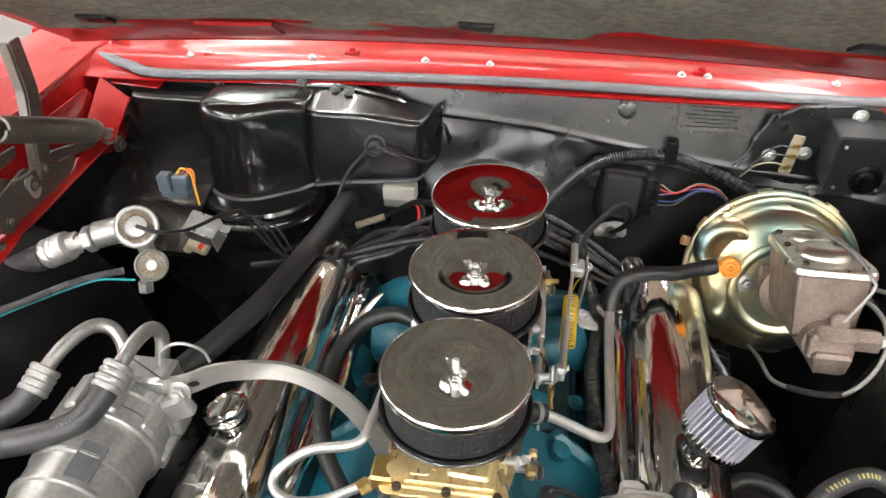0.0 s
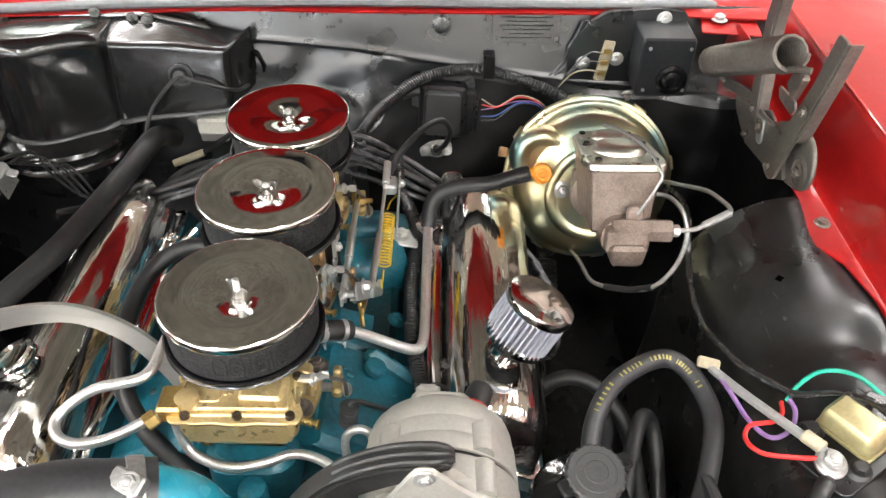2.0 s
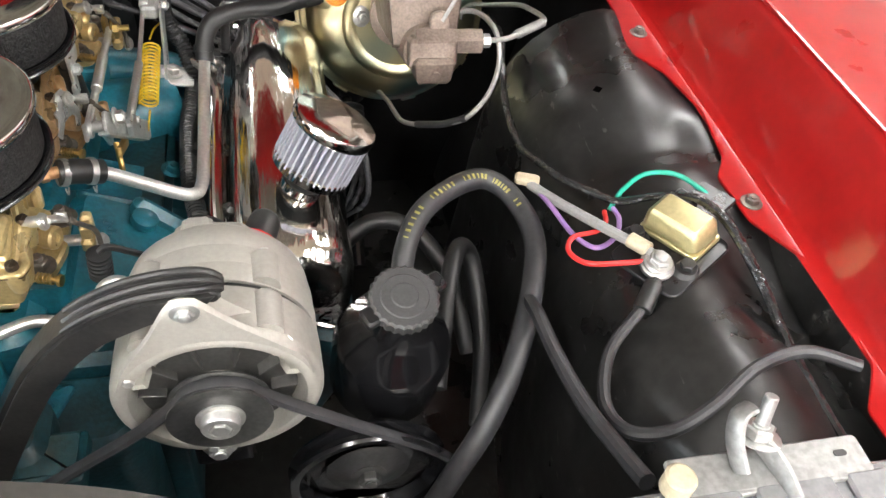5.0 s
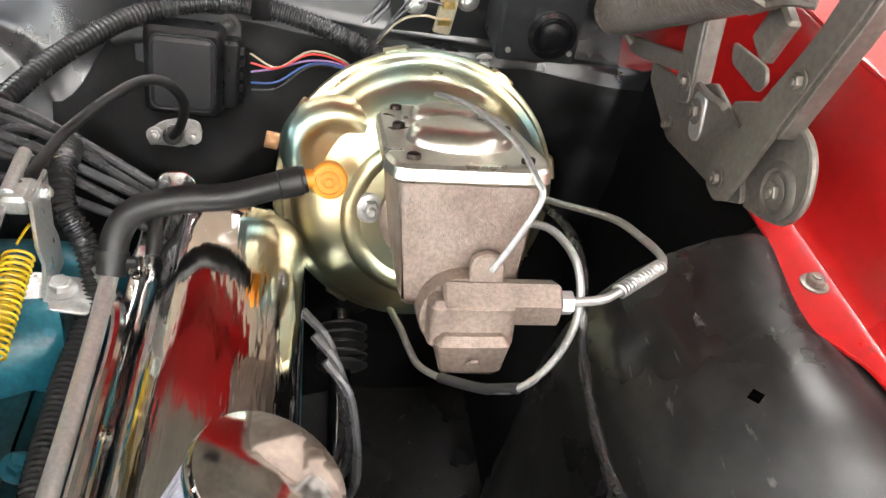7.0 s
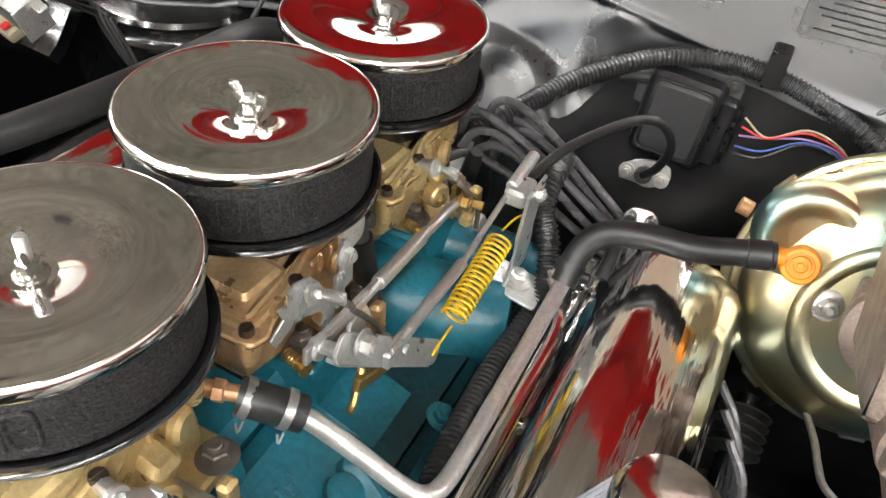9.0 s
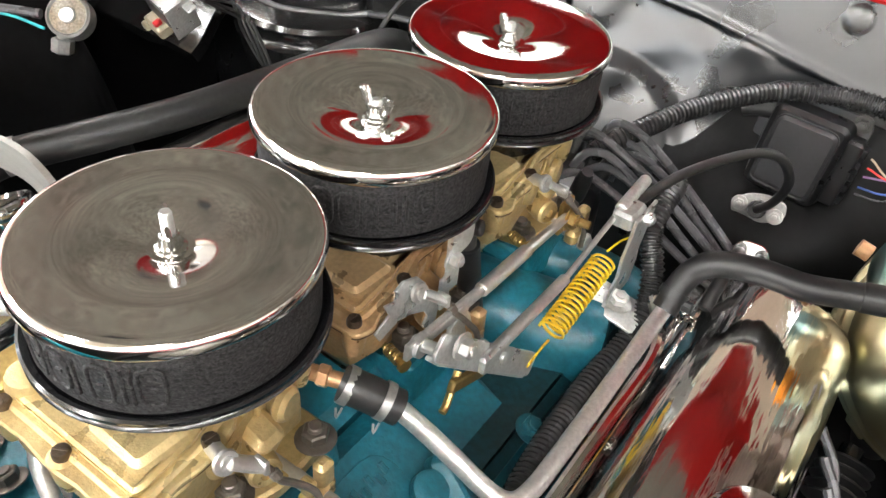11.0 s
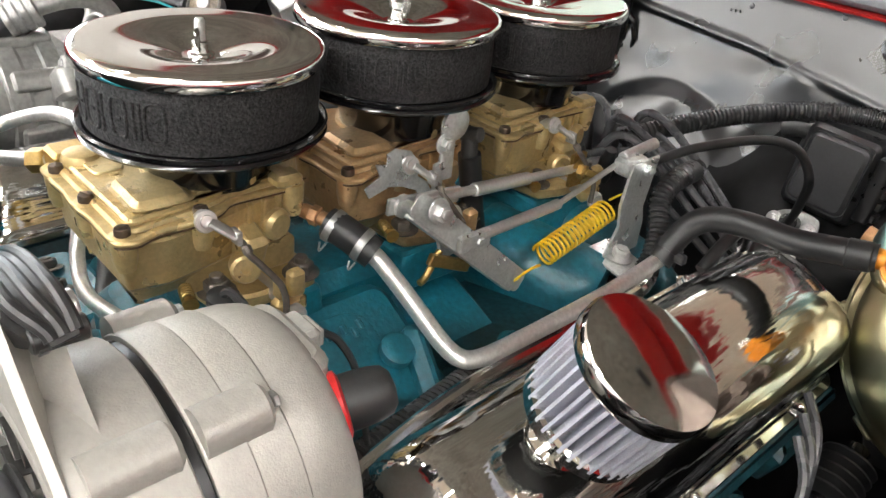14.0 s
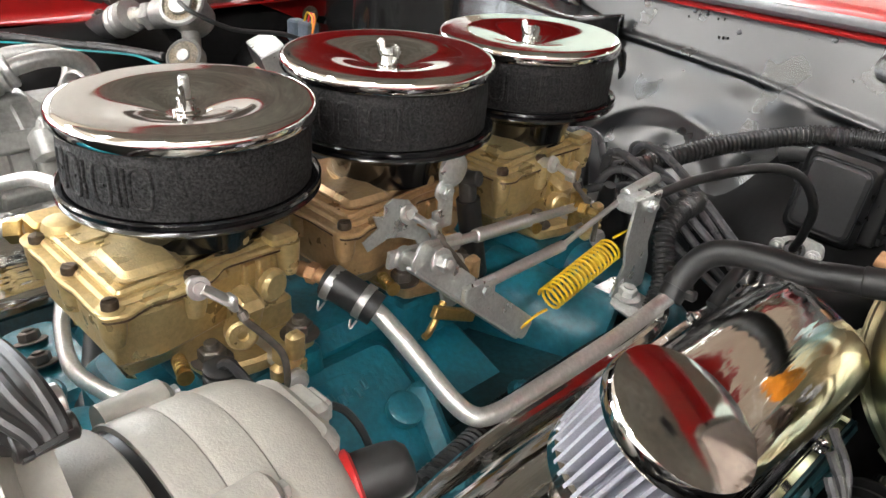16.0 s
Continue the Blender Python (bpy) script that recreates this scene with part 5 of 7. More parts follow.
# ---- vacuum pipe along the cover, looms, throttle ----
pipe = thing("vacuum_pipe", (0.19, 0.2, 0.74), "bent bright steel pipe from carburettor hose to the cover", "pipe")
part("pipe", tube([(0.096, 0.078, 0.808), (0.110, 0.082, 0.800), (0.140, 0.089, 0.778), (0.168, 0.093, 0.760), (0.183, 0.099, 0.752), (0.190, 0.113, 0.750), (0.192, 0.150, 0.750), (0.192, 0.26, 0.752), (0.193, 0.34, 0.762)], 0.0070, 16, 6), TUBE, pipe)
part("hose", tube([(0.068, 0.062, 0.822), (0.082, 0.068, 0.818), (0.102, 0.080, 0.806)], 0.0125, 16, 4), RUBBER, pipe, "short black rubber joint")
for q in ((0.072, 0.064, 0.8205), (0.094, 0.075, 0.8115)):
    part("clamp", joined(moved(lathe([(0.0128, -0.003), (0.0136, -0.003), (0.0136, 0.003), (0.0128, 0.003)], 24), axis(q, (0.85, 0.42, -0.42))), tube([Vector(q) + Vector((0.004, -0.010, -0.010)), Vector(q) + Vector((0.004, -0.016, -0.014)), Vector(q) + Vector((0.002, -0.014, -0.008))], 0.0009, 6)), DULL_ALLOY, pipe)
part("rear_clamp", joined(moved(lathe([(0.0120, -0.004), (0.0130, -0.004), (0.0130, 0.004), (0.0120, 0.004)], 24), axis((0.194, 0.348, 0.772), (0.1, 0.6, 0.8))), box((0.207, 0.345, 0.768), (0.014, 0.008, 0.010), 0.002)), RUBBER, pipe)
part("brass_nipple", joined(rod((0.046, 0.053, 0.826), (0.074, 0.065, 0.822), 0.0058, 14), hexhead((0.052, 0.0555, 0.825), (1, 0.42, -0.1), 0.008, 0.008, False)), GOLD_PINK, pipe)

loom_path = [(0.140, 0.470, 0.80), (0.143, 0.430, 0.800), (0.148, 0.395, 0.787), (0.168, 0.372, 0.755), (0.176, 0.335, 0.730), (0.170, 0.25, 0.720), (0.175, 0.15, 0.722), (0.190, 0.06, 0.725), (0.200, 0.0, 0.728), (0.212, -0.045, 0.735)]
loom = thing("wire_loom", loom_path[0], "black corrugated wire loom beside the valve cover", "wire loom", "corrugated looms")
part("sheath", tube(loom_path, 0.0092, 16, 8, 0.0019, 0.0052), LOOM, loom)
for end in (loom_path[:2], loom_path[-2:]):
    a, b = Vector(end[0]), Vector(end[1])
    part("tape_band", rod(a.lerp(b, 0.25), a.lerp(b, 0.75), 0.0116, 14), RUBBER, loom, "black tape round the end")
loom_path = [(0.05, 0.46, 0.80), (0.075, 0.50, 0.815), (0.11, 0.57, 0.828), (0.17, 0.640, 0.842), (0.24, 0.668, 0.849), (0.295, 0.670, 0.846), (0.34, 0.662, 0.838), (0.40, 0.655, 0.818), (0.46, 0.65, 0.785)]
loom = thing("wire_loom", loom_path[0], "black corrugated wire loom arching along the firewall", "wire loom", "corrugated looms")
part("sheath", tube(loom_path, 0.0092, 16, 8, 0.0019, 0.0052), LOOM, loom)
for end in (loom_path[:2], loom_path[-2:]):
    a, b = Vector(end[0]), Vector(end[1])
    part("tape_band", rod(a.lerp(b, 0.25), a.lerp(b, 0.75), 0.0116, 14), RUBBER, loom, "black tape round the end")
clip = thing("loom_clip", (0.293, 0.68, 0.85), "dark steel clip holding the loom on the firewall", "clip")
part("strap", joined(box((0.293, 0.660, 0.856), (0.020, 0.004, 0.040), 0.001), box((0.293, 0.672, 0.876), (0.020, 0.028, 0.004), 0.001), box((0.293, 0.672, 0.838), (0.020, 0.028, 0.004), 0.001)), PLASTIC, clip)

tb = thing("throttle_bracket", (0.145, 0.34, 0.735), "galvanised throttle cable bracket with a yellow return spring", "bracket")
part("plate", joined(moved(slab([(-0.026, -0.050), (0.030, -0.050), (0.026, -0.018), (0.018, 0.0), (0.020, 0.052), (-0.020, 0.052), (-0.022, 0.010), (-0.014, -0.015)], -0.0015, 0.0015, 0.0005), Matrix.Translation((0.148, 0.346, 0.790)) @ Matrix.Rotation(radians(4), 4, "Y") @ Matrix.Rotation(radians(90), 4, "Z") @ Matrix.Rotation(radians(90), 4, "X")), box((0.152, 0.335, 0.742), (0.052, 0.040, 0.003), 0.0006, Matrix.Rotation(radians(10), 4, "Y"))), GALVANISED, tb)
part("bolt", hexhead((0.152, 0.338, 0.744), (0.15, 0, 1), 0.009, 0.008), STEEL, tb)
part("cable_clamp", joined(box((0.138, 0.345, 0.832), (0.020, 0.030, 0.016), 0.003), rod((0.132, 0.338, 0.838), (0.132, 0.388, 0.842), 0.0055, 12), hexhead((0.150, 0.350, 0.832), (1, 0, 0), 0.006, 0.006)), GALVANISED, tb)
part("return_spring", coil((0.131, 0.246, 0.765), (0.133, 0.330, 0.788), 0.0105, 0.0013, 17), YELLOW, tb, "bright yellow coil spring")
part("spring_end", tube([(0.131, 0.246, 0.755), (0.131, 0.232, 0.755), (0.130, 0.214, 0.749)], 0.0012, 6), YELLOW, tb)
part("spring_hook", tube([(0.133, 0.330, 0.798), (0.138, 0.345, 0.803), (0.146, 0.355, 0.806)], 0.0012, 6), YELLOW, tb)

link = thing("throttle_linkage", (0.10, 0.2, 0.75), "zinc plated throttle linkage between the carburettors", "linkage")
arm_d = (Vector((0.129, 0.220, 0.747)) - Vector((0.110, 0.112, 0.842))).normalized()
side = arm_d.cross(Vector((1, 0, 0.1))).normalized()
nrm = side.cross(arm_d).normalized()
am = Matrix(((side[0], arm_d[0], nrm[0], 0.1195), (side[1], arm_d[1], nrm[1], 0.166), (side[2], arm_d[2], nrm[2], 0.7945), (0, 0, 0, 1)))
part("arm", joined(moved(slab(rounded(0.021, 0.155, 0.006), -0.0015, 0.0015, 0.0005), am), moved(slab(rounded(0.004, 0.14, 0.0015), -0.001, 0.010, 0.0005), am @ Matrix.Translation((0.0105, 0, -0.009)))), GALVANISED, link)
part("arm_bolt", hexhead((0.116, 0.128, 0.835), nrm, 0.007, 0.008), STEEL, link)
part("front_rod", joined(rod((0.092, 0.114, 0.834), (0.090, 0.330, 0.813), 0.0042, 10), rod((0.0915, 0.19, 0.8266), (0.0905, 0.26, 0.820), 0.0058, 12), box((0.092, 0.135, 0.832), (0.004, 0.075, 0.014), 0.001, Matrix.Rotation(radians(-5.5), 4, "X"))), STEEL, link)
part("rod_end", joined(moved(lathe([(0.009, -0.003), (0.0095, 0), (0.009, 0.003)], 20), axis((0.094, 0.112, 0.834), (1, 0, 0))), rod((0.088, 0.112, 0.834), (0.108, 0.112, 0.838), 0.005, 12)), STEEL, link)
part("rear_lever", joined(box((0.085, 0.338, 0.808), (0.005, 0.020, 0.034), 0.001), hexhead((0.092, 0.332, 0.812), (1, 0, 0), 0.008, 0.007), rod((0.09, 0.332, 0.812), (0.112, 0.334, 0.812), 0.004, 10)), BRASS, link)
part("cable_rod", joined(rod((0.122, 0.155, 0.803), (0.127, 0.262, 0.810), 0.0048, 12), rod((0.127, 0.262, 0.810), (0.131, 0.342, 0.835), 0.0026, 8)), STEEL, link)
part("fork", joined(box((0.124, 0.163, 0.803), (0.006, 0.034, 0.016), 0.002), hexhead((0.128, 0.164, 0.804), (1, 0, 0), 0.004, 0.003, False)), GALVANISED, link)
part("fast_idle_cam", joined(moved(slab([(-0.034, -0.020), (-0.030, -0.028), (-0.020, -0.031), (-0.010, -0.026), (-0.004, -0.017), (0.008, -0.018), (0.018, -0.010), (0.022, 0.004), (0.018, 0.012), (0.010, 0.012), (0.012, 0.022), (0.002, 0.018), (-0.006, 0.032), (-0.014, 0.028), (-0.008, 0.010), (-0.010, -0.002), (-0.016, -0.016), (-0.022, -0.019), (-0.027, -0.015), (-0.030, -0.014)], -0.001, 0.001, 0.0003), axis((0.072, 0.125, 0.848), (1, -0.1, 0.1), 90))), GALVANISED, link)
part("choke_lever", joined(box((0.078, 0.168, 0.862), (0.004, 0.014, 0.052), 0.0015), moved(lathe([(0.013, -0.002), (0.0135, 0.002), (0.008, 0.005)], 24), axis((0.080, 0.172, 0.884), (1, 0, 0))), box((0.078, 0.160, 0.838), (0.004, 0.010, 0.030), 0.0015), hexhead((0.080, 0.162, 0.870), (1, 0, 0), 0.006, 0.006)), GALVANISED, link)
part("idle_plate", moved(slab(rounded(0.034, 0.040, 0.010), -0.002, 0.002, 0.0008), axis((0.094, 0.165, 0.797), (1, 0.15, 0.3))), GALVANISED, link)
part("stop_lever", joined(box((0.112, 0.150, 0.780), (0.006, 0.05, 0.010), 0.001, Matrix.Rotation(radians(-25), 4, "X")), tube([(0.108, 0.142, 0.792), (0.112, 0.125, 0.775), (0.113, 0.118, 0.772)], 0.003, 8)), BRASS, link)
solo("throttle_cable", tube([(0.131, 0.352, 0.829), (0.134, 0.385, 0.824), (0.153, 0.433, 0.836), (0.190, 0.488, 0.846), (0.214, 0.515, 0.838), (0.227, 0.535, 0.806), (0.218, 0.558, 0.765), (0.203, 0.588, 0.732)], 0.0048, 12, 8), RUBBER, "black sheathed throttle cable looping to the firewall", "cable")
gland = thing("cable_gland", (0.202, 0.61, 0.71), "zinc flange where the throttle cable passes the firewall", "gland")
part("flange", moved(slab(smooth_outline([(-0.029, -0.008), (-0.010, -0.016), (0.010, -0.016), (0.029, -0.008), (0.029, 0.008), (0.010, 0.016), (-0.010, 0.016), (-0.029, 0.008)]), 0, 0.004, 0.001), axis((0.202, 0.606, 0.724), (0, -0.95, 0.3), 15)), DULL_ALLOY, gland)
part("bush", rod((0.202, 0.61, 0.722), (0.203, 0.586, 0.733), 0.010, 18), PLASTIC, gland)
for sx in (-0.020, 0.020):
    part("bolt", hexhead((0.202 + sx, 0.601, 0.724), (0, -0.95, 0.3), 0.006, 0.005), STEEL, gland)

# ---- ignition ----
dist = thing("distributor", (0.03, 0.44, 0.70), "black distributor cap with plug wire boots", "distributor")
part("cap", moved(lathe([(0.040, 0.70), (0.045, 0.71), (0.045, 0.752), (0.038, 0.771), (0.0, 0.776)], 32), pose(0.03, 0.445, 0)), PLASTIC, dist)
for i in range(8):
    a = radians(45 * i + 10)
    q = Vector((0.03 + 0.033 * math.cos(a), 0.445 + 0.033 * math.sin(a), 0.764))
    part("boot", moved(lathe([(0.008, 0), (0.009, 0.010), (0.0085, 0.030), (0.006, 0.042)], 14), axis(q, (0.3 * math.cos(a), 0.3 * math.sin(a), 1))), RUBBER, dist)
wires = [[(0.036, 0.450, 0.800), (0.042, 0.450, 0.824), (0.064, 0.450, 0.826), (0.116, 0.450, 0.804), (0.172, 0.450, 0.770), (0.206, 0.450, 0.748), (0.245, 0.47, 0.715)],
         [(0.045, 0.430, 0.795), (0.056, 0.440, 0.812), (0.080, 0.450, 0.808), (0.134, 0.450, 0.777), (0.184, 0.448, 0.744), (0.235, 0.46, 0.71)],
         [(0.050, 0.470, 0.800), (0.064, 0.470, 0.834), (0.095, 0.470, 0.832), (0.140, 0.468, 0.806), (0.190, 0.464, 0.772), (0.226, 0.462, 0.744), (0.262, 0.475, 0.71)],
         [(0.040, 0.415, 0.790), (0.060, 0.426, 0.796), (0.100, 0.440, 0.775), (0.150, 0.440, 0.752), (0.195, 0.436, 0.733), (0.23, 0.45, 0.71)],
         [(0.030, 0.480, 0.800), (0.070, 0.485, 0.812), (0.120, 0.485, 0.790), (0.170, 0.475, 0.762), (0.215, 0.468, 0.733), (0.25, 0.48, 0.70)],
         [(0.062, 0.470, 0.790), (0.095, 0.476, 0.806), (0.140, 0.478, 0.784), (0.180, 0.470, 0.757), (0.22, 0.462, 0.728), (0.255, 0.475, 0.70)],
         [(0.050, 0.438, 0.785), (0.078, 0.446, 0.800), (0.122, 0.458, 0.776), (0.166, 0.455, 0.750), (0.204, 0.450, 0.728), (0.24, 0.46, 0.70)],
         [(0.0, 0.455, 0.800), (-0.03, 0.48, 0.820), (-0.09, 0.47, 0.795), (-0.16, 0.43, 0.765), (-0.22, 0.42, 0.745), (-0.26, 0.42, 0.71)],
         [(0.01, 0.42, 0.800), (-0.03, 0.44, 0.815), (-0.10, 0.45, 0.785), (-0.18, 0.44, 0.755), (-0.24, 0.43, 0.74), (-0.28, 0.425, 0.70)],
         [(0.02, 0.478, 0.800), (-0.02, 0.505, 0.818), (-0.10, 0.50, 0.795), (-0.19, 0.46, 0.765), (-0.25, 0.44, 0.73)]]
for i, w in enumerate(wires):
    solo("plug_wire", tube(w, 0.0044, 10, 6), GREY_WIRE, "grey spark plug wire from the distributor", "plug wire", "spark plug wires")
for i in range(3):
    solo("plug_wire", tube([(0.345 + 0.01 * i, 0.36 - 0.03 * i, 0.70), (0.372 + 0.008 * i, 0.34 - 0.03 * i, 0.67), (0.385 + 0.004 * i, 0.30 - 0.03 * i, 0.60), (0.36, 0.26, 0.54)], 0.0042, 8, 6), GREY_WIRE, "grey spark plug wire below the valve cover", "plug wire", "spark plug wires")

# ---- firewall fittings ----
MODULE_FACE = material("module_face", (0.030, 0.030, 0.032), 0.36, 0.0, 0.15, 40, 0.04, 300, spec=0.6)
mod = thing("ignition_module", (0.22, 0.66, 0.73), "black plastic control module on the firewall", "module")
mo = Matrix.Translation((0.213, 0.650, 0.783)) @ Matrix.Rotation(radians(3), 4, "Y") @ Matrix.Rotation(radians(-8), 4, "X")
upright = mo @ Matrix.Rotation(radians(90), 4, "X")
part("case", moved(slab(rounded(0.080, 0.096, 0.010), -0.004, 0.026, 0.005, -0.003), upright), PLASTIC, mod)
part("face", moved(slab(rounded(0.068, 0.082, 0.011), 0.024, 0.032, 0.0055), upright), MODULE_FACE, mod, "black bevelled cover")
part("back_plate", moved(slab(rounded(0.112, 0.108, 0.012), -0.020, -0.016, 0.001), upright), SATIN, mod)
part("plug", moved(joined(box((0.048, -0.008, 0.0), (0.018, 0.026, 0.075), 0.003), *[box((0.059, -0.008, -0.028 + 0.014 * i), (0.006, 0.018, 0.009), 0.001) for i in range(5)]), mo), PLASTIC, mod)
part("bolt", hexhead(mo @ Vector((0.044, 0.006, 0.050)), (0, -1, 0), 0.007, 0.006), DARK_STEEL, mod)
part("bolt", hexhead(mo @ Vector((-0.046, 0.012, 0.030)), (0, -1, 0), 0.006, 0.005), STEEL, mod)
part("side_tab", tube([mo @ Vector((-0.036, -0.005, 0.032)), mo @ Vector((-0.058, -0.006, 0.028)), mo @ Vector((-0.072, -0.006, 0.022))], 0.009, 12), RUBBER, mod)
for i, (mt, dz) in enumerate(((PURPLE, 0.0), (RED_WIRE, 0.005), (BLUE, -0.006), (WHITE, 0.010), (PLASTIC, -0.010))):
    solo("module_wire", tube([(0.282, 0.640, 0.785 + dz * 2.2), (0.31, 0.642 - 0.004 * (i % 3), 0.79 + dz - 0.003 * i), (0.345, 0.645, 0.800 + dz * 0.7 + 0.004 * (i % 2)), (0.38, 0.650, 0.795 + dz * 0.6), (0.405, 0.66, 0.77 + dz * 0.5)], 0.0011, 6, 6), mt, "thin coloured wire from the control module", "wire", "module wires")
wiper = thing("wiper_motor", (0.55, 0.68, 0.78), "black wiper motor on a cast plate", "wiper motor")
part("mounting_plate", moved(slab(smooth_outline([(-0.105, -0.06), (-0.115, 0.0), (-0.09, 0.045), (-0.055, 0.070), (0.03, 0.078), (0.075, 0.072), (0.09, 0.02), (0.085, -0.095), (0.0, -0.105), (-0.06, -0.095)]), 0, 0.012, 0.003), Matrix.Translation((0.545, 0.688, 0.880)) @ Matrix.Rotation(radians(90), 4, "X")), FIREWALL, wiper)
part("gearbox", moved(slab(rounded(0.088, 0.105, 0.006), 0, 0.075, 0.003), Matrix.Translation((0.583, 0.680, 0.888)) @ Matrix.Rotation(radians(90), 4, "X")), material("wiper_enamel", (0.017, 0.018, 0.020), 0.30, 0.0, 0.2, 20, 0.05, 300, dent=0.05), wiper)
part("drive_boss", moved(lathe([(0.026, 0), (0.026, 0.004), (0.021, 0.005), (0.020, 0.001), (0.016, 0.001), (0.015, 0.006), (0.008, 0.008), (0.0, 0.008)], 36), axis((0.596, 0.605, 0.868), (0, -1, 0))), GLOSS, wiper)
part("terminal_board", moved(slab(rounded(0.020, 0.075, 0.003), 0, 0.004, 0.001), Matrix.Translation((0.494, 0.672, 0.868)) @ Matrix.Rotation(radians(90), 4, "X") @ Matrix.Rotation(radians(-8), 4, "Z")), WHITE, wiper, "yellowed terminal board")
for i in range(3):
    part("terminal", box((0.490 + 0.003 * i, 0.664, 0.847 + 0.020 * i), (0.014, 0.006, 0.008), 0.001), BRASS, wiper)
    part("terminal_wire", tube([(0.486, 0.662, 0.850 + 0.018 * i), (0.465, 0.664, 0.853 + 0.016 * i), (0.440, 0.672, 0.84 + 0.006 * i), (0.41, 0.675, 0.80)], 0.0016, 6), GREY_WIRE if i else WHITE, wiper)
for q in ((0.585, 0.674, 0.945), (0.458, 0.674, 0.862), (0.545, 0.674, 0.795), (0.515, 0.674, 0.87)):
    part("bolt", hexhead(q, (0, -1, 0), 0.0085, 0.007), STEEL, wiper)
for q in ((0.618, 0.602, 0.925), (0.551, 0.602, 0.925), (0.618, 0.602, 0.85), (0.551, 0.602, 0.85)):
    part("screw", moved(lathe([(0.003, 0), (0.003, 0.002), (0, 0.0025)], 10), axis(q, (0, -1, 0))), STEEL, wiper)
solo("ribbon_wires", joined(tube([(0.452, 0.683, 0.935), (0.44, 0.683, 0.90), (0.425, 0.683, 0.86), (0.40, 0.68, 0.83)], 0.003, 8), tube([(0.460, 0.683, 0.935), (0.448, 0.683, 0.90), (0.433, 0.683, 0.86), (0.41, 0.68, 0.83)], 0.003, 8)), GREY_WIRE, "pair of grey wires taped down the firewall", "wires")

heater = thing("heater_box", (-0.4, 0.65, 0.70), "glossy black heater box with a rounded blower housing", "heater box")
top_line = broken_line([(-0.72, 0.922), (-0.52, 0.930), (-0.37, 0.934), (-0.29, 0.936), (-0.21, 0.920), (-0.11, 0.895)])
foot_line = broken_line([(-0.72, 0.785), (-0.55, 0.785), (-0.52, 0.782), (-0.37, 0.780), (-0.30, 0.797), (-0.14, 0.817)])


HEATER = material("heater_black", (0.009, 0.009, 0.0095), 0.16, 0.0, 0.2, 18, 0.02, 200, coat=0.4, tint=(0.012, 0.012, 0.012), tint_scale=6, dent=0.07, dent_scale=10, spec=0.6)


def case_section(x, v):
    """The heater case in section: from the flange over the sloping top, down the face and back."""
    u = abs(x + 0.446) / (0.094 if x < -0.446 else 0.100)
    bulge = max(0.0, 1 - u ** 3.2) ** 0.42
    front = 0.632 - 0.028 * ease(-0.37, -0.33, x)
    front = front + (0.542 + 0.030 * ease(-0.46, -0.37, x) - front) * bulge
    close = ease(-0.704, -0.682, x) * (1 - ease(-0.150, -0.118, x))
    front = 0.690 + (front - 0.690) * max(0.02, close) ** 0.6
    zt, zf = top_line(x), foot_line(x)
    zr = 0.918 + 0.030 * bulge + 0.003 * ease(-0.37, -0.33, x) - 0.008 * ease(-0.26, -0.15, x)
    r = 0.007 + 0.015 * bulge
    lean = 0.022 * close * (1 - bulge) * ease(-0.40, -0.33, x)
    if v <= 1:
        return Vector((x, 0.690 + (front + r - 0.690) * v, zt + (zr - zt) * v))
    if v <= 2:
        a = math.pi / 2 * (v - 1)
        return Vector((x, front + r - r * math.sin(a), zr - r + r * math.cos(a)))
    if v <= 3:
        h = v - 2
        flare = 0.016 * bulge * h ** 3 + lean * h
        return Vector((x, front - flare, (zr - r) * (1 - h) + zf * h))
    low = front - 0.016 * bulge - lean
    return Vector((x, low + (0.690 - low) * (v - 3), zf))


xs = sorted(set([round(q, 4) for q in span(-0.704, -0.118, 90) + span(-0.55, -0.515, 20) + span(-0.372, -0.335, 20) + span(-0.15, -0.118, 10)]))
part("case", sheet(case_section, xs, [0, 0.3, 0.6, 0.85, 1] + [1 + q / 6 for q in range(1, 7)] + [2 + q / 8 for q in range(1, 9)] + [3.5, 4], 0.003), HEATER, heater)
lip = [Vector((x, case_section(x, 3).y - 0.003, foot_line(x) - 0.001)) for x in span(-0.70, -0.14, 56)]
part("lower_lip", tube(lip, 0.0042, 8, 1), SATIN, heater, "greyed rolled lower lip")
edge = [Vector((x, 0.676, top_line(x) + 0.004)) for x in span(-0.71, -0.20, 30)] + [Vector((-0.15, 0.680, 0.892)), Vector((-0.112, 0.683, 0.868)), Vector((-0.104, 0.684, 0.845)), Vector((-0.110, 0.684, 0.81))]
part("rolled_seam", tube(edge, 0.0048, 8, 1), HEATER, heater)
part("flange", moved(slab(smooth_outline([(-0.30, -0.085), (0.02, -0.065), (0.090, -0.050), (0.106, -0.010), (0.09, 0.026), (0.02, 0.070), (-0.03, 0.088), (-0.38, 0.084), (-0.49, 0.06), (-0.49, -0.06)]), 0, 0.007, 0.002), Matrix.Translation((-0.212, 0.694, 0.850)) @ Matrix.Rotation(radians(90), 4, "X")), HEATER, heater)
part("blower_bowl", moved(lathe([(0.060, 0.672), (0.086, 0.680), (0.100, 0.692), (0.108, 0.708), (0.110, 0.736), (0.114, 0.738), (0.115, 0.743), (0.110, 0.746), (0.106, 0.752), (0.106, 0.764), (0.112, 0.767), (0.116, 0.772), (0.112, 0.778), (0.10, 0.780)], 72), pose(-0.440, 0.592, 0)), HEATER, heater)
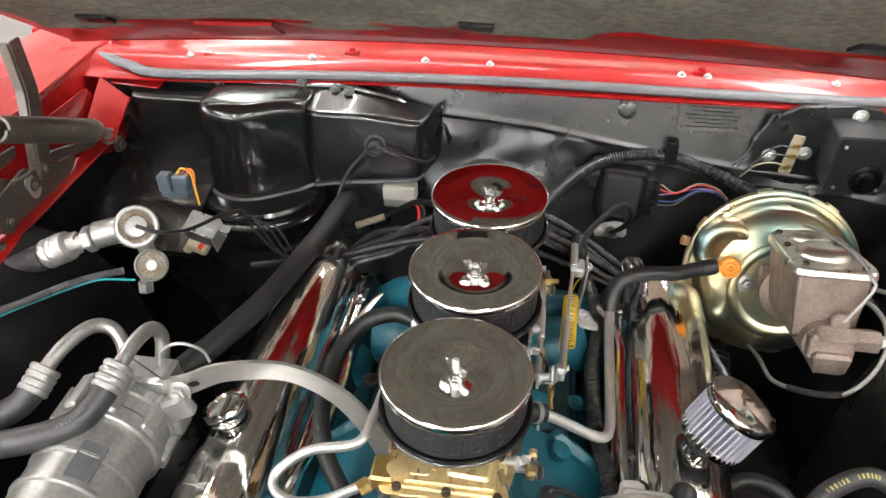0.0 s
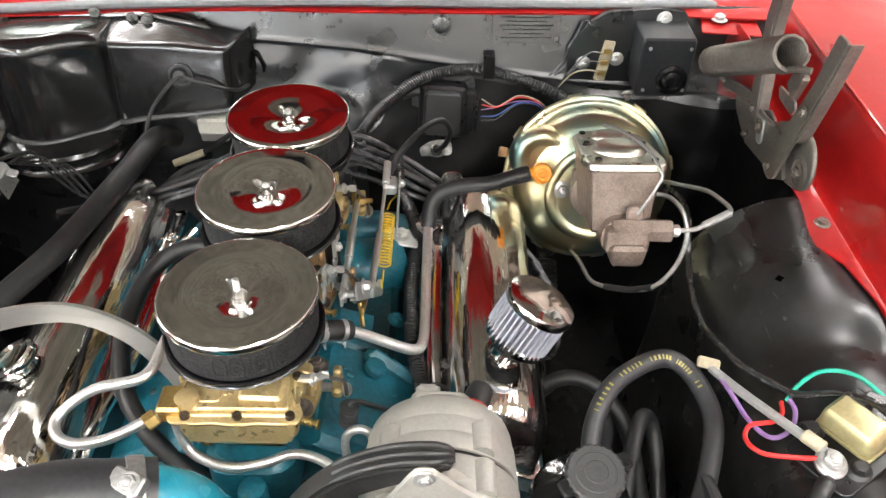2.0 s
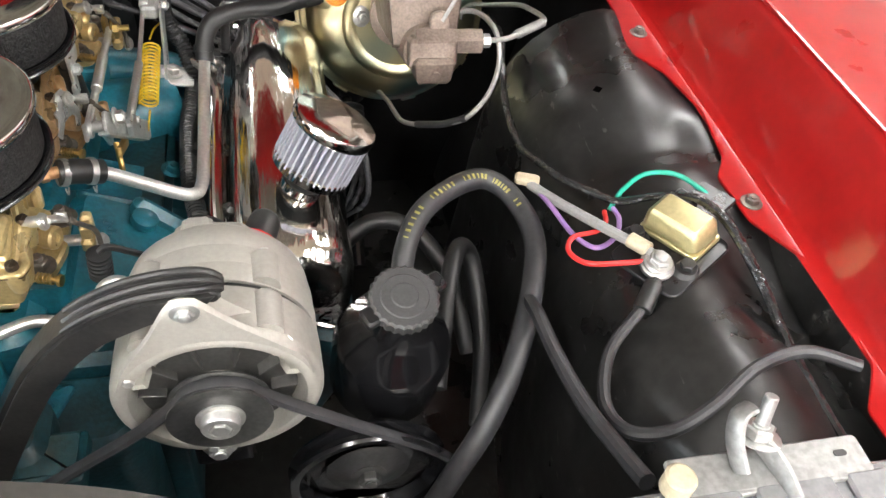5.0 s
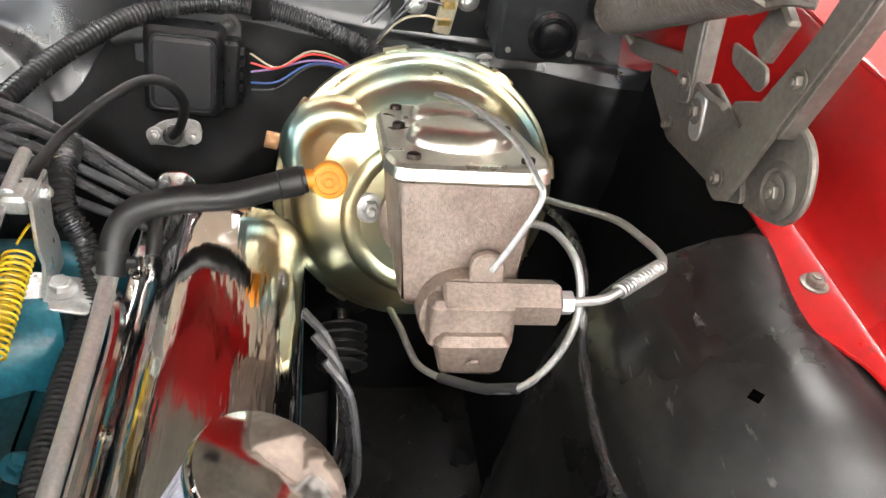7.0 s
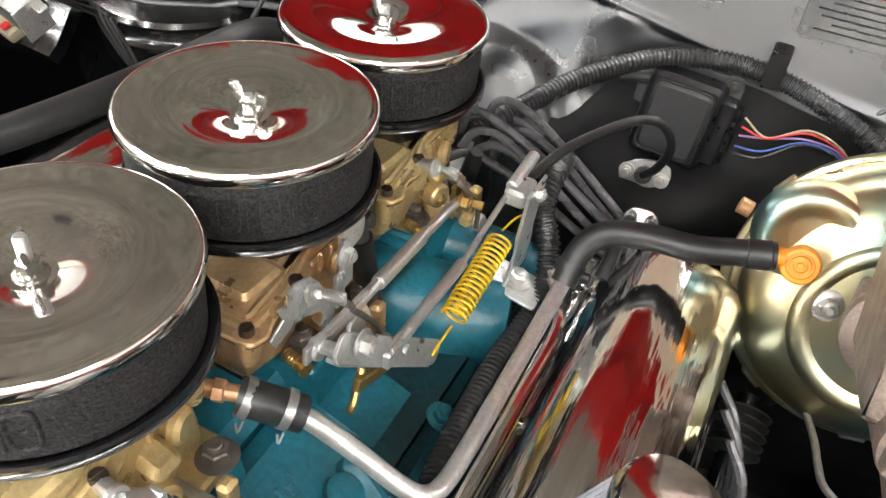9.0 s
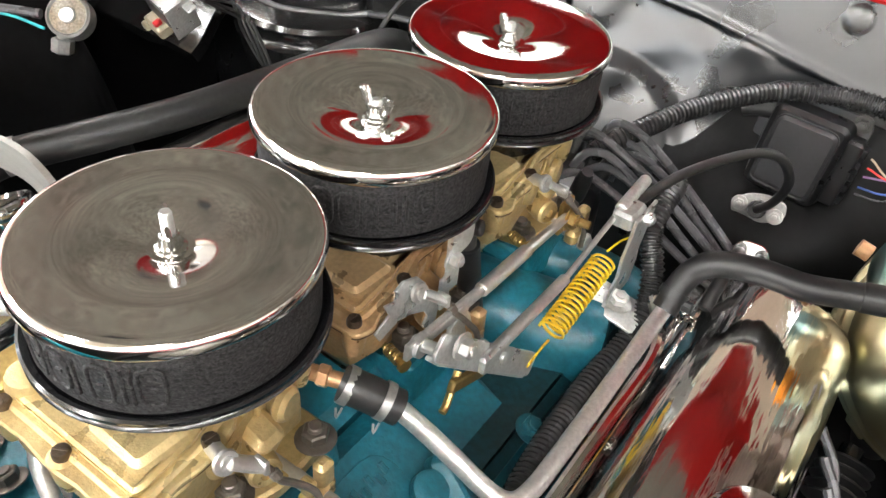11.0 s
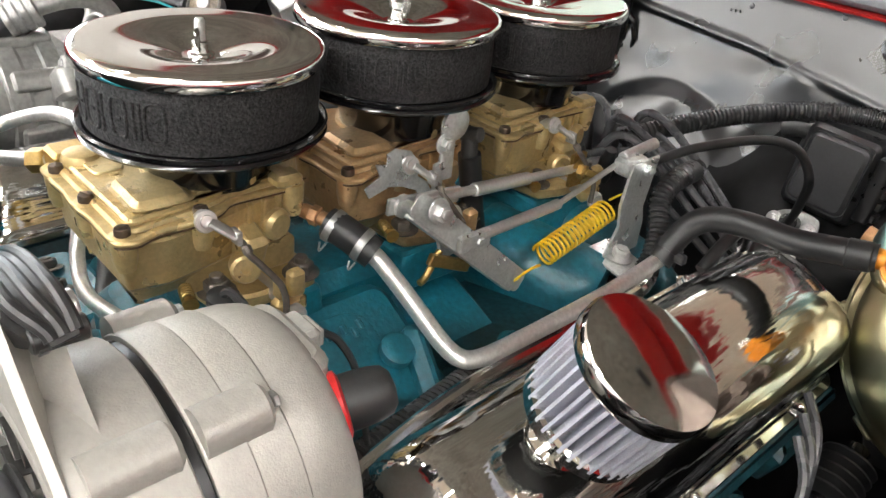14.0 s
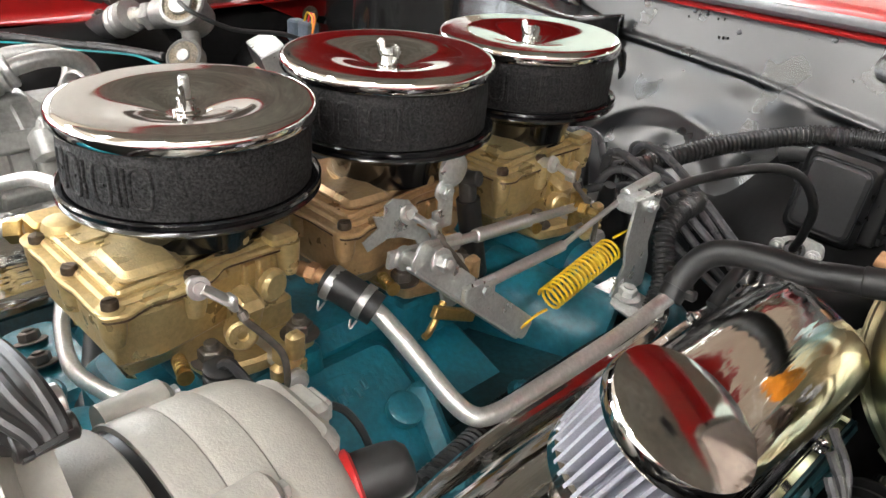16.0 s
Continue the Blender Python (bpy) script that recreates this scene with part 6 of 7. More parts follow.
part("inlet_duct", sheet(lambda x, v: (x, 0.43 + 0.20 * v, 0.772 + 0.030 * v + 0.010 * noise.noise(Vector((x * 11, v * 4, 6))) - 0.05 * ease(0.35, 0.0, v) - 0.05 * ease(-0.72, -0.78, x)), span(-0.78, -0.52, 24), span(0, 1, 14), 0.02), HEATER, heater)
part("grommet", moved(joined(lathe([(0.020, 0), (0.020, 0.004), (0.016, 0.005), (0.012, 0.003), (0.010, 0.007), (0.0, 0.008)], 28)), axis((-0.222, 0.591, 0.872), (0, -1, 0.28))), RUBBER, heater)
for q in ((-0.700, 0.668, 0.922), (-0.529, 0.670, 0.938), (-0.372, 0.670, 0.946), (-0.284, 0.662, 0.936), (-0.310, 0.668, 0.938), (-0.132, 0.672, 0.855), (-0.130, 0.672, 0.836)):
    part("bolt", joined(hexhead(q, (0, -1, 0.3), 0.0062, 0.004), moved(lathe([(0.0085, -0.010), (0.0088, -0.001), (0.008, 0.0005)], 20), axis(q, (0, -1, 0.3)))), DARK_STEEL, heater)
solo("heater_wire", tube([(-0.222, 0.585, 0.874), (-0.238, 0.572, 0.865), (-0.268, 0.55, 0.83), (-0.285, 0.52, 0.78), (-0.29, 0.50, 0.74)], 0.0032, 8), RUBBER, "black wire hanging from the heater box grommet", "wire")
solo("heater_wire", tube([(-0.220, 0.585, 0.874), (-0.20, 0.574, 0.874), (-0.165, 0.575, 0.862), (-0.135, 0.60, 0.842), (-0.125, 0.64, 0.83)], 0.003, 8), RUBBER, "black wire running across the heater box", "wire")
conn = thing("blower_connector", (-0.50, 0.46, 0.80), "grey connector block with coloured wires by the blower", "connector")
part("block", joined(box((-0.575, 0.490, 0.828), (0.024, 0.022, 0.034), 0.003), box((-0.545, 0.490, 0.830), (0.028, 0.022, 0.034), 0.003), box((-0.560, 0.490, 0.808), (0.05, 0.018, 0.014), 0.002)), material("blue_grey_plastic", (0.11, 0.14, 0.18), 0.42, 0.0, 0.15, 40), conn)
for i, mt in enumerate((YELLOW, RED_WIRE, ORANGE)):
    part("wire", tube([(-0.552 + 0.010 * i, 0.488, 0.846), (-0.538 + 0.007 * i, 0.484, 0.862), (-0.522 + 0.003 * i, 0.482, 0.856), (-0.516, 0.476, 0.83), (-0.510, 0.468, 0.80)], 0.0018, 6), mt, conn)
resistor = thing("ballast_block", (-0.19, 0.62, 0.74), "small white ceramic block with terminals", "resistor")
part("block", box((-0.188, 0.622, 0.762), (0.062, 0.030, 0.032), 0.004), material("white_ceramic", (0.62, 0.60, 0.54), 0.45, 0.0, 0.1, 40), resistor)
part("foot", box((-0.195, 0.625, 0.738), (0.05, 0.02, 0.02), 0.002), STEEL, resistor)
for i in range(2):
    part("lead", tube([(-0.165, 0.615, 0.75), (-0.15 + 0.01 * i, 0.60, 0.735), (-0.14, 0.56, 0.72 - 0.01 * i), (-0.10, 0.50, 0.74)], 0.003, 8), RUBBER if i else RED_WIRE, resistor)
conn2 = thing("wire_plug", (-0.24, 0.58, 0.71), "yellowed plastic plug on black wires", "plug")
part("plug", rod((-0.268, 0.585, 0.700), (-0.215, 0.600, 0.715), 0.007, 10), WHITE, conn2)
part("wire", tube([(-0.215, 0.600, 0.715), (-0.18, 0.60, 0.74), (-0.15, 0.585, 0.765), (-0.11, 0.56, 0.78), (-0.07, 0.52, 0.80)], 0.005, 8), RUBBER, conn2)
for i, w in enumerate(([(-0.42, 0.44, 0.70), (-0.33, 0.42, 0.735), (-0.24, 0.42, 0.76), (-0.14, 0.43, 0.79), (-0.05, 0.44, 0.80)], [(-0.30, 0.39, 0.72), (-0.22, 0.43, 0.765), (-0.13, 0.46, 0.79), (-0.04, 0.47, 0.80)], [(-0.25, 0.44, 0.74), (-0.20, 0.48, 0.765), (-0.12, 0.48, 0.78), (-0.03, 0.46, 0.79)])):
    solo("harness_wire", tube(w, 0.0055, 8), RUBBER, "black taped harness wire behind the engine", "wire", "harness wires")

# ---- passenger side ----
heat_hose = thing("heater_hose", (-0.40, 0.115, 0.74), "thick black heater hose beside the valve cover", "hose")
part("hose", tube([(-0.262, 0.60, 0.745), (-0.268, 0.565, 0.772), (-0.270, 0.514, 0.790), (-0.284, 0.417, 0.79), (-0.321, 0.28, 0.78), (-0.36, 0.19, 0.772), (-0.405, 0.115, 0.760), (-0.43, 0.07, 0.74)], 0.0175, 20, 6), RUBBER, heat_hose)
part("clamp", rod((-0.402, 0.121, 0.761), (-0.410, 0.108, 0.7585), 0.0190, 22), STEEL, heat_hose)
strap = thing("compressor_strap", (-0.2, 0.03, 0.80), "brushed alloy strap arching from compressor to engine", "bracket")
strap_line = curve_points([(-0.372, 0.034, 0.818), (-0.335, 0.035, 0.836), (-0.285, 0.036, 0.862), (-0.205, 0.034, 0.876), (-0.140, 0.022, 0.858), (-0.095, 0.006, 0.818), (-0.07, -0.005, 0.775)], 6)


def strap_skin(i, h):
    a, b = strap_line[max(i - 1, 0)], strap_line[min(i + 1, len(strap_line) - 1)]
    d = (b - a).normalized()
    n = Vector((-d.z, 0, d.x)).normalized()
    wide = 0.0138 * (1.0 + 0.30 * (1 - ease(0, 8, i)))
    return strap_line[i] + n * h * wide


part("strap", sheet(strap_skin, range(len(strap_line)), [-1, -0.85, 0, 0.85, 1], 0.005), material("brushed_alloy", (0.60, 0.59, 0.56), 0.34, 0.9, 0.1, 60, 0.06, 300, stretch=(1, 1, 14)), strap)
part("bolt", hexhead((-0.347, 0.030, 0.826), (0, -1, 0.25), 0.010, 0.009), DULL_ALLOY, strap)
part("slot", moved(slab(rounded(0.016, 0.008, 0.0038), 0, 0.0006, 0.0001), axis((-0.326, 0.0315, 0.842), (0, -1, 0), 25)), PLASTIC, strap, "dark adjusting slot")
solo("wire_hoop", tube([(-0.385, 0.06, 0.835), (-0.378, 0.062, 0.862), (-0.352, 0.066, 0.874), (-0.328, 0.07, 0.862), (-0.322, 0.072, 0.84)], 0.002, 8), STEEL, "thin steel wire hoop behind the strap", "wire clip")

comp = thing("compressor", (-0.43, -0.06, 0.70), "cast alloy air conditioning compressor with ribs", "compressor")
ca = lambda y: axis((-0.432, y, 0.772), (0, 1, 0))
part("body", moved(lathe([(0.060, -0.20), (0.064, -0.195), (0.064, -0.02), (0.062, -0.01)], 48), ca(0)), COMPRESSOR, comp)
part("rear_head", moved(lathe([(0.068, -0.030), (0.070, -0.028), (0.070, -0.010), (0.067, -0.006), (0.067, 0.012), (0.071, 0.014), (0.071, 0.028), (0.066, 0.034), (0.04, 0.040), (0.0, 0.042)], 48), ca(0)), COMPRESSOR, comp)
for a in (25, 65, 105, 150, 200, 330):
    part("lug", moved(box((0.069, 0, 0.004), (0.014, 0.022, 0.055), 0.003), ca(0) @ Matrix.Rotation(radians(a), 4, "Z")), COMPRESSOR, comp)
for z in (-0.16, -0.12, -0.08):
    part("rib", moved(lathe([(0.064, -0.004), (0.067, -0.002), (0.067, 0.002), (0.064, 0.004)], 48), ca(z)), COMPRESSOR, comp)
part("ear", joined(box((-0.352, 0.022, 0.806), (0.045, 0.020, 0.034), 0.005, Matrix.Rotation(radians(-30), 4, "Y"), r=0.008), box((-0.375, 0.03, 0.78), (0.05, 0.03, 0.05), 0.006)), COMPRESSOR, comp)
part("port_block", box((-0.405, 0.055, 0.815), (0.075, 0.045, 0.045), 0.006), COMPRESSOR, comp)
part("label", box((-0.405, -0.09, 0.831), (0.03, 0.05, 0.002), 0.0005, Matrix.Rotation(radians(24), 4, "Y")), SEAL, comp)
for nm, pts, hose in (("suction_line", [(-0.402, 0.078, 0.805), (-0.398, 0.092, 0.828), (-0.399, 0.100, 0.852), (-0.402, 0.088, 0.872), (-0.406, 0.060, 0.878), (-0.410, 0.030, 0.873), (-0.416, 0.004, 0.862)], [(-0.416, 0.004, 0.862), (-0.426, -0.025, 0.848), (-0.448, -0.055, 0.838), (-0.52, -0.085, 0.832), (-0.60, -0.09, 0.825), (-0.68, -0.05, 0.80)]),
                    ("discharge_line", [(-0.440, 0.070, 0.812), (-0.452, 0.092, 0.836), (-0.470, 0.102, 0.852), (-0.488, 0.090, 0.862), (-0.502, 0.058, 0.862), (-0.512, 0.028, 0.854), (-0.518, 0.003, 0.842)], [(-0.518, 0.003, 0.842), (-0.538, -0.02, 0.822), (-0.58, -0.04, 0.81), (-0.66, -0.02, 0.79)])):
    ln = thing(nm, pts[0], "silver bent air conditioning line crimped to a black hose", "hose", "compressor hoses")
    part("metal_end", tube(pts, 0.0095, 16, 6), DULL_ALLOY, ln)
    part("hose", tube(hose, 0.0165, 18, 6), WORN_RUBBER, ln)
    d = (Vector(pts[-1]) - Vector(pts[-2])).normalized()
    crimp = []
    for i in range(4):
        crimp += [(0.0175, i * 0.009), (0.0190, i * 0.009 + 0.002), (0.0190, i * 0.009 + 0.006), (0.0175, i * 0.009 + 0.008)]
    part("crimp", moved(lathe(crimp, 20), axis(Vector(pts[-1]) - d * 0.022, d)), DULL_ALLOY, ln)

printed = curve_points([(-0.426, -0.025, 0.848), (-0.448, -0.055, 0.838), (-0.52, -0.085, 0.832), (-0.60, -0.09, 0.825)], 30)
print_thing = thing("hose_print", tuple(printed[10]), "faded white unreadable printing on the black hose", "printing")
for i in range(9):
    a, b = printed[8 + 3 * i], printed[10 + 3 * i]
    d = (b - a).normalized()
    up = (Vector((0.1, -0.45, 0.88)) - d * d.dot(Vector((0.1, -0.45, 0.88)))).normalized()
    w = d.cross(up)
    part("print_bar", moved(box((0, 0, 0), (0.0045, 0.003 if i % 3 else 0.002, 0.0012), 0.0002, r=0.0003), Matrix.Translation(a + up * 0.0163) @ Matrix(((w.x, d.x, up.x, 0), (w.y, d.y, up.y, 0), (w.z, d.z, up.z, 0), (0, 0, 0, 1)))), SEAL, print_thing)
TARNISH = material("tarnished_alloy", (0.30, 0.235, 0.165), 0.5, 0.5, 0.4, 60, 0.2, 400, tint=(0.40, 0.36, 0.30), tint_scale=60)
poa = thing("suction_valve", (-0.52, 0.27, 0.84), "cast alloy suction valve with a round end cap", "valve")
pd = Vector((0.40, -0.66, 0.63)).normalized()
pa = axis((-0.500, 0.262, 0.900), pd)
part("end_cap", moved(lathe([(0.020, -0.05), (0.026, -0.045), (0.027, -0.012), (0.031, -0.010), (0.0315, 0.0), (0.029, 0.003), (0.025, 0.003), (0.024, -0.001), (0.016, -0.001), (0.015, 0.005), (0.008, 0.006), (0.0, 0.006)], 40), pa), COMPRESSOR, poa)
part("body", joined(tube([(-0.515, 0.275, 0.885), (-0.535, 0.275, 0.882), (-0.57, 0.265, 0.875)], 0.020, 16), rod((-0.505, 0.275, 0.885), (-0.500, 0.272, 0.842), 0.012, 14)), COMPRESSOR, poa)
part("union", joined(hexhead((-0.57, 0.262, 0.874), (-1, -0.25, -0.3), 0.020, 0.016, False), hexhead((-0.592, 0.256, 0.868), (-1, -0.25, -0.3), 0.017, 0.014, False)), COMPRESSOR, poa)
part("gauge", moved(lathe([(0.020, -0.02), (0.0235, -0.018), (0.0245, 0.0), (0.022, 0.002), (0.020, -0.001), (0.010, -0.001), (0.008, 0.003), (0.0, 0.003)], 36), axis((-0.487, 0.252, 0.838), pd)), COMPRESSOR, poa)
part("face_ring", moved(lathe([(0.0245, 0.0005), (0.0165, 0.0005), (0.0160, 0.0020), (0.0155, 0.0005)], 40), pa), TARNISH, poa, "tarnished brown recess")
part("gauge_face", moved(lathe([(0.0200, 0.0002), (0.0100, 0.0002), (0.0090, 0.0010)], 32), axis((-0.487, 0.252, 0.838), pd)), TARNISH, poa, "tarnished brown recess")
part("port_nut", joined(hexhead((-0.503, 0.250, 0.808), (0, -0.3, -1), 0.012, 0.016, False), rod((-0.503, 0.252, 0.835), (-0.503, 0.250, 0.808), 0.0065, 14)), DULL_ALLOY, poa)
part("cap_wire", tube([Vector((-0.500, 0.262, 0.900)) + pd * 0.006, (-0.465, 0.26, 0.895), (-0.44, 0.30, 0.875), (-0.41, 0.35, 0.87), (-0.39, 0.38, 0.86)], 0.003, 8), RUBBER, poa)
ach = thing("suction_hose", (-0.7, 0.23, 0.78), "black air conditioning hose with a silver crimped end", "hose", "compressor hoses")
part("hose", tube([(-0.642, 0.235, 0.852), (-0.69, 0.225, 0.830), (-0.74, 0.21, 0.80), (-0.80, 0.19, 0.74)], 0.020, 18), WORN_RUBBER, ach)
part("crimp", moved(lathe([(0.021, 0), (0.023, 0.003), (0.023, 0.009), (0.021, 0.012), (0.023, 0.015), (0.023, 0.021), (0.021, 0.024), (0.023, 0.027), (0.022, 0.04)], 20), axis((-0.640, 0.236, 0.853), (0.88, 0.16, 0.40))), STEEL, ach)
part("tube", tube([(-0.610, 0.245, 0.868), (-0.595, 0.25, 0.868), (-0.57, 0.262, 0.874)], 0.011, 14), ALLOY, ach)
loomL = thing("side_harness", (-0.7, 0.26, 0.7), "grey sheathed harness with a thin cyan wire", "wire")
part("sheath", tube([(-0.530, 0.246, 0.828), (-0.560, 0.226, 0.830), (-0.590, 0.196, 0.834), (-0.624, 0.150, 0.838), (-0.660, 0.096, 0.846), (-0.70, 0.02, 0.852)], 0.0055, 10), GREY_WIRE, loomL)
part("cyan_wire", tube([(-0.508, 0.234, 0.822), (-0.552, 0.224, 0.826), (-0.576, 0.206, 0.828), (-0.612, 0.166, 0.830), (-0.648, 0.108, 0.838), (-0.69, 0.02, 0.846)], 0.0017, 8), CYAN, loomL, "thin cyan wire")
sq = thing("relay_block", (-0.44, 0.36, 0.79), "grey relay block on a bracket with loose wires", "relay")
rm = pose(-0.448, 0.352, 0.838, 24, 12, -8)
part("block", moved(box((0, 0, -0.004), (0.048, 0.034, 0.030), 0.003), rm), material("relay_grey", (0.06, 0.06, 0.062), 0.4, 0.1, 0.2, 40), sq)
part("cover", moved(joined(slab(rounded(0.050, 0.036, 0.004), 0.011, 0.0135, 0.0008), slab(rounded(0.038, 0.010, 0.002), 0.0135, 0.0142, 0.0003)), rm @ Matrix.Translation((0, 0.002, 0))), GALVANISED, sq, "bright zinc cover")
part("side_plate", moved(joined(box((0.026, 0.0, -0.010), (0.0025, 0.034, 0.046), 0.0008), box((0.034, 0.010, 0.006), (0.016, 0.012, 0.0025), 0.0008)), rm), GALVANISED, sq)
part("tail", moved(joined(box((-0.004, -0.020, -0.026), (0.034, 0.020, 0.018), 0.003), box((-0.018, -0.030, -0.030), (0.012, 0.010, 0.010), 0.002)), rm), WHITE, sq, "yellowed plug")
part("tail_mark", moved(box((0.006, -0.024, -0.013), (0.007, 0.010, 0.008), 0.002), rm), RED_WIRE, sq)
for i in range(4):
    part("wire", tube([(-0.425 + 0.006 * i, 0.37, 0.845), (-0.400 + 0.006 * i, 0.40 + 0.006 * i, 0.845 - 0.012 * i), (-0.39 + 0.018 * i, 0.41 - 0.01 * i, 0.80 + 0.01 * i), (-0.36 + 0.02 * i, 0.42, 0.75 - 0.015 * i), (-0.31 + 0.03 * i, 0.43 + 0.02 * i, 0.72)], 0.0018, 8), RUBBER, sq)

fuel = thing("fuel_line", (-0.1, -0.08, 0.84), "looped bright steel fuel line to the carburettors", "fuel line")
part("line", tube([(-0.076, -0.083, 0.850), (-0.095, -0.092, 0.845), (-0.125, -0.105, 0.838), (-0.158, -0.108, 0.834), (-0.180, -0.098, 0.836), (-0.182, -0.078, 0.842), (-0.150, -0.056, 0.856), (-0.098, -0.046, 0.866), (-0.088, -0.005, 0.870), (-0.085, 0.04, 0.868), (-0.080, 0.075, 0.862), (-0.068, 0.086, 0.860)], 0.0058, 12, 6), TUBE, fuel)
part("banjo_block", joined(box((-0.064, -0.070, 0.852), (0.026, 0.034, 0.022), 0.003), hexhead((-0.076, -0.083, 0.850), (-0.75, -0.6, -0.2), 0.0095, 0.014, False)), BRASS, fuel)
part("front_line", tube([(-0.070, -0.065, 0.835), (-0.066, -0.072, 0.80), (-0.052, -0.082, 0.779), (-0.017, -0.090, 0.768), (0.02, -0.082, 0.765), (0.052, -0.070, 0.765), (0.085, -0.076, 0.760), (0.105, -0.09, 0.745)], 0.0058, 12, 6), TUBE, fuel)
part("return_bend", tube([(0.112, -0.072, 0.745), (0.109, -0.068, 0.780), (0.114, -0.066, 0.798), (0.126, -0.066, 0.806), (0.138, -0.068, 0.800), (0.142, -0.072, 0.78)], 0.0050, 12, 6), TUBE, fuel)
part("red_mark", rod((-0.088, -0.040, 0.712), (-0.085, -0.046, 0.712), 0.011, 12), RED_WIRE, fuel)
crank_hose = thing("breather_hose", (-0.06, 0.186, 0.83), "black rubber hose curving round the carburettors", "hose")
part("hose", tube([(-0.062, 0.186, 0.830), (-0.105, 0.205, 0.832), (-0.150, 0.195, 0.820), (-0.178, 0.150, 0.800), (-0.182, 0.080, 0.780), (-0.165, 0.02, 0.765), (-0.13, -0.025, 0.740), (-0.09, -0.05, 0.715), (-0.05, -0.075, 0.70)], 0.0115, 14, 6), RUBBER, crank_hose)
part("clamp", rod((-0.068, 0.188, 0.8305), (-0.078, 0.193, 0.831), 0.0128, 18), STEEL, crank_hose)
part("gold_tab", box((-0.066, 0.186, 0.832), (0.008, 0.030, 0.045), 0.002), GOLD, fuel)
solo("valley_wire", tube([(-0.17, 0.36, 0.73), (-0.19, 0.27, 0.735), (-0.18, 0.16, 0.735), (-0.19, 0.05, 0.73), (-0.21, -0.03, 0.72)], 0.007, 10), CHROME, "bright chrome plug wire tube beside the valve cover", "tube", "wire tubes")
solo("valley_wire", tube([(0.170, 0.37, 0.748), (0.205, 0.30, 0.752), (0.207, 0.20, 0.75), (0.207, 0.08, 0.748), (0.215, -0.02, 0.735)], 0.006, 10), CHROME, "bright chrome plug wire tube beside the valve cover", "tube", "wire tubes")

# ---- alternator and front of the engine ----
alt = thing("alternator", (0.21, -0.12, 0.75), "cast alloy alternator with a black pulley and belt", "alternator")
ALT = Vector((0.213, 0, 0.799))
aa = lambda y: axis((ALT.x, y, ALT.z), (0, -1, 0))
part("rear_case", moved(lathe([(0.030, -0.003), (0.062, -0.002), (0.0695, 0.001), (0.0740, 0.007), (0.0765, 0.016), (0.0778, 0.030), (0.0773, 0.0310), (0.0773, 0.0318), (0.0790, 0.0330), (0.0797, 0.051), (0.0792, 0.0518), (0.0792, 0.0526), (0.0803, 0.0535), (0.0806, 0.0700), (0.0795, 0.072)], 96), aa(-0.0665)), ALLOY, alt)
part("gap_band", moved(lathe([(0.0765, 0.0), (0.0775, 0.001), (0.0775, 0.006), (0.0765, 0.007)], 64), aa(-0.1385)), PLASTIC, alt, "black seam between the case halves")
part("front_case", moved(lathe([(0.0798, 0.0), (0.0812, 0.0012), (0.0818, 0.010), (0.0824, 0.0380), (0.0818, 0.0430), (0.0795, 0.0475), (0.0760, 0.0502), (0.0720, 0.0510), (0.0685, 0.0500), (0.0665, 0.0470), (0.0645, 0.0400), (0.0600, 0.0345), (0.0480, 0.0310), (0.0240, 0.0300), (0.0240, 0.0500), (0.0, 0.0500)], 96), aa(-0.1445)), ALLOY, alt)
for a in (58, 128, 238, 308):
    out = Vector((math.cos(radians(a)), 0, math.sin(radians(a))))
    for y0, y1, w in ((-0.104, -0.1375, 0.0125), (-0.146, -0.184, 0.0125)):
        c = ALT + out * 0.0765
        part("case_lug", tube([c + Vector((0, y0, 0)), c + Vector((0, y0 - 0.003, 0)), c + Vector((0, y1, 0))], (0.0095, w, w), 24, 1), ALLOY, alt)
    part("through_bolt", hexhead(ALT + out * 0.0790 + Vector((0, -0.1035, 0)), (0, 1, 0), 0.0045, 0.003, False), STEEL, alt)
# the ear: a rounded apex on shoulders that run down into the front case
ear = curve_points([(0.0760, -0.040, 0), (0.066, -0.014, 0), (0.044, 0.008, 0), (0.020, 0.030, 0), (0.000, 0.0525, 0), (-0.006, 0.0570, 0), (-0.018, 0.0570, 0), (-0.026, 0.0505, 0), (-0.042, 0.020, 0), (-0.064, -0.014, 0), (-0.0740, -0.040, 0)], 6)


def ear_skin(i, v):
    """v: 0 at the outer edge, 1 at the rim of the fan opening."""
    a = radians(18 + 144 * i / (len(ear) - 1))
    p = ear[i].lerp(Vector((0.001 + 0.0700 * math.cos(a), -0.064 + 0.0700 * math.sin(a), 0)), v)
    return 0.212 + p.x, -0.1945 + 0.004 * (1 - ease(0, 0.10, v)), 0.863 + p.y


part("adjuster_ear", sheet(ear_skin, range(len(ear)), [0, 0.03, 0.07, 0.12, 0.5, 1], 0.024), ALLOY, alt)
part("top_boss", joined(box((0.213, -0.0720, 0.8560), (0.062, 0.030, 0.020), 0.006, Matrix.Rotation(radians(3), 4, "Y"), r=0.012), box((0.2500, -0.0740, 0.8420), (0.036, 0.026, 0.020), 0.006, Matrix.Rotation(radians(34), 4, "Y"), r=0.010), box((0.176, -0.0740, 0.8440), (0.036, 0.026, 0.020), 0.006, Matrix.Rotation(radians(-30), 4, "Y"), r=0.010)), ALLOY, alt)
part("connector", joined(box((0.200, -0.052, 0.8470), (0.026, 0.016, 0.018), 0.003, r=0.004), box((0.200, -0.043, 0.8465), (0.018, 0.006, 0.013), 0.002)), CABLE_SHELL, alt, "grey plastic connector")
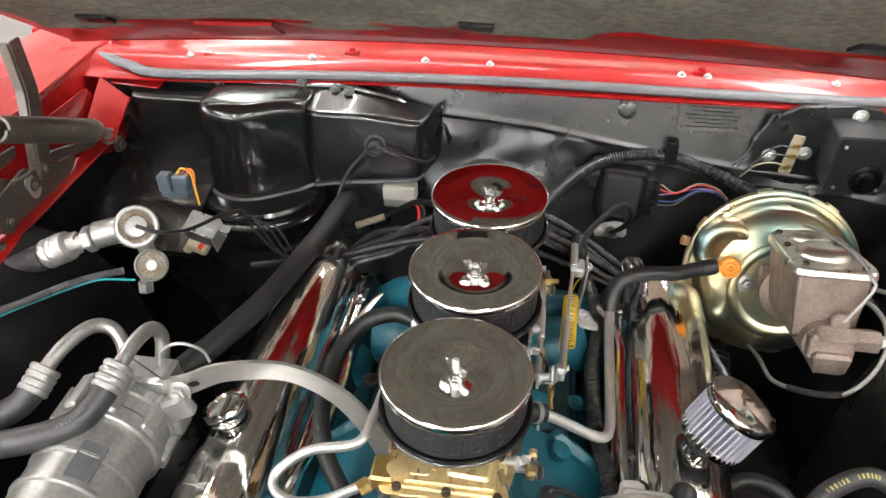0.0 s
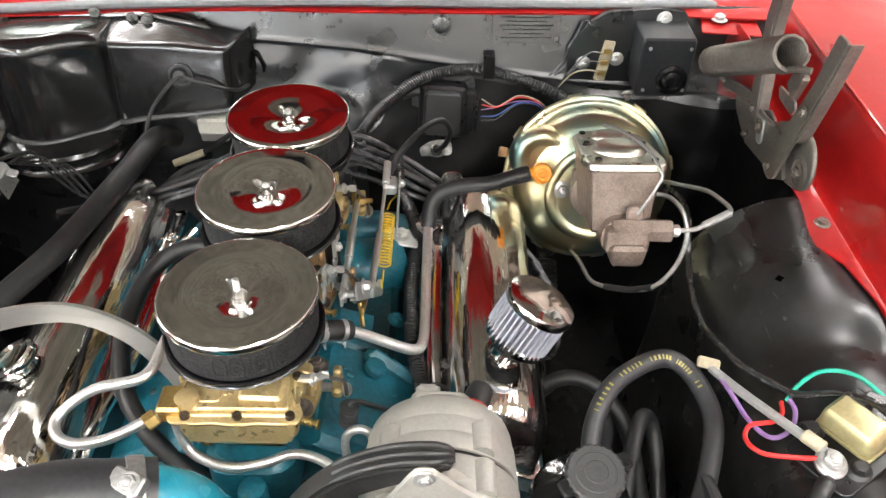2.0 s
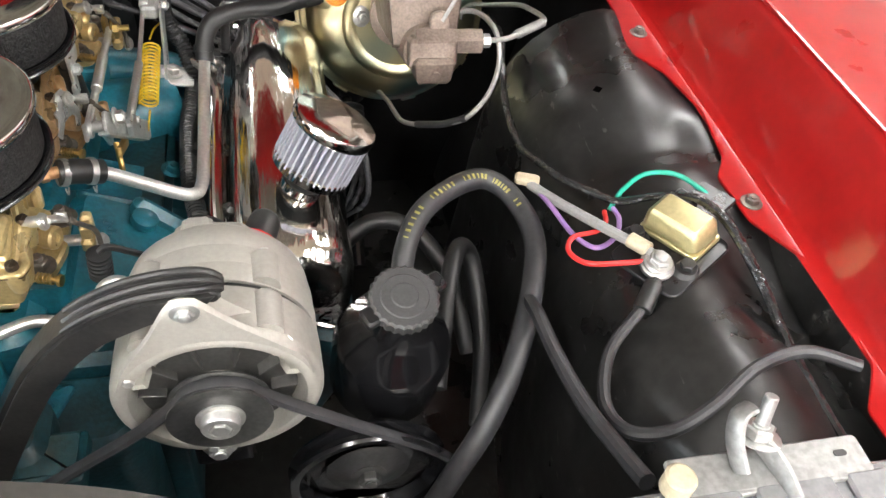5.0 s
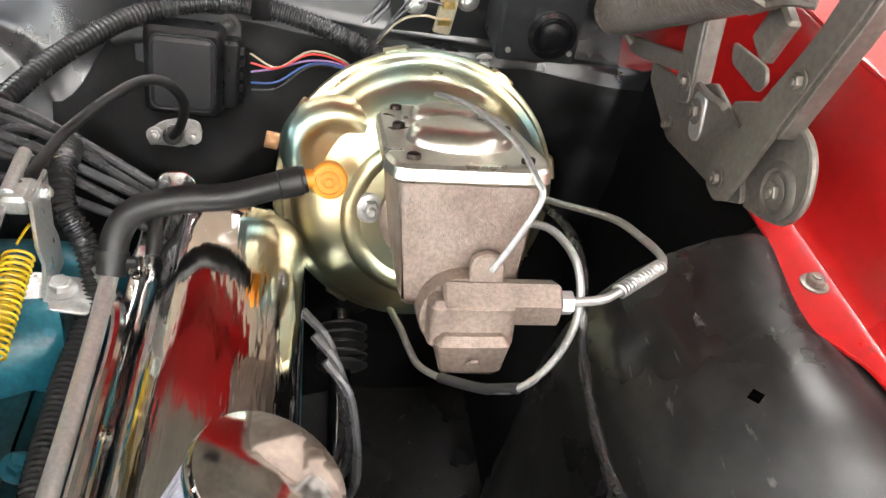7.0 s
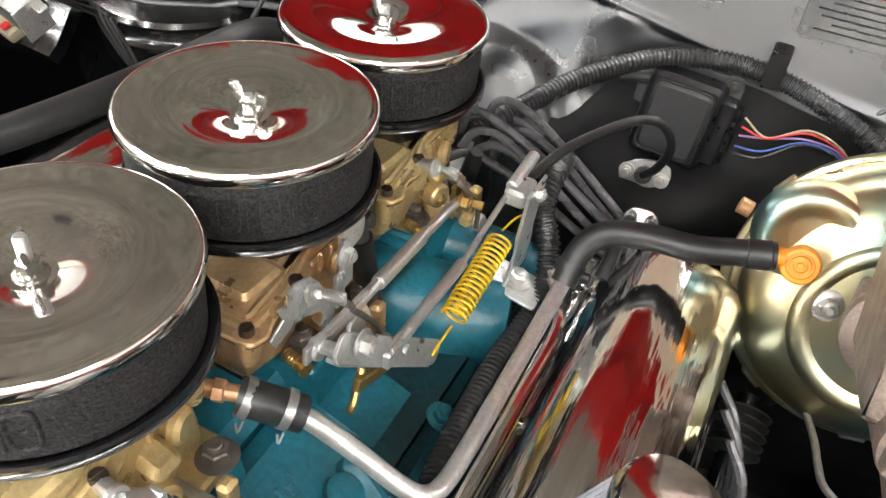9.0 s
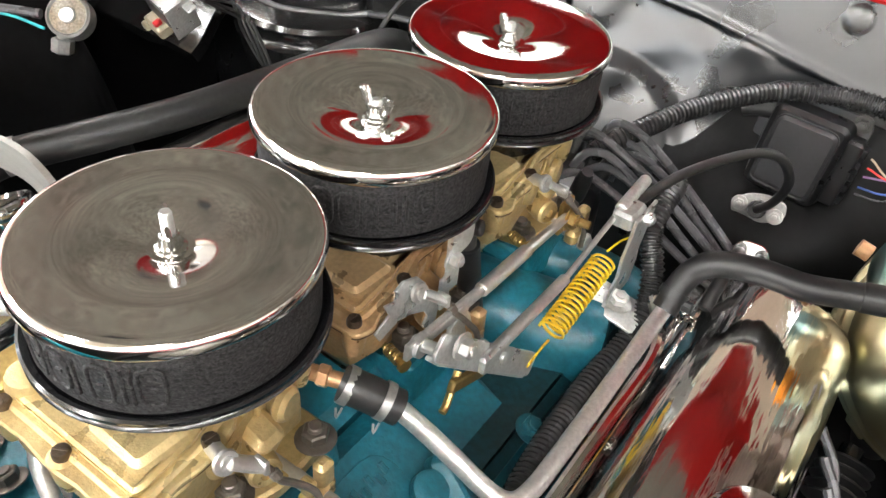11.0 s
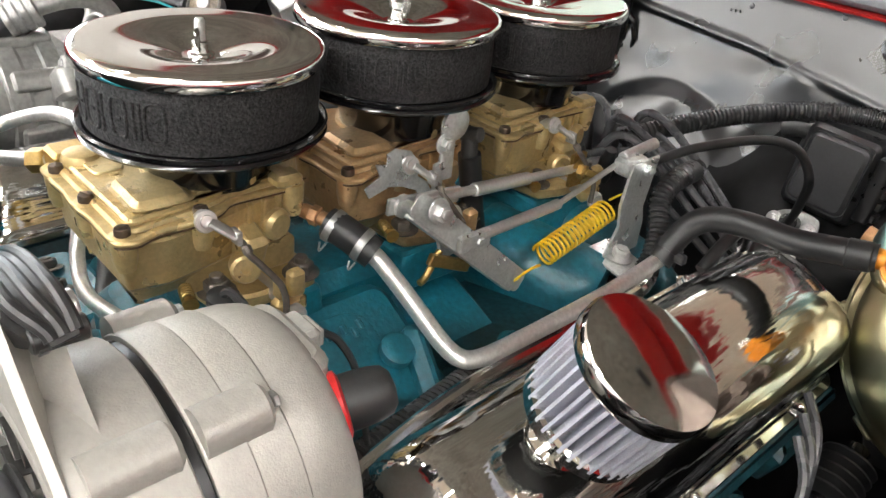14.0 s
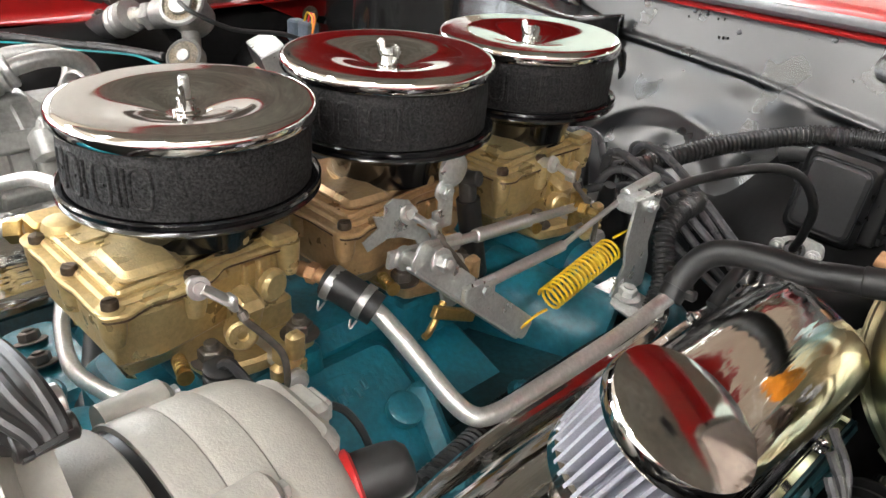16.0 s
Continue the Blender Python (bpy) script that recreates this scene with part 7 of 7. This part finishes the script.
part("ear_bolt", hexhead((0.200, -0.1935, 0.9095), (0, -1, 0), 0.0070, 0.0035), STEEL, alt)
part("ear_pin", rod((0.200, -0.160, 0.9095), (0.200, -0.186, 0.9095), 0.0075, 16), STEEL, alt)
for a in (150, 260):
    part("case_screw", hexhead(aa(-0.193) @ Vector((0.072 * math.cos(radians(a)), 0.072 * math.sin(radians(a)), 0)), (0, -1, 0), 0.0045, 0.003, False), STEEL, alt)
part("case_screw", hexhead(ALT + Vector((0.054, -0.1845, 0.056)), (0.2, -0.6, 0.6), 0.0045, 0.002, False), STEEL, alt)
part("fan_disc", moved(lathe([(0.020, 0.0), (0.050, 0.0), (0.0605, -0.0015), (0.0610, -0.0005), (0.050, 0.0015), (0.020, 0.0015)], 64), aa(-0.1815)), DARK_STEEL, alt, "dark steel cooling fan")
for i in range(11):
    part("fan_blade", moved(slab(smooth_outline([(0.040, -0.0008), (0.061, -0.0012), (0.0615, 0.0012), (0.040, 0.0008)], 1), 0.0, 0.011, 0.0004), aa(-0.1815) @ Matrix.Rotation(radians(i * 360 / 11 + 8), 4, "Z") @ Matrix.Rotation(radians(12), 4, "X")), DARK_STEEL, alt)
part("shaft_collar", moved(lathe([(0.022, 0.0), (0.022, 0.020), (0.020, 0.021)], 40), aa(-0.1740)), DARK_STEEL, alt)
pul = part("pulley", moved(lathe([(0.018, 0.0), (0.0395, 0.001), (0.0405, 0.003), (0.0330, 0.008), (0.0330, 0.012), (0.0405, 0.0175), (0.0405, 0.0195), (0.0370, 0.0205), (0.0300, 0.0185), (0.0200, 0.0180), (0.0, 0.0180)], 64), aa(-0.1935)), PULLEY, alt, "worn black pulley")
part("pulley_nut", moved(joined(lathe([(0.0150, 0.0), (0.0150, 0.009), (0.0140, 0.0105), (0.0095, 0.0110), (0.0085, 0.0095), (0.0, 0.0095)], 36), slab([(0.0082 * math.cos(i * math.pi / 3), 0.0082 * math.sin(i * math.pi / 3)) for i in range(6)], 0.0090, 0.0125, 0.001), lathe([(0.0190, -0.001), (0.0190, 0.0015), (0.0150, 0.0020)], 32)), aa(-0.2115)), STEEL, pul)
boot_d = (0.36, 0.88, 0.22)
part("rear_boot", moved(lathe([(0.0150, 0), (0.0150, 0.010), (0.0142, 0.020), (0.0128, 0.026), (0.0090, 0.0295), (0.0, 0.031)], 28), axis((0.2485, -0.060, 0.8365), boot_d)), RUBBER, alt)
part("boot_ring", moved(lathe([(0.0150, -0.003), (0.0178, -0.001), (0.0178, 0.0025), (0.0150, 0.004)], 28), axis((0.2485, -0.060, 0.8365), boot_d)), RED_WIRE, alt, "red rubber ring")
part("lead", tube([(0.200, -0.040, 0.846), (0.210, -0.031, 0.840), (0.222, -0.026, 0.82), (0.226, -0.02, 0.77)], 0.0022, 8), RUBBER, alt)
plugl = thing("choke_plug", (0.12, -0.05, 0.76), "black ribbed plug with a lead below the carburettor", "plug")
prof = []
for i in range(6):
    prof += [(0.0085, i * 0.005), (0.0105, i * 0.005 + 0.001), (0.0105, i * 0.005 + 0.003), (0.0085, i * 0.005 + 0.004)]
part("plug", moved(lathe(prof, 18), axis((0.112, -0.050, 0.797), (0.1, 0, 1))), RUBBER, plugl)
part("lead", tube([(0.115, -0.050, 0.826), (0.123, -0.047, 0.829), (0.142, -0.040, 0.812), (0.165, -0.028, 0.785), (0.19, -0.015, 0.75)], 0.0032, 8), RUBBER, plugl)

bracket = thing("alternator_bracket", (0.12, -0.19, 0.70), "thick black curved alternator bracket", "bracket")
bl = curve_points([(-0.015, -0.166, 0.655), (0.014, -0.166, 0.715), (0.057, -0.166, 0.802), (0.086, -0.166, 0.852), (0.122, -0.167, 0.893), (0.163, -0.167, 0.915), (0.200, -0.167, 0.921), (0.216, -0.167, 0.918), (0.224, -0.167, 0.911)], 8)


def bracket_skin(i, h):
    """h: 0 at the back edge, 1 at the front edge."""
    return bl[i] + Vector((0, -0.020 * h * (1 - 0.45 * ease(len(bl) * 0.75, len(bl) - 1, i)), -0.002 * h))


def bracket_lip(i, h):
    a, b = bl[max(i - 1, 0)], bl[min(i + 1, len(bl) - 1)]
    d = (b - a).normalized()
    return bracket_skin(i, 1.0) + Vector((d.z, 0, -d.x)) * h * (0.022 - 0.016 * ease(len(bl) * 0.55, len(bl) - 1, i))


part("strap", sheet(bracket_skin, range(len(bl)), [0, 0.25, 0.5, 0.75, 1], 0.004), BRACKET, bracket)
part("lip", sheet(bracket_lip, range(len(bl)), [0, 0.5, 1], 0.004), BRACKET, bracket)
for h in (0.08, 0.50, 0.92):
    part("ridge", tube([bracket_skin(i, h) + Vector((0, 0, 0.003)) for i in range(len(bl) - 34, len(bl))], 0.0032, 10, 1), BRACKET, bracket)
part("end_bolt", rod((0.218, -0.162, 0.911), (0.218, -0.184, 0.911), 0.0055, 14), BRACKET, bracket)
belt = thing("fan_belt", (0.2, -0.21, 0.66), "worn grey-black fan belt round the alternator pulley", "belt")


def belt_line():
    pts = [(0.015, -0.2040, 0.672), (0.09, -0.2040, 0.732), (0.150, -0.2040, 0.780), (0.180, -0.2040, 0.812)]
    for a in (128, 100, 75, 52):
        pts.append((0.213 + 0.0365 * math.cos(radians(a)), -0.2040, 0.799 + 0.0365 * math.sin(radians(a))))
    return pts + [(0.247, -0.2040, 0.814), (0.31, -0.2040, 0.760), (0.385, -0.2040, 0.700), (0.42, -0.2040, 0.66)]


part("belt", tube(belt_line(), 0.0062, 8, 4, flat=0.7), WORN_RUBBER, belt)
lowbr = thing("pivot_bracket", (0.2, -0.2, 0.68), "black alternator pivot bracket with a bolt", "bracket")
part("plate", box((0.205, -0.170, 0.715), (0.05, 0.012, 0.10), 0.003), GLOSS, lowbr)
part("bolt", hexhead((0.203, -0.178, 0.700), (0, -1, 0), 0.010, 0.008), STEEL, lowbr)
part("bolt", hexhead((0.235, -0.178, 0.735), (0, -1, 0), 0.006, 0.005), STEEL, lowbr)
crank = thing("lower_pulley", (0.30, -0.2, 0.60), "black power steering pulley below the belt", "pulley")
low_axle = axis((0.335, -0.185, 0.655), (0, -1, 0))
part("rim", moved(lathe([(0.060, 0.0), (0.074, 0.002), (0.075, 0.005), (0.067, 0.010), (0.067, 0.014), (0.075, 0.020), (0.073, 0.023), (0.066, 0.022), (0.060, 0.010)], 56), low_axle), GLOSS, crank)
part("web", moved(lathe([(0.060, 0.010), (0.045, 0.009), (0.030, 0.012), (0.020, 0.016), (0.0, 0.016)], 48), low_axle), PULLEY, crank)
part("hub_nut", hexhead(low_axle @ Vector((0, 0, 0.016)), (0, -1, 0), 0.011, 0.009), DARK_STEEL, crank)
shroud = thing("fan_shroud", (0, -0.33, 0.3), "black plastic fan shroud ring round the fan", "fan shroud")
part("ring", moved(lathe([(0.262, 0.0), (0.268, 0.002), (0.270, 0.02), (0.272, 0.085), (0.262, 0.088), (0.258, 0.08), (0.256, 0.01)], 96), axis((0.02, -0.305, 0.658), (0, -1, 0))), material("shroud_plastic", (0.05, 0.047, 0.043), 0.4, 0.0, 0.2, 20, 0.05, 300), shroud)
part("radiator_core", box((0, -0.45, 0.62), (0.62, 0.05, 0.50), 0.005), RUBBER, shroud)

# ---- driver's side apron ----
ps = thing("steering_pump", (0.36, -0.14, 0.66), "black power steering reservoir with a ribbed cap", "reservoir")
pz = axis((0.366, -0.143, 0.845), (0.02, -0.22, 0.97))
part("can", moved(lathe([(0.050, -0.17), (0.056, -0.165), (0.056, -0.095), (0.050, -0.078), (0.034, -0.060), (0.027, -0.045), (0.027, -0.012)], 44), pz), GLOSS, ps)
cap_ring = [((0.0305 if i % 2 else 0.0288) * math.cos(math.pi * i / 26), (0.0305 if i % 2 else 0.0288) * math.sin(math.pi * i / 26)) for i in range(52)]
capp = part("cap", moved(joined(slab(cap_ring, -0.014, 0.0, 0.002), lathe([(0.021, 0.0), (0.020, 0.001), (0.012, 0.001), (0.011, 0.002), (0.003, 0.002), (0.0, 0.0025)], 32)), pz), material("cap_plastic", (0.045, 0.045, 0.046), 0.42, 0.0, 0.2, 60), ps, "matt grey-black ribbed cap")
for a in (20, 200):
    part("cap_ear", moved(box((0.033, 0, -0.007), (0.014, 0.018, 0.010), 0.002), pz @ Matrix.Rotation(radians(a), 4, "Z")), PLASTIC, capp)
PRINT = material("faded_print", (0.30, 0.27, 0.07), 0.5)
hose = thing("supply_hose", (0.47, -0.05, 0.66), "thick black hose loop with yellow printing", "hose")
loop = [(0.385, -0.090, 0.735), (0.384, -0.048, 0.775), (0.404, -0.008, 0.800), (0.441, 0.026, 0.803), (0.482, 0.043, 0.802), (0.510, 0.025, 0.794), (0.523, -0.025, 0.785), (0.510, -0.080, 0.775), (0.478, -0.150, 0.750), (0.445, -0.195, 0.715), (0.41, -0.22, 0.66), (0.39, -0.22, 0.58)]
part("hose", tube(loop, 0.0112, 18, 8), WORN_RUBBER, hose)
lp = curve_points(loop, 40)
for i in range(26):
    k = 60 + i * 5 + (i // 6) * 8
    a, b = lp[k], lp[k + 3]
    d = (b - a).normalized()
    up = Vector((-0.35, -0.5, 0.75))
    up = (up - d * up.dot(d)).normalized()
    m = Matrix.Translation(a + up * 0.0109) @ Matrix((((d.cross(up)).x, d.x, up.x, 0), ((d.cross(up)).y, d.y, up.y, 0), ((d.cross(up)).z, d.z, up.z, 0), (0, 0, 0, 1)))
    part("print_bar", moved(box((0, 0, 0), (0.0055, 0.0026 if i % 3 else 0.0015, 0.001), 0.0002, r=0.0003), m), PRINT, hose)
solo("return_hose", tube([(0.405, -0.15, 0.71), (0.43, -0.06, 0.745), (0.455, 0.0, 0.745), (0.474, 0.0, 0.715), (0.478, -0.06, 0.66), (0.47, -0.12, 0.58)], 0.0095, 14, 6), RUBBER, "black return hose below the hose loop", "hose")
solo("low_hose", tube([(0.33, 0.10, 0.64), (0.38, 0.13, 0.66), (0.43, 0.12, 0.655), (0.47, 0.07, 0.62), (0.49, 0.0, 0.55)], 0.011, 14, 6), RUBBER, "black hose low beside the valve cover", "hose")

RELAY = material("relay_zinc", (0.58, 0.51, 0.26), 0.32, 0.75, 0.1, 30, 0.03, 200, tint=(0.56, 0.55, 0.36))
reg = thing("horn_relay", (0.64, -0.09, 0.81), "yellow zinc relay box on a black bracket", "relay")
rm = Matrix.Translation((0.643, -0.086, 0.838)) @ Matrix.Rotation(radians(-12), 4, "Y") @ Matrix.Rotation(radians(-149), 4, "Z")
part("case", moved(slab(rounded(0.036, 0.057, 0.006), 0.0, 0.025, 0.005, -0.003), rm), RELAY, reg)
part("base", moved(slab(rounded(0.042, 0.066, 0.005), -0.005, 0.001, 0.0012), rm), RELAY, reg)
part("bracket", moved(slab(rounded(0.090, 0.078, 0.010), -0.009, -0.005, 0.001), rm @ Matrix.Translation((0.022, 0.006, 0))), PLASTIC, reg)
part("side_plate", moved(slab(rounded(0.046, 0.040, 0.004), -0.004, 0.0, 0.001), rm @ Matrix.Translation((-0.048, -0.004, 0))), PLASTIC, reg)
part("junction_stud", joined(hexhead((0.607, -0.122, 0.834), (0, -0.1, 1), 0.010, 0.009), moved(lathe([(0.016, -0.004), (0.0165, 0.0), (0.015, 0.0015)], 24), axis((0.607, -0.122, 0.833), (0, -0.1, 1)))), DULL_ALLOY, reg)
for q in ((0.603, -0.079, 0.827), (0.634, -0.129, 0.830)):
    part("mount_bolt", joined(moved(lathe([(0.013, -0.004), (0.014, 0.0), (0.010, 0.004)], 24), axis(q, (-0.1, 0, 1))), hexhead(Vector(q) + Vector((0, 0, 0.003)), (-0.1, 0, 1), 0.008, 0.006, False)), RUBBER, reg)
part("plug", moved(box((-0.030, -0.018, 0.006), (0.018, 0.024, 0.014), 0.003), rm), PLASTIC, reg)
CABLE = material("grey_cable", (0.26, 0.26, 0.255), 0.3, 0.0, 0.1, 40)
TAPE = material("clear_tape", (0.022, 0.022, 0.023), 0.18, 0.0, 0.3, 30, 0.5, 90, coat=0.5, dent=0.35, dent_scale=45)
for nm, pts, r, mt, lb in (("charge_cable", [(0.604, -0.113, 0.838), (0.590, -0.092, 0.835), (0.566, -0.050, 0.825), (0.545, -0.005, 0.812), (0.530, 0.025, 0.806)], 0.0052, CABLE, "grey battery charge cable on the apron"),
                           ("red_wire", [(0.598, -0.118, 0.835), (0.575, -0.112, 0.828), (0.548, -0.100, 0.818), (0.538, -0.080, 0.814), (0.548, -0.062, 0.814), (0.572, -0.060, 0.818), (0.585, -0.050, 0.819), (0.591, -0.032, 0.816)], 0.0026, RED_WIRE, "looped red wire ending at the junction stud"),
                           ("purple_wire", [(0.534, 0.020, 0.806), (0.540, -0.015, 0.812), (0.550, -0.055, 0.812), (0.566, -0.078, 0.814), (0.588, -0.070, 0.818), (0.600, -0.048, 0.820), (0.600, -0.028, 0.818)], 0.0026, PURPLE, "looped purple wire on the apron"),
                           ("green_wire", [(0.597, -0.030, 0.816), (0.612, -0.018, 0.832), (0.635, -0.012, 0.846), (0.664, -0.020, 0.850), (0.685, -0.042, 0.846), (0.695, -0.062, 0.842)], 0.0026, GREEN, "green wire looping to the relay plug"),
                           ("lamp_harness", [(0.648, -0.046, 0.846), (0.668, -0.068, 0.858), (0.684, -0.100, 0.854), (0.694, -0.16, 0.838), (0.694, -0.22, 0.826), (0.696, -0.30, 0.820), (0.70, -0.42, 0.818)], 0.0050, TAPE, "black twisted harness running forward on the apron"),
                           ("ground_cable", [(0.602, -0.135, 0.828), (0.585, -0.155, 0.815), (0.548, -0.185, 0.795), (0.525, -0.235, 0.795), (0.530, -0.270, 0.805), (0.560, -0.280, 0.815), (0.600, -0.268, 0.825), (0.645, -0.245, 0.838), (0.69, -0.240, 0.845), (0.73, -0.26, 0.845)], 0.0058, WORN_RUBBER, "black battery cable snaking over the apron"),
                           ("battery_cable", [(0.500, -0.10, 0.772), (0.498, -0.13, 0.785), (0.500, -0.18, 0.79), (0.505, -0.24, 0.80), (0.510, -0.30, 0.825), (0.512, -0.33, 0.84)], 0.0072, WORN_RUBBER, "thick grey-black battery cable below the hose")):
    solo(nm, tube(pts, r, 10, 6), mt, lb, "wire" if r < 0.005 else "cable", "apron wiring")
harness_line = [(0.560, 0.560, 0.700), (0.572, 0.480, 0.745), (0.580, 0.400, 0.780), (0.576, 0.330, 0.796), (0.569, 0.290, 0.790), (0.568, 0.268, 0.770), (0.563, 0.225, 0.760), (0.557, 0.165, 0.763), (0.556, 0.124, 0.770), (0.555, 0.08, 0.792), (0.560, 0.03, 0.812), (0.580, -0.005, 0.822), (0.604, -0.028, 0.826), (0.64, -0.035, 0.836), (0.67, -0.045, 0.84)]
harness = thing("apron_harness", harness_line[0], "black harness wrapped in clear tape along the inner fender", "harness", "apron wiring")
part("sheath", tube(harness_line, 0.0040, 10, 6), TAPE, harness)
harness_run = curve_points(harness_line, 12)
for i in range(14, len(harness_run) - 14, 13):
    wrap = harness_run[i:i + 7]
    part("tape_wrap", tube([Vector(p) for p in wrap], 0.0048, 10, 1, flat=0.85), TAPE, harness, "shiny lap of clear tape")
lug = thing("cable_lug", (0.602, -0.112, 0.83), "tinned cable lug on the junction stud", "lug")
part("barrel", rod((0.603, -0.108, 0.838), (0.590, -0.090, 0.836), 0.0075, 14), WHITE, lug)
part("eye", moved(lathe([(0.014, 0), (0.0145, 0.001), (0.013, 0.003)], 24), axis((0.607, -0.122, 0.836), (0, -0.1, 1))), DULL_ALLOY, lug)
part("lower_boot", rod((0.600, -0.138, 0.826), (0.583, -0.158, 0.814), 0.009, 14), RUBBER, lug)
wc = thing("splice_connector", (0.53, 0.03, 0.80), "cream plastic splice connector in the harness", "connector")
part("body", box((0.528, 0.031, 0.808), (0.026, 0.014, 0.009), 0.002, Matrix.Rotation(radians(-20), 4, "Z")), WHITE, wc)

GALV = material("galvanised", (0.30, 0.30, 0.295), 0.42, 0.6, 0.2, 30, 0.1, 300)
batt = thing("battery", (0.55, -0.42, 0.66), "black battery with a steel hold-down bar", "battery")
part("case", box((0.56, -0.44, 0.765), (0.26, 0.17, 0.20), 0.006), PLASTIC, batt)
part("top", joined(box((0.56, -0.435, 0.868), (0.255, 0.165, 0.012), 0.003), *[box((0.455 + 0.07 * i, -0.375, 0.876), (0.060, 0.030, 0.006), 0.002) for i in range(4)]), material("battery_grey", (0.16, 0.16, 0.165), 0.45, 0.0, 0.15, 30, 0.05, 300), batt, "grey moulded battery top")
hold = part("hold_down", joined(box((0.585, -0.348, 0.876), (0.150, 0.030, 0.005), 0.0015), box((0.585, -0.363, 0.871), (0.150, 0.004, 0.014), 0.001)), GALV, batt, "galvanised hold-down bar")
part("bolt", joined(hexhead((0.575, -0.333, 0.893), (0.1, 0.35, 0.93), 0.011, 0.009), rod((0.575, -0.333, 0.893), (0.579, -0.321, 0.925), 0.0048, 12)), DULL_ALLOY, hold)
part("bracket", joined(tube([(0.560, -0.350, 0.880), (0.558, -0.334, 0.893), (0.562, -0.322, 0.905), (0.572, -0.318, 0.908)], 0.0045, 10, 5, flat=2.0), tube([(0.590, -0.372, 0.876), (0.586, -0.352, 0.884), (0.578, -0.338, 0.891), (0.570, -0.326, 0.894)], 0.0045, 10, 5, flat=2.4)), GALV, hold)
part("slot", moved(slab(rounded(0.010, 0.005, 0.0024), 0, 0.0006, 0.0001), pose(0.640, -0.346, 0.8785)), PLASTIC, hold, "dark punched slot")
part("terminal", joined(moved(lathe([(0.011, 0), (0.011, 0.014), (0.009, 0.016)], 20), pose(0.512, -0.352, 0.875))), WHITE, batt)

column = thing("steering_shaft", (0.39, 0.4, 0.45), "black steering shaft with a ribbed boot", "steering shaft")
part("shaft", rod((0.385, 0.44, 0.62), (0.378, 0.20, 0.50), 0.011, 14), GLOSS, column)
prof = []
for i in range(5):
    prof += [(0.018, i * 0.010), (0.026, i * 0.010 + 0.003), (0.026, i * 0.010 + 0.005), (0.018, i * 0.010 + 0.009)]
part("boot", moved(lathe(prof, 24), axis((0.385, 0.425, 0.615), (0, -0.8, -0.4))), RUBBER, column)
# hole in the apron
part("punched_hole", moved(slab([(-0.0042, -0.0042), (0.0042, -0.0042), (0.0042, 0.0042), (-0.0042, 0.0042)], 0, 0.001, 0.0002), axis((0.645, 0.155, 0.8300), (-0.32, -0.05, 0.94), 30)), material("hole_dark", (0.001, 0.001, 0.001), 1.0, spec=0.0), right_apron)

vac = thing("hose_stub", (0.066, 0.215, 0.79), "black rubber hose stub with a steel plug between carburettors", "hose")
part("hose", tube([(0.068, 0.222, 0.772), (0.067, 0.216, 0.80), (0.065, 0.208, 0.845)], 0.0100, 14), RUBBER, vac)
part("plug", joined(rod((0.065, 0.208, 0.843), (0.065, 0.206, 0.862), 0.0072, 16), rod((0.058, 0.204, 0.862), (0.076, 0.208, 0.866), 0.0065, 12)), DARK_STEEL, vac, "dull steel plug")
for i, (mx, mz) in enumerate(((-0.035, 0.926), (-0.022, 0.930), (-0.012, 0.932), (0.004, 0.930), (0.012, 0.931), (0.042, 0.938), (0.012, 0.910), (0.018, 0.9105), (0.024, 0.911))):
    part("stamped_mark", box((mx, 0.6825 + 0.30 * (mz - 0.85), mz), (0.0022, 0.0012, 0.0034), 0.0003, r=0.0006), SHADE_MARK_BLACK, firewall, "small dark unreadable stamping")
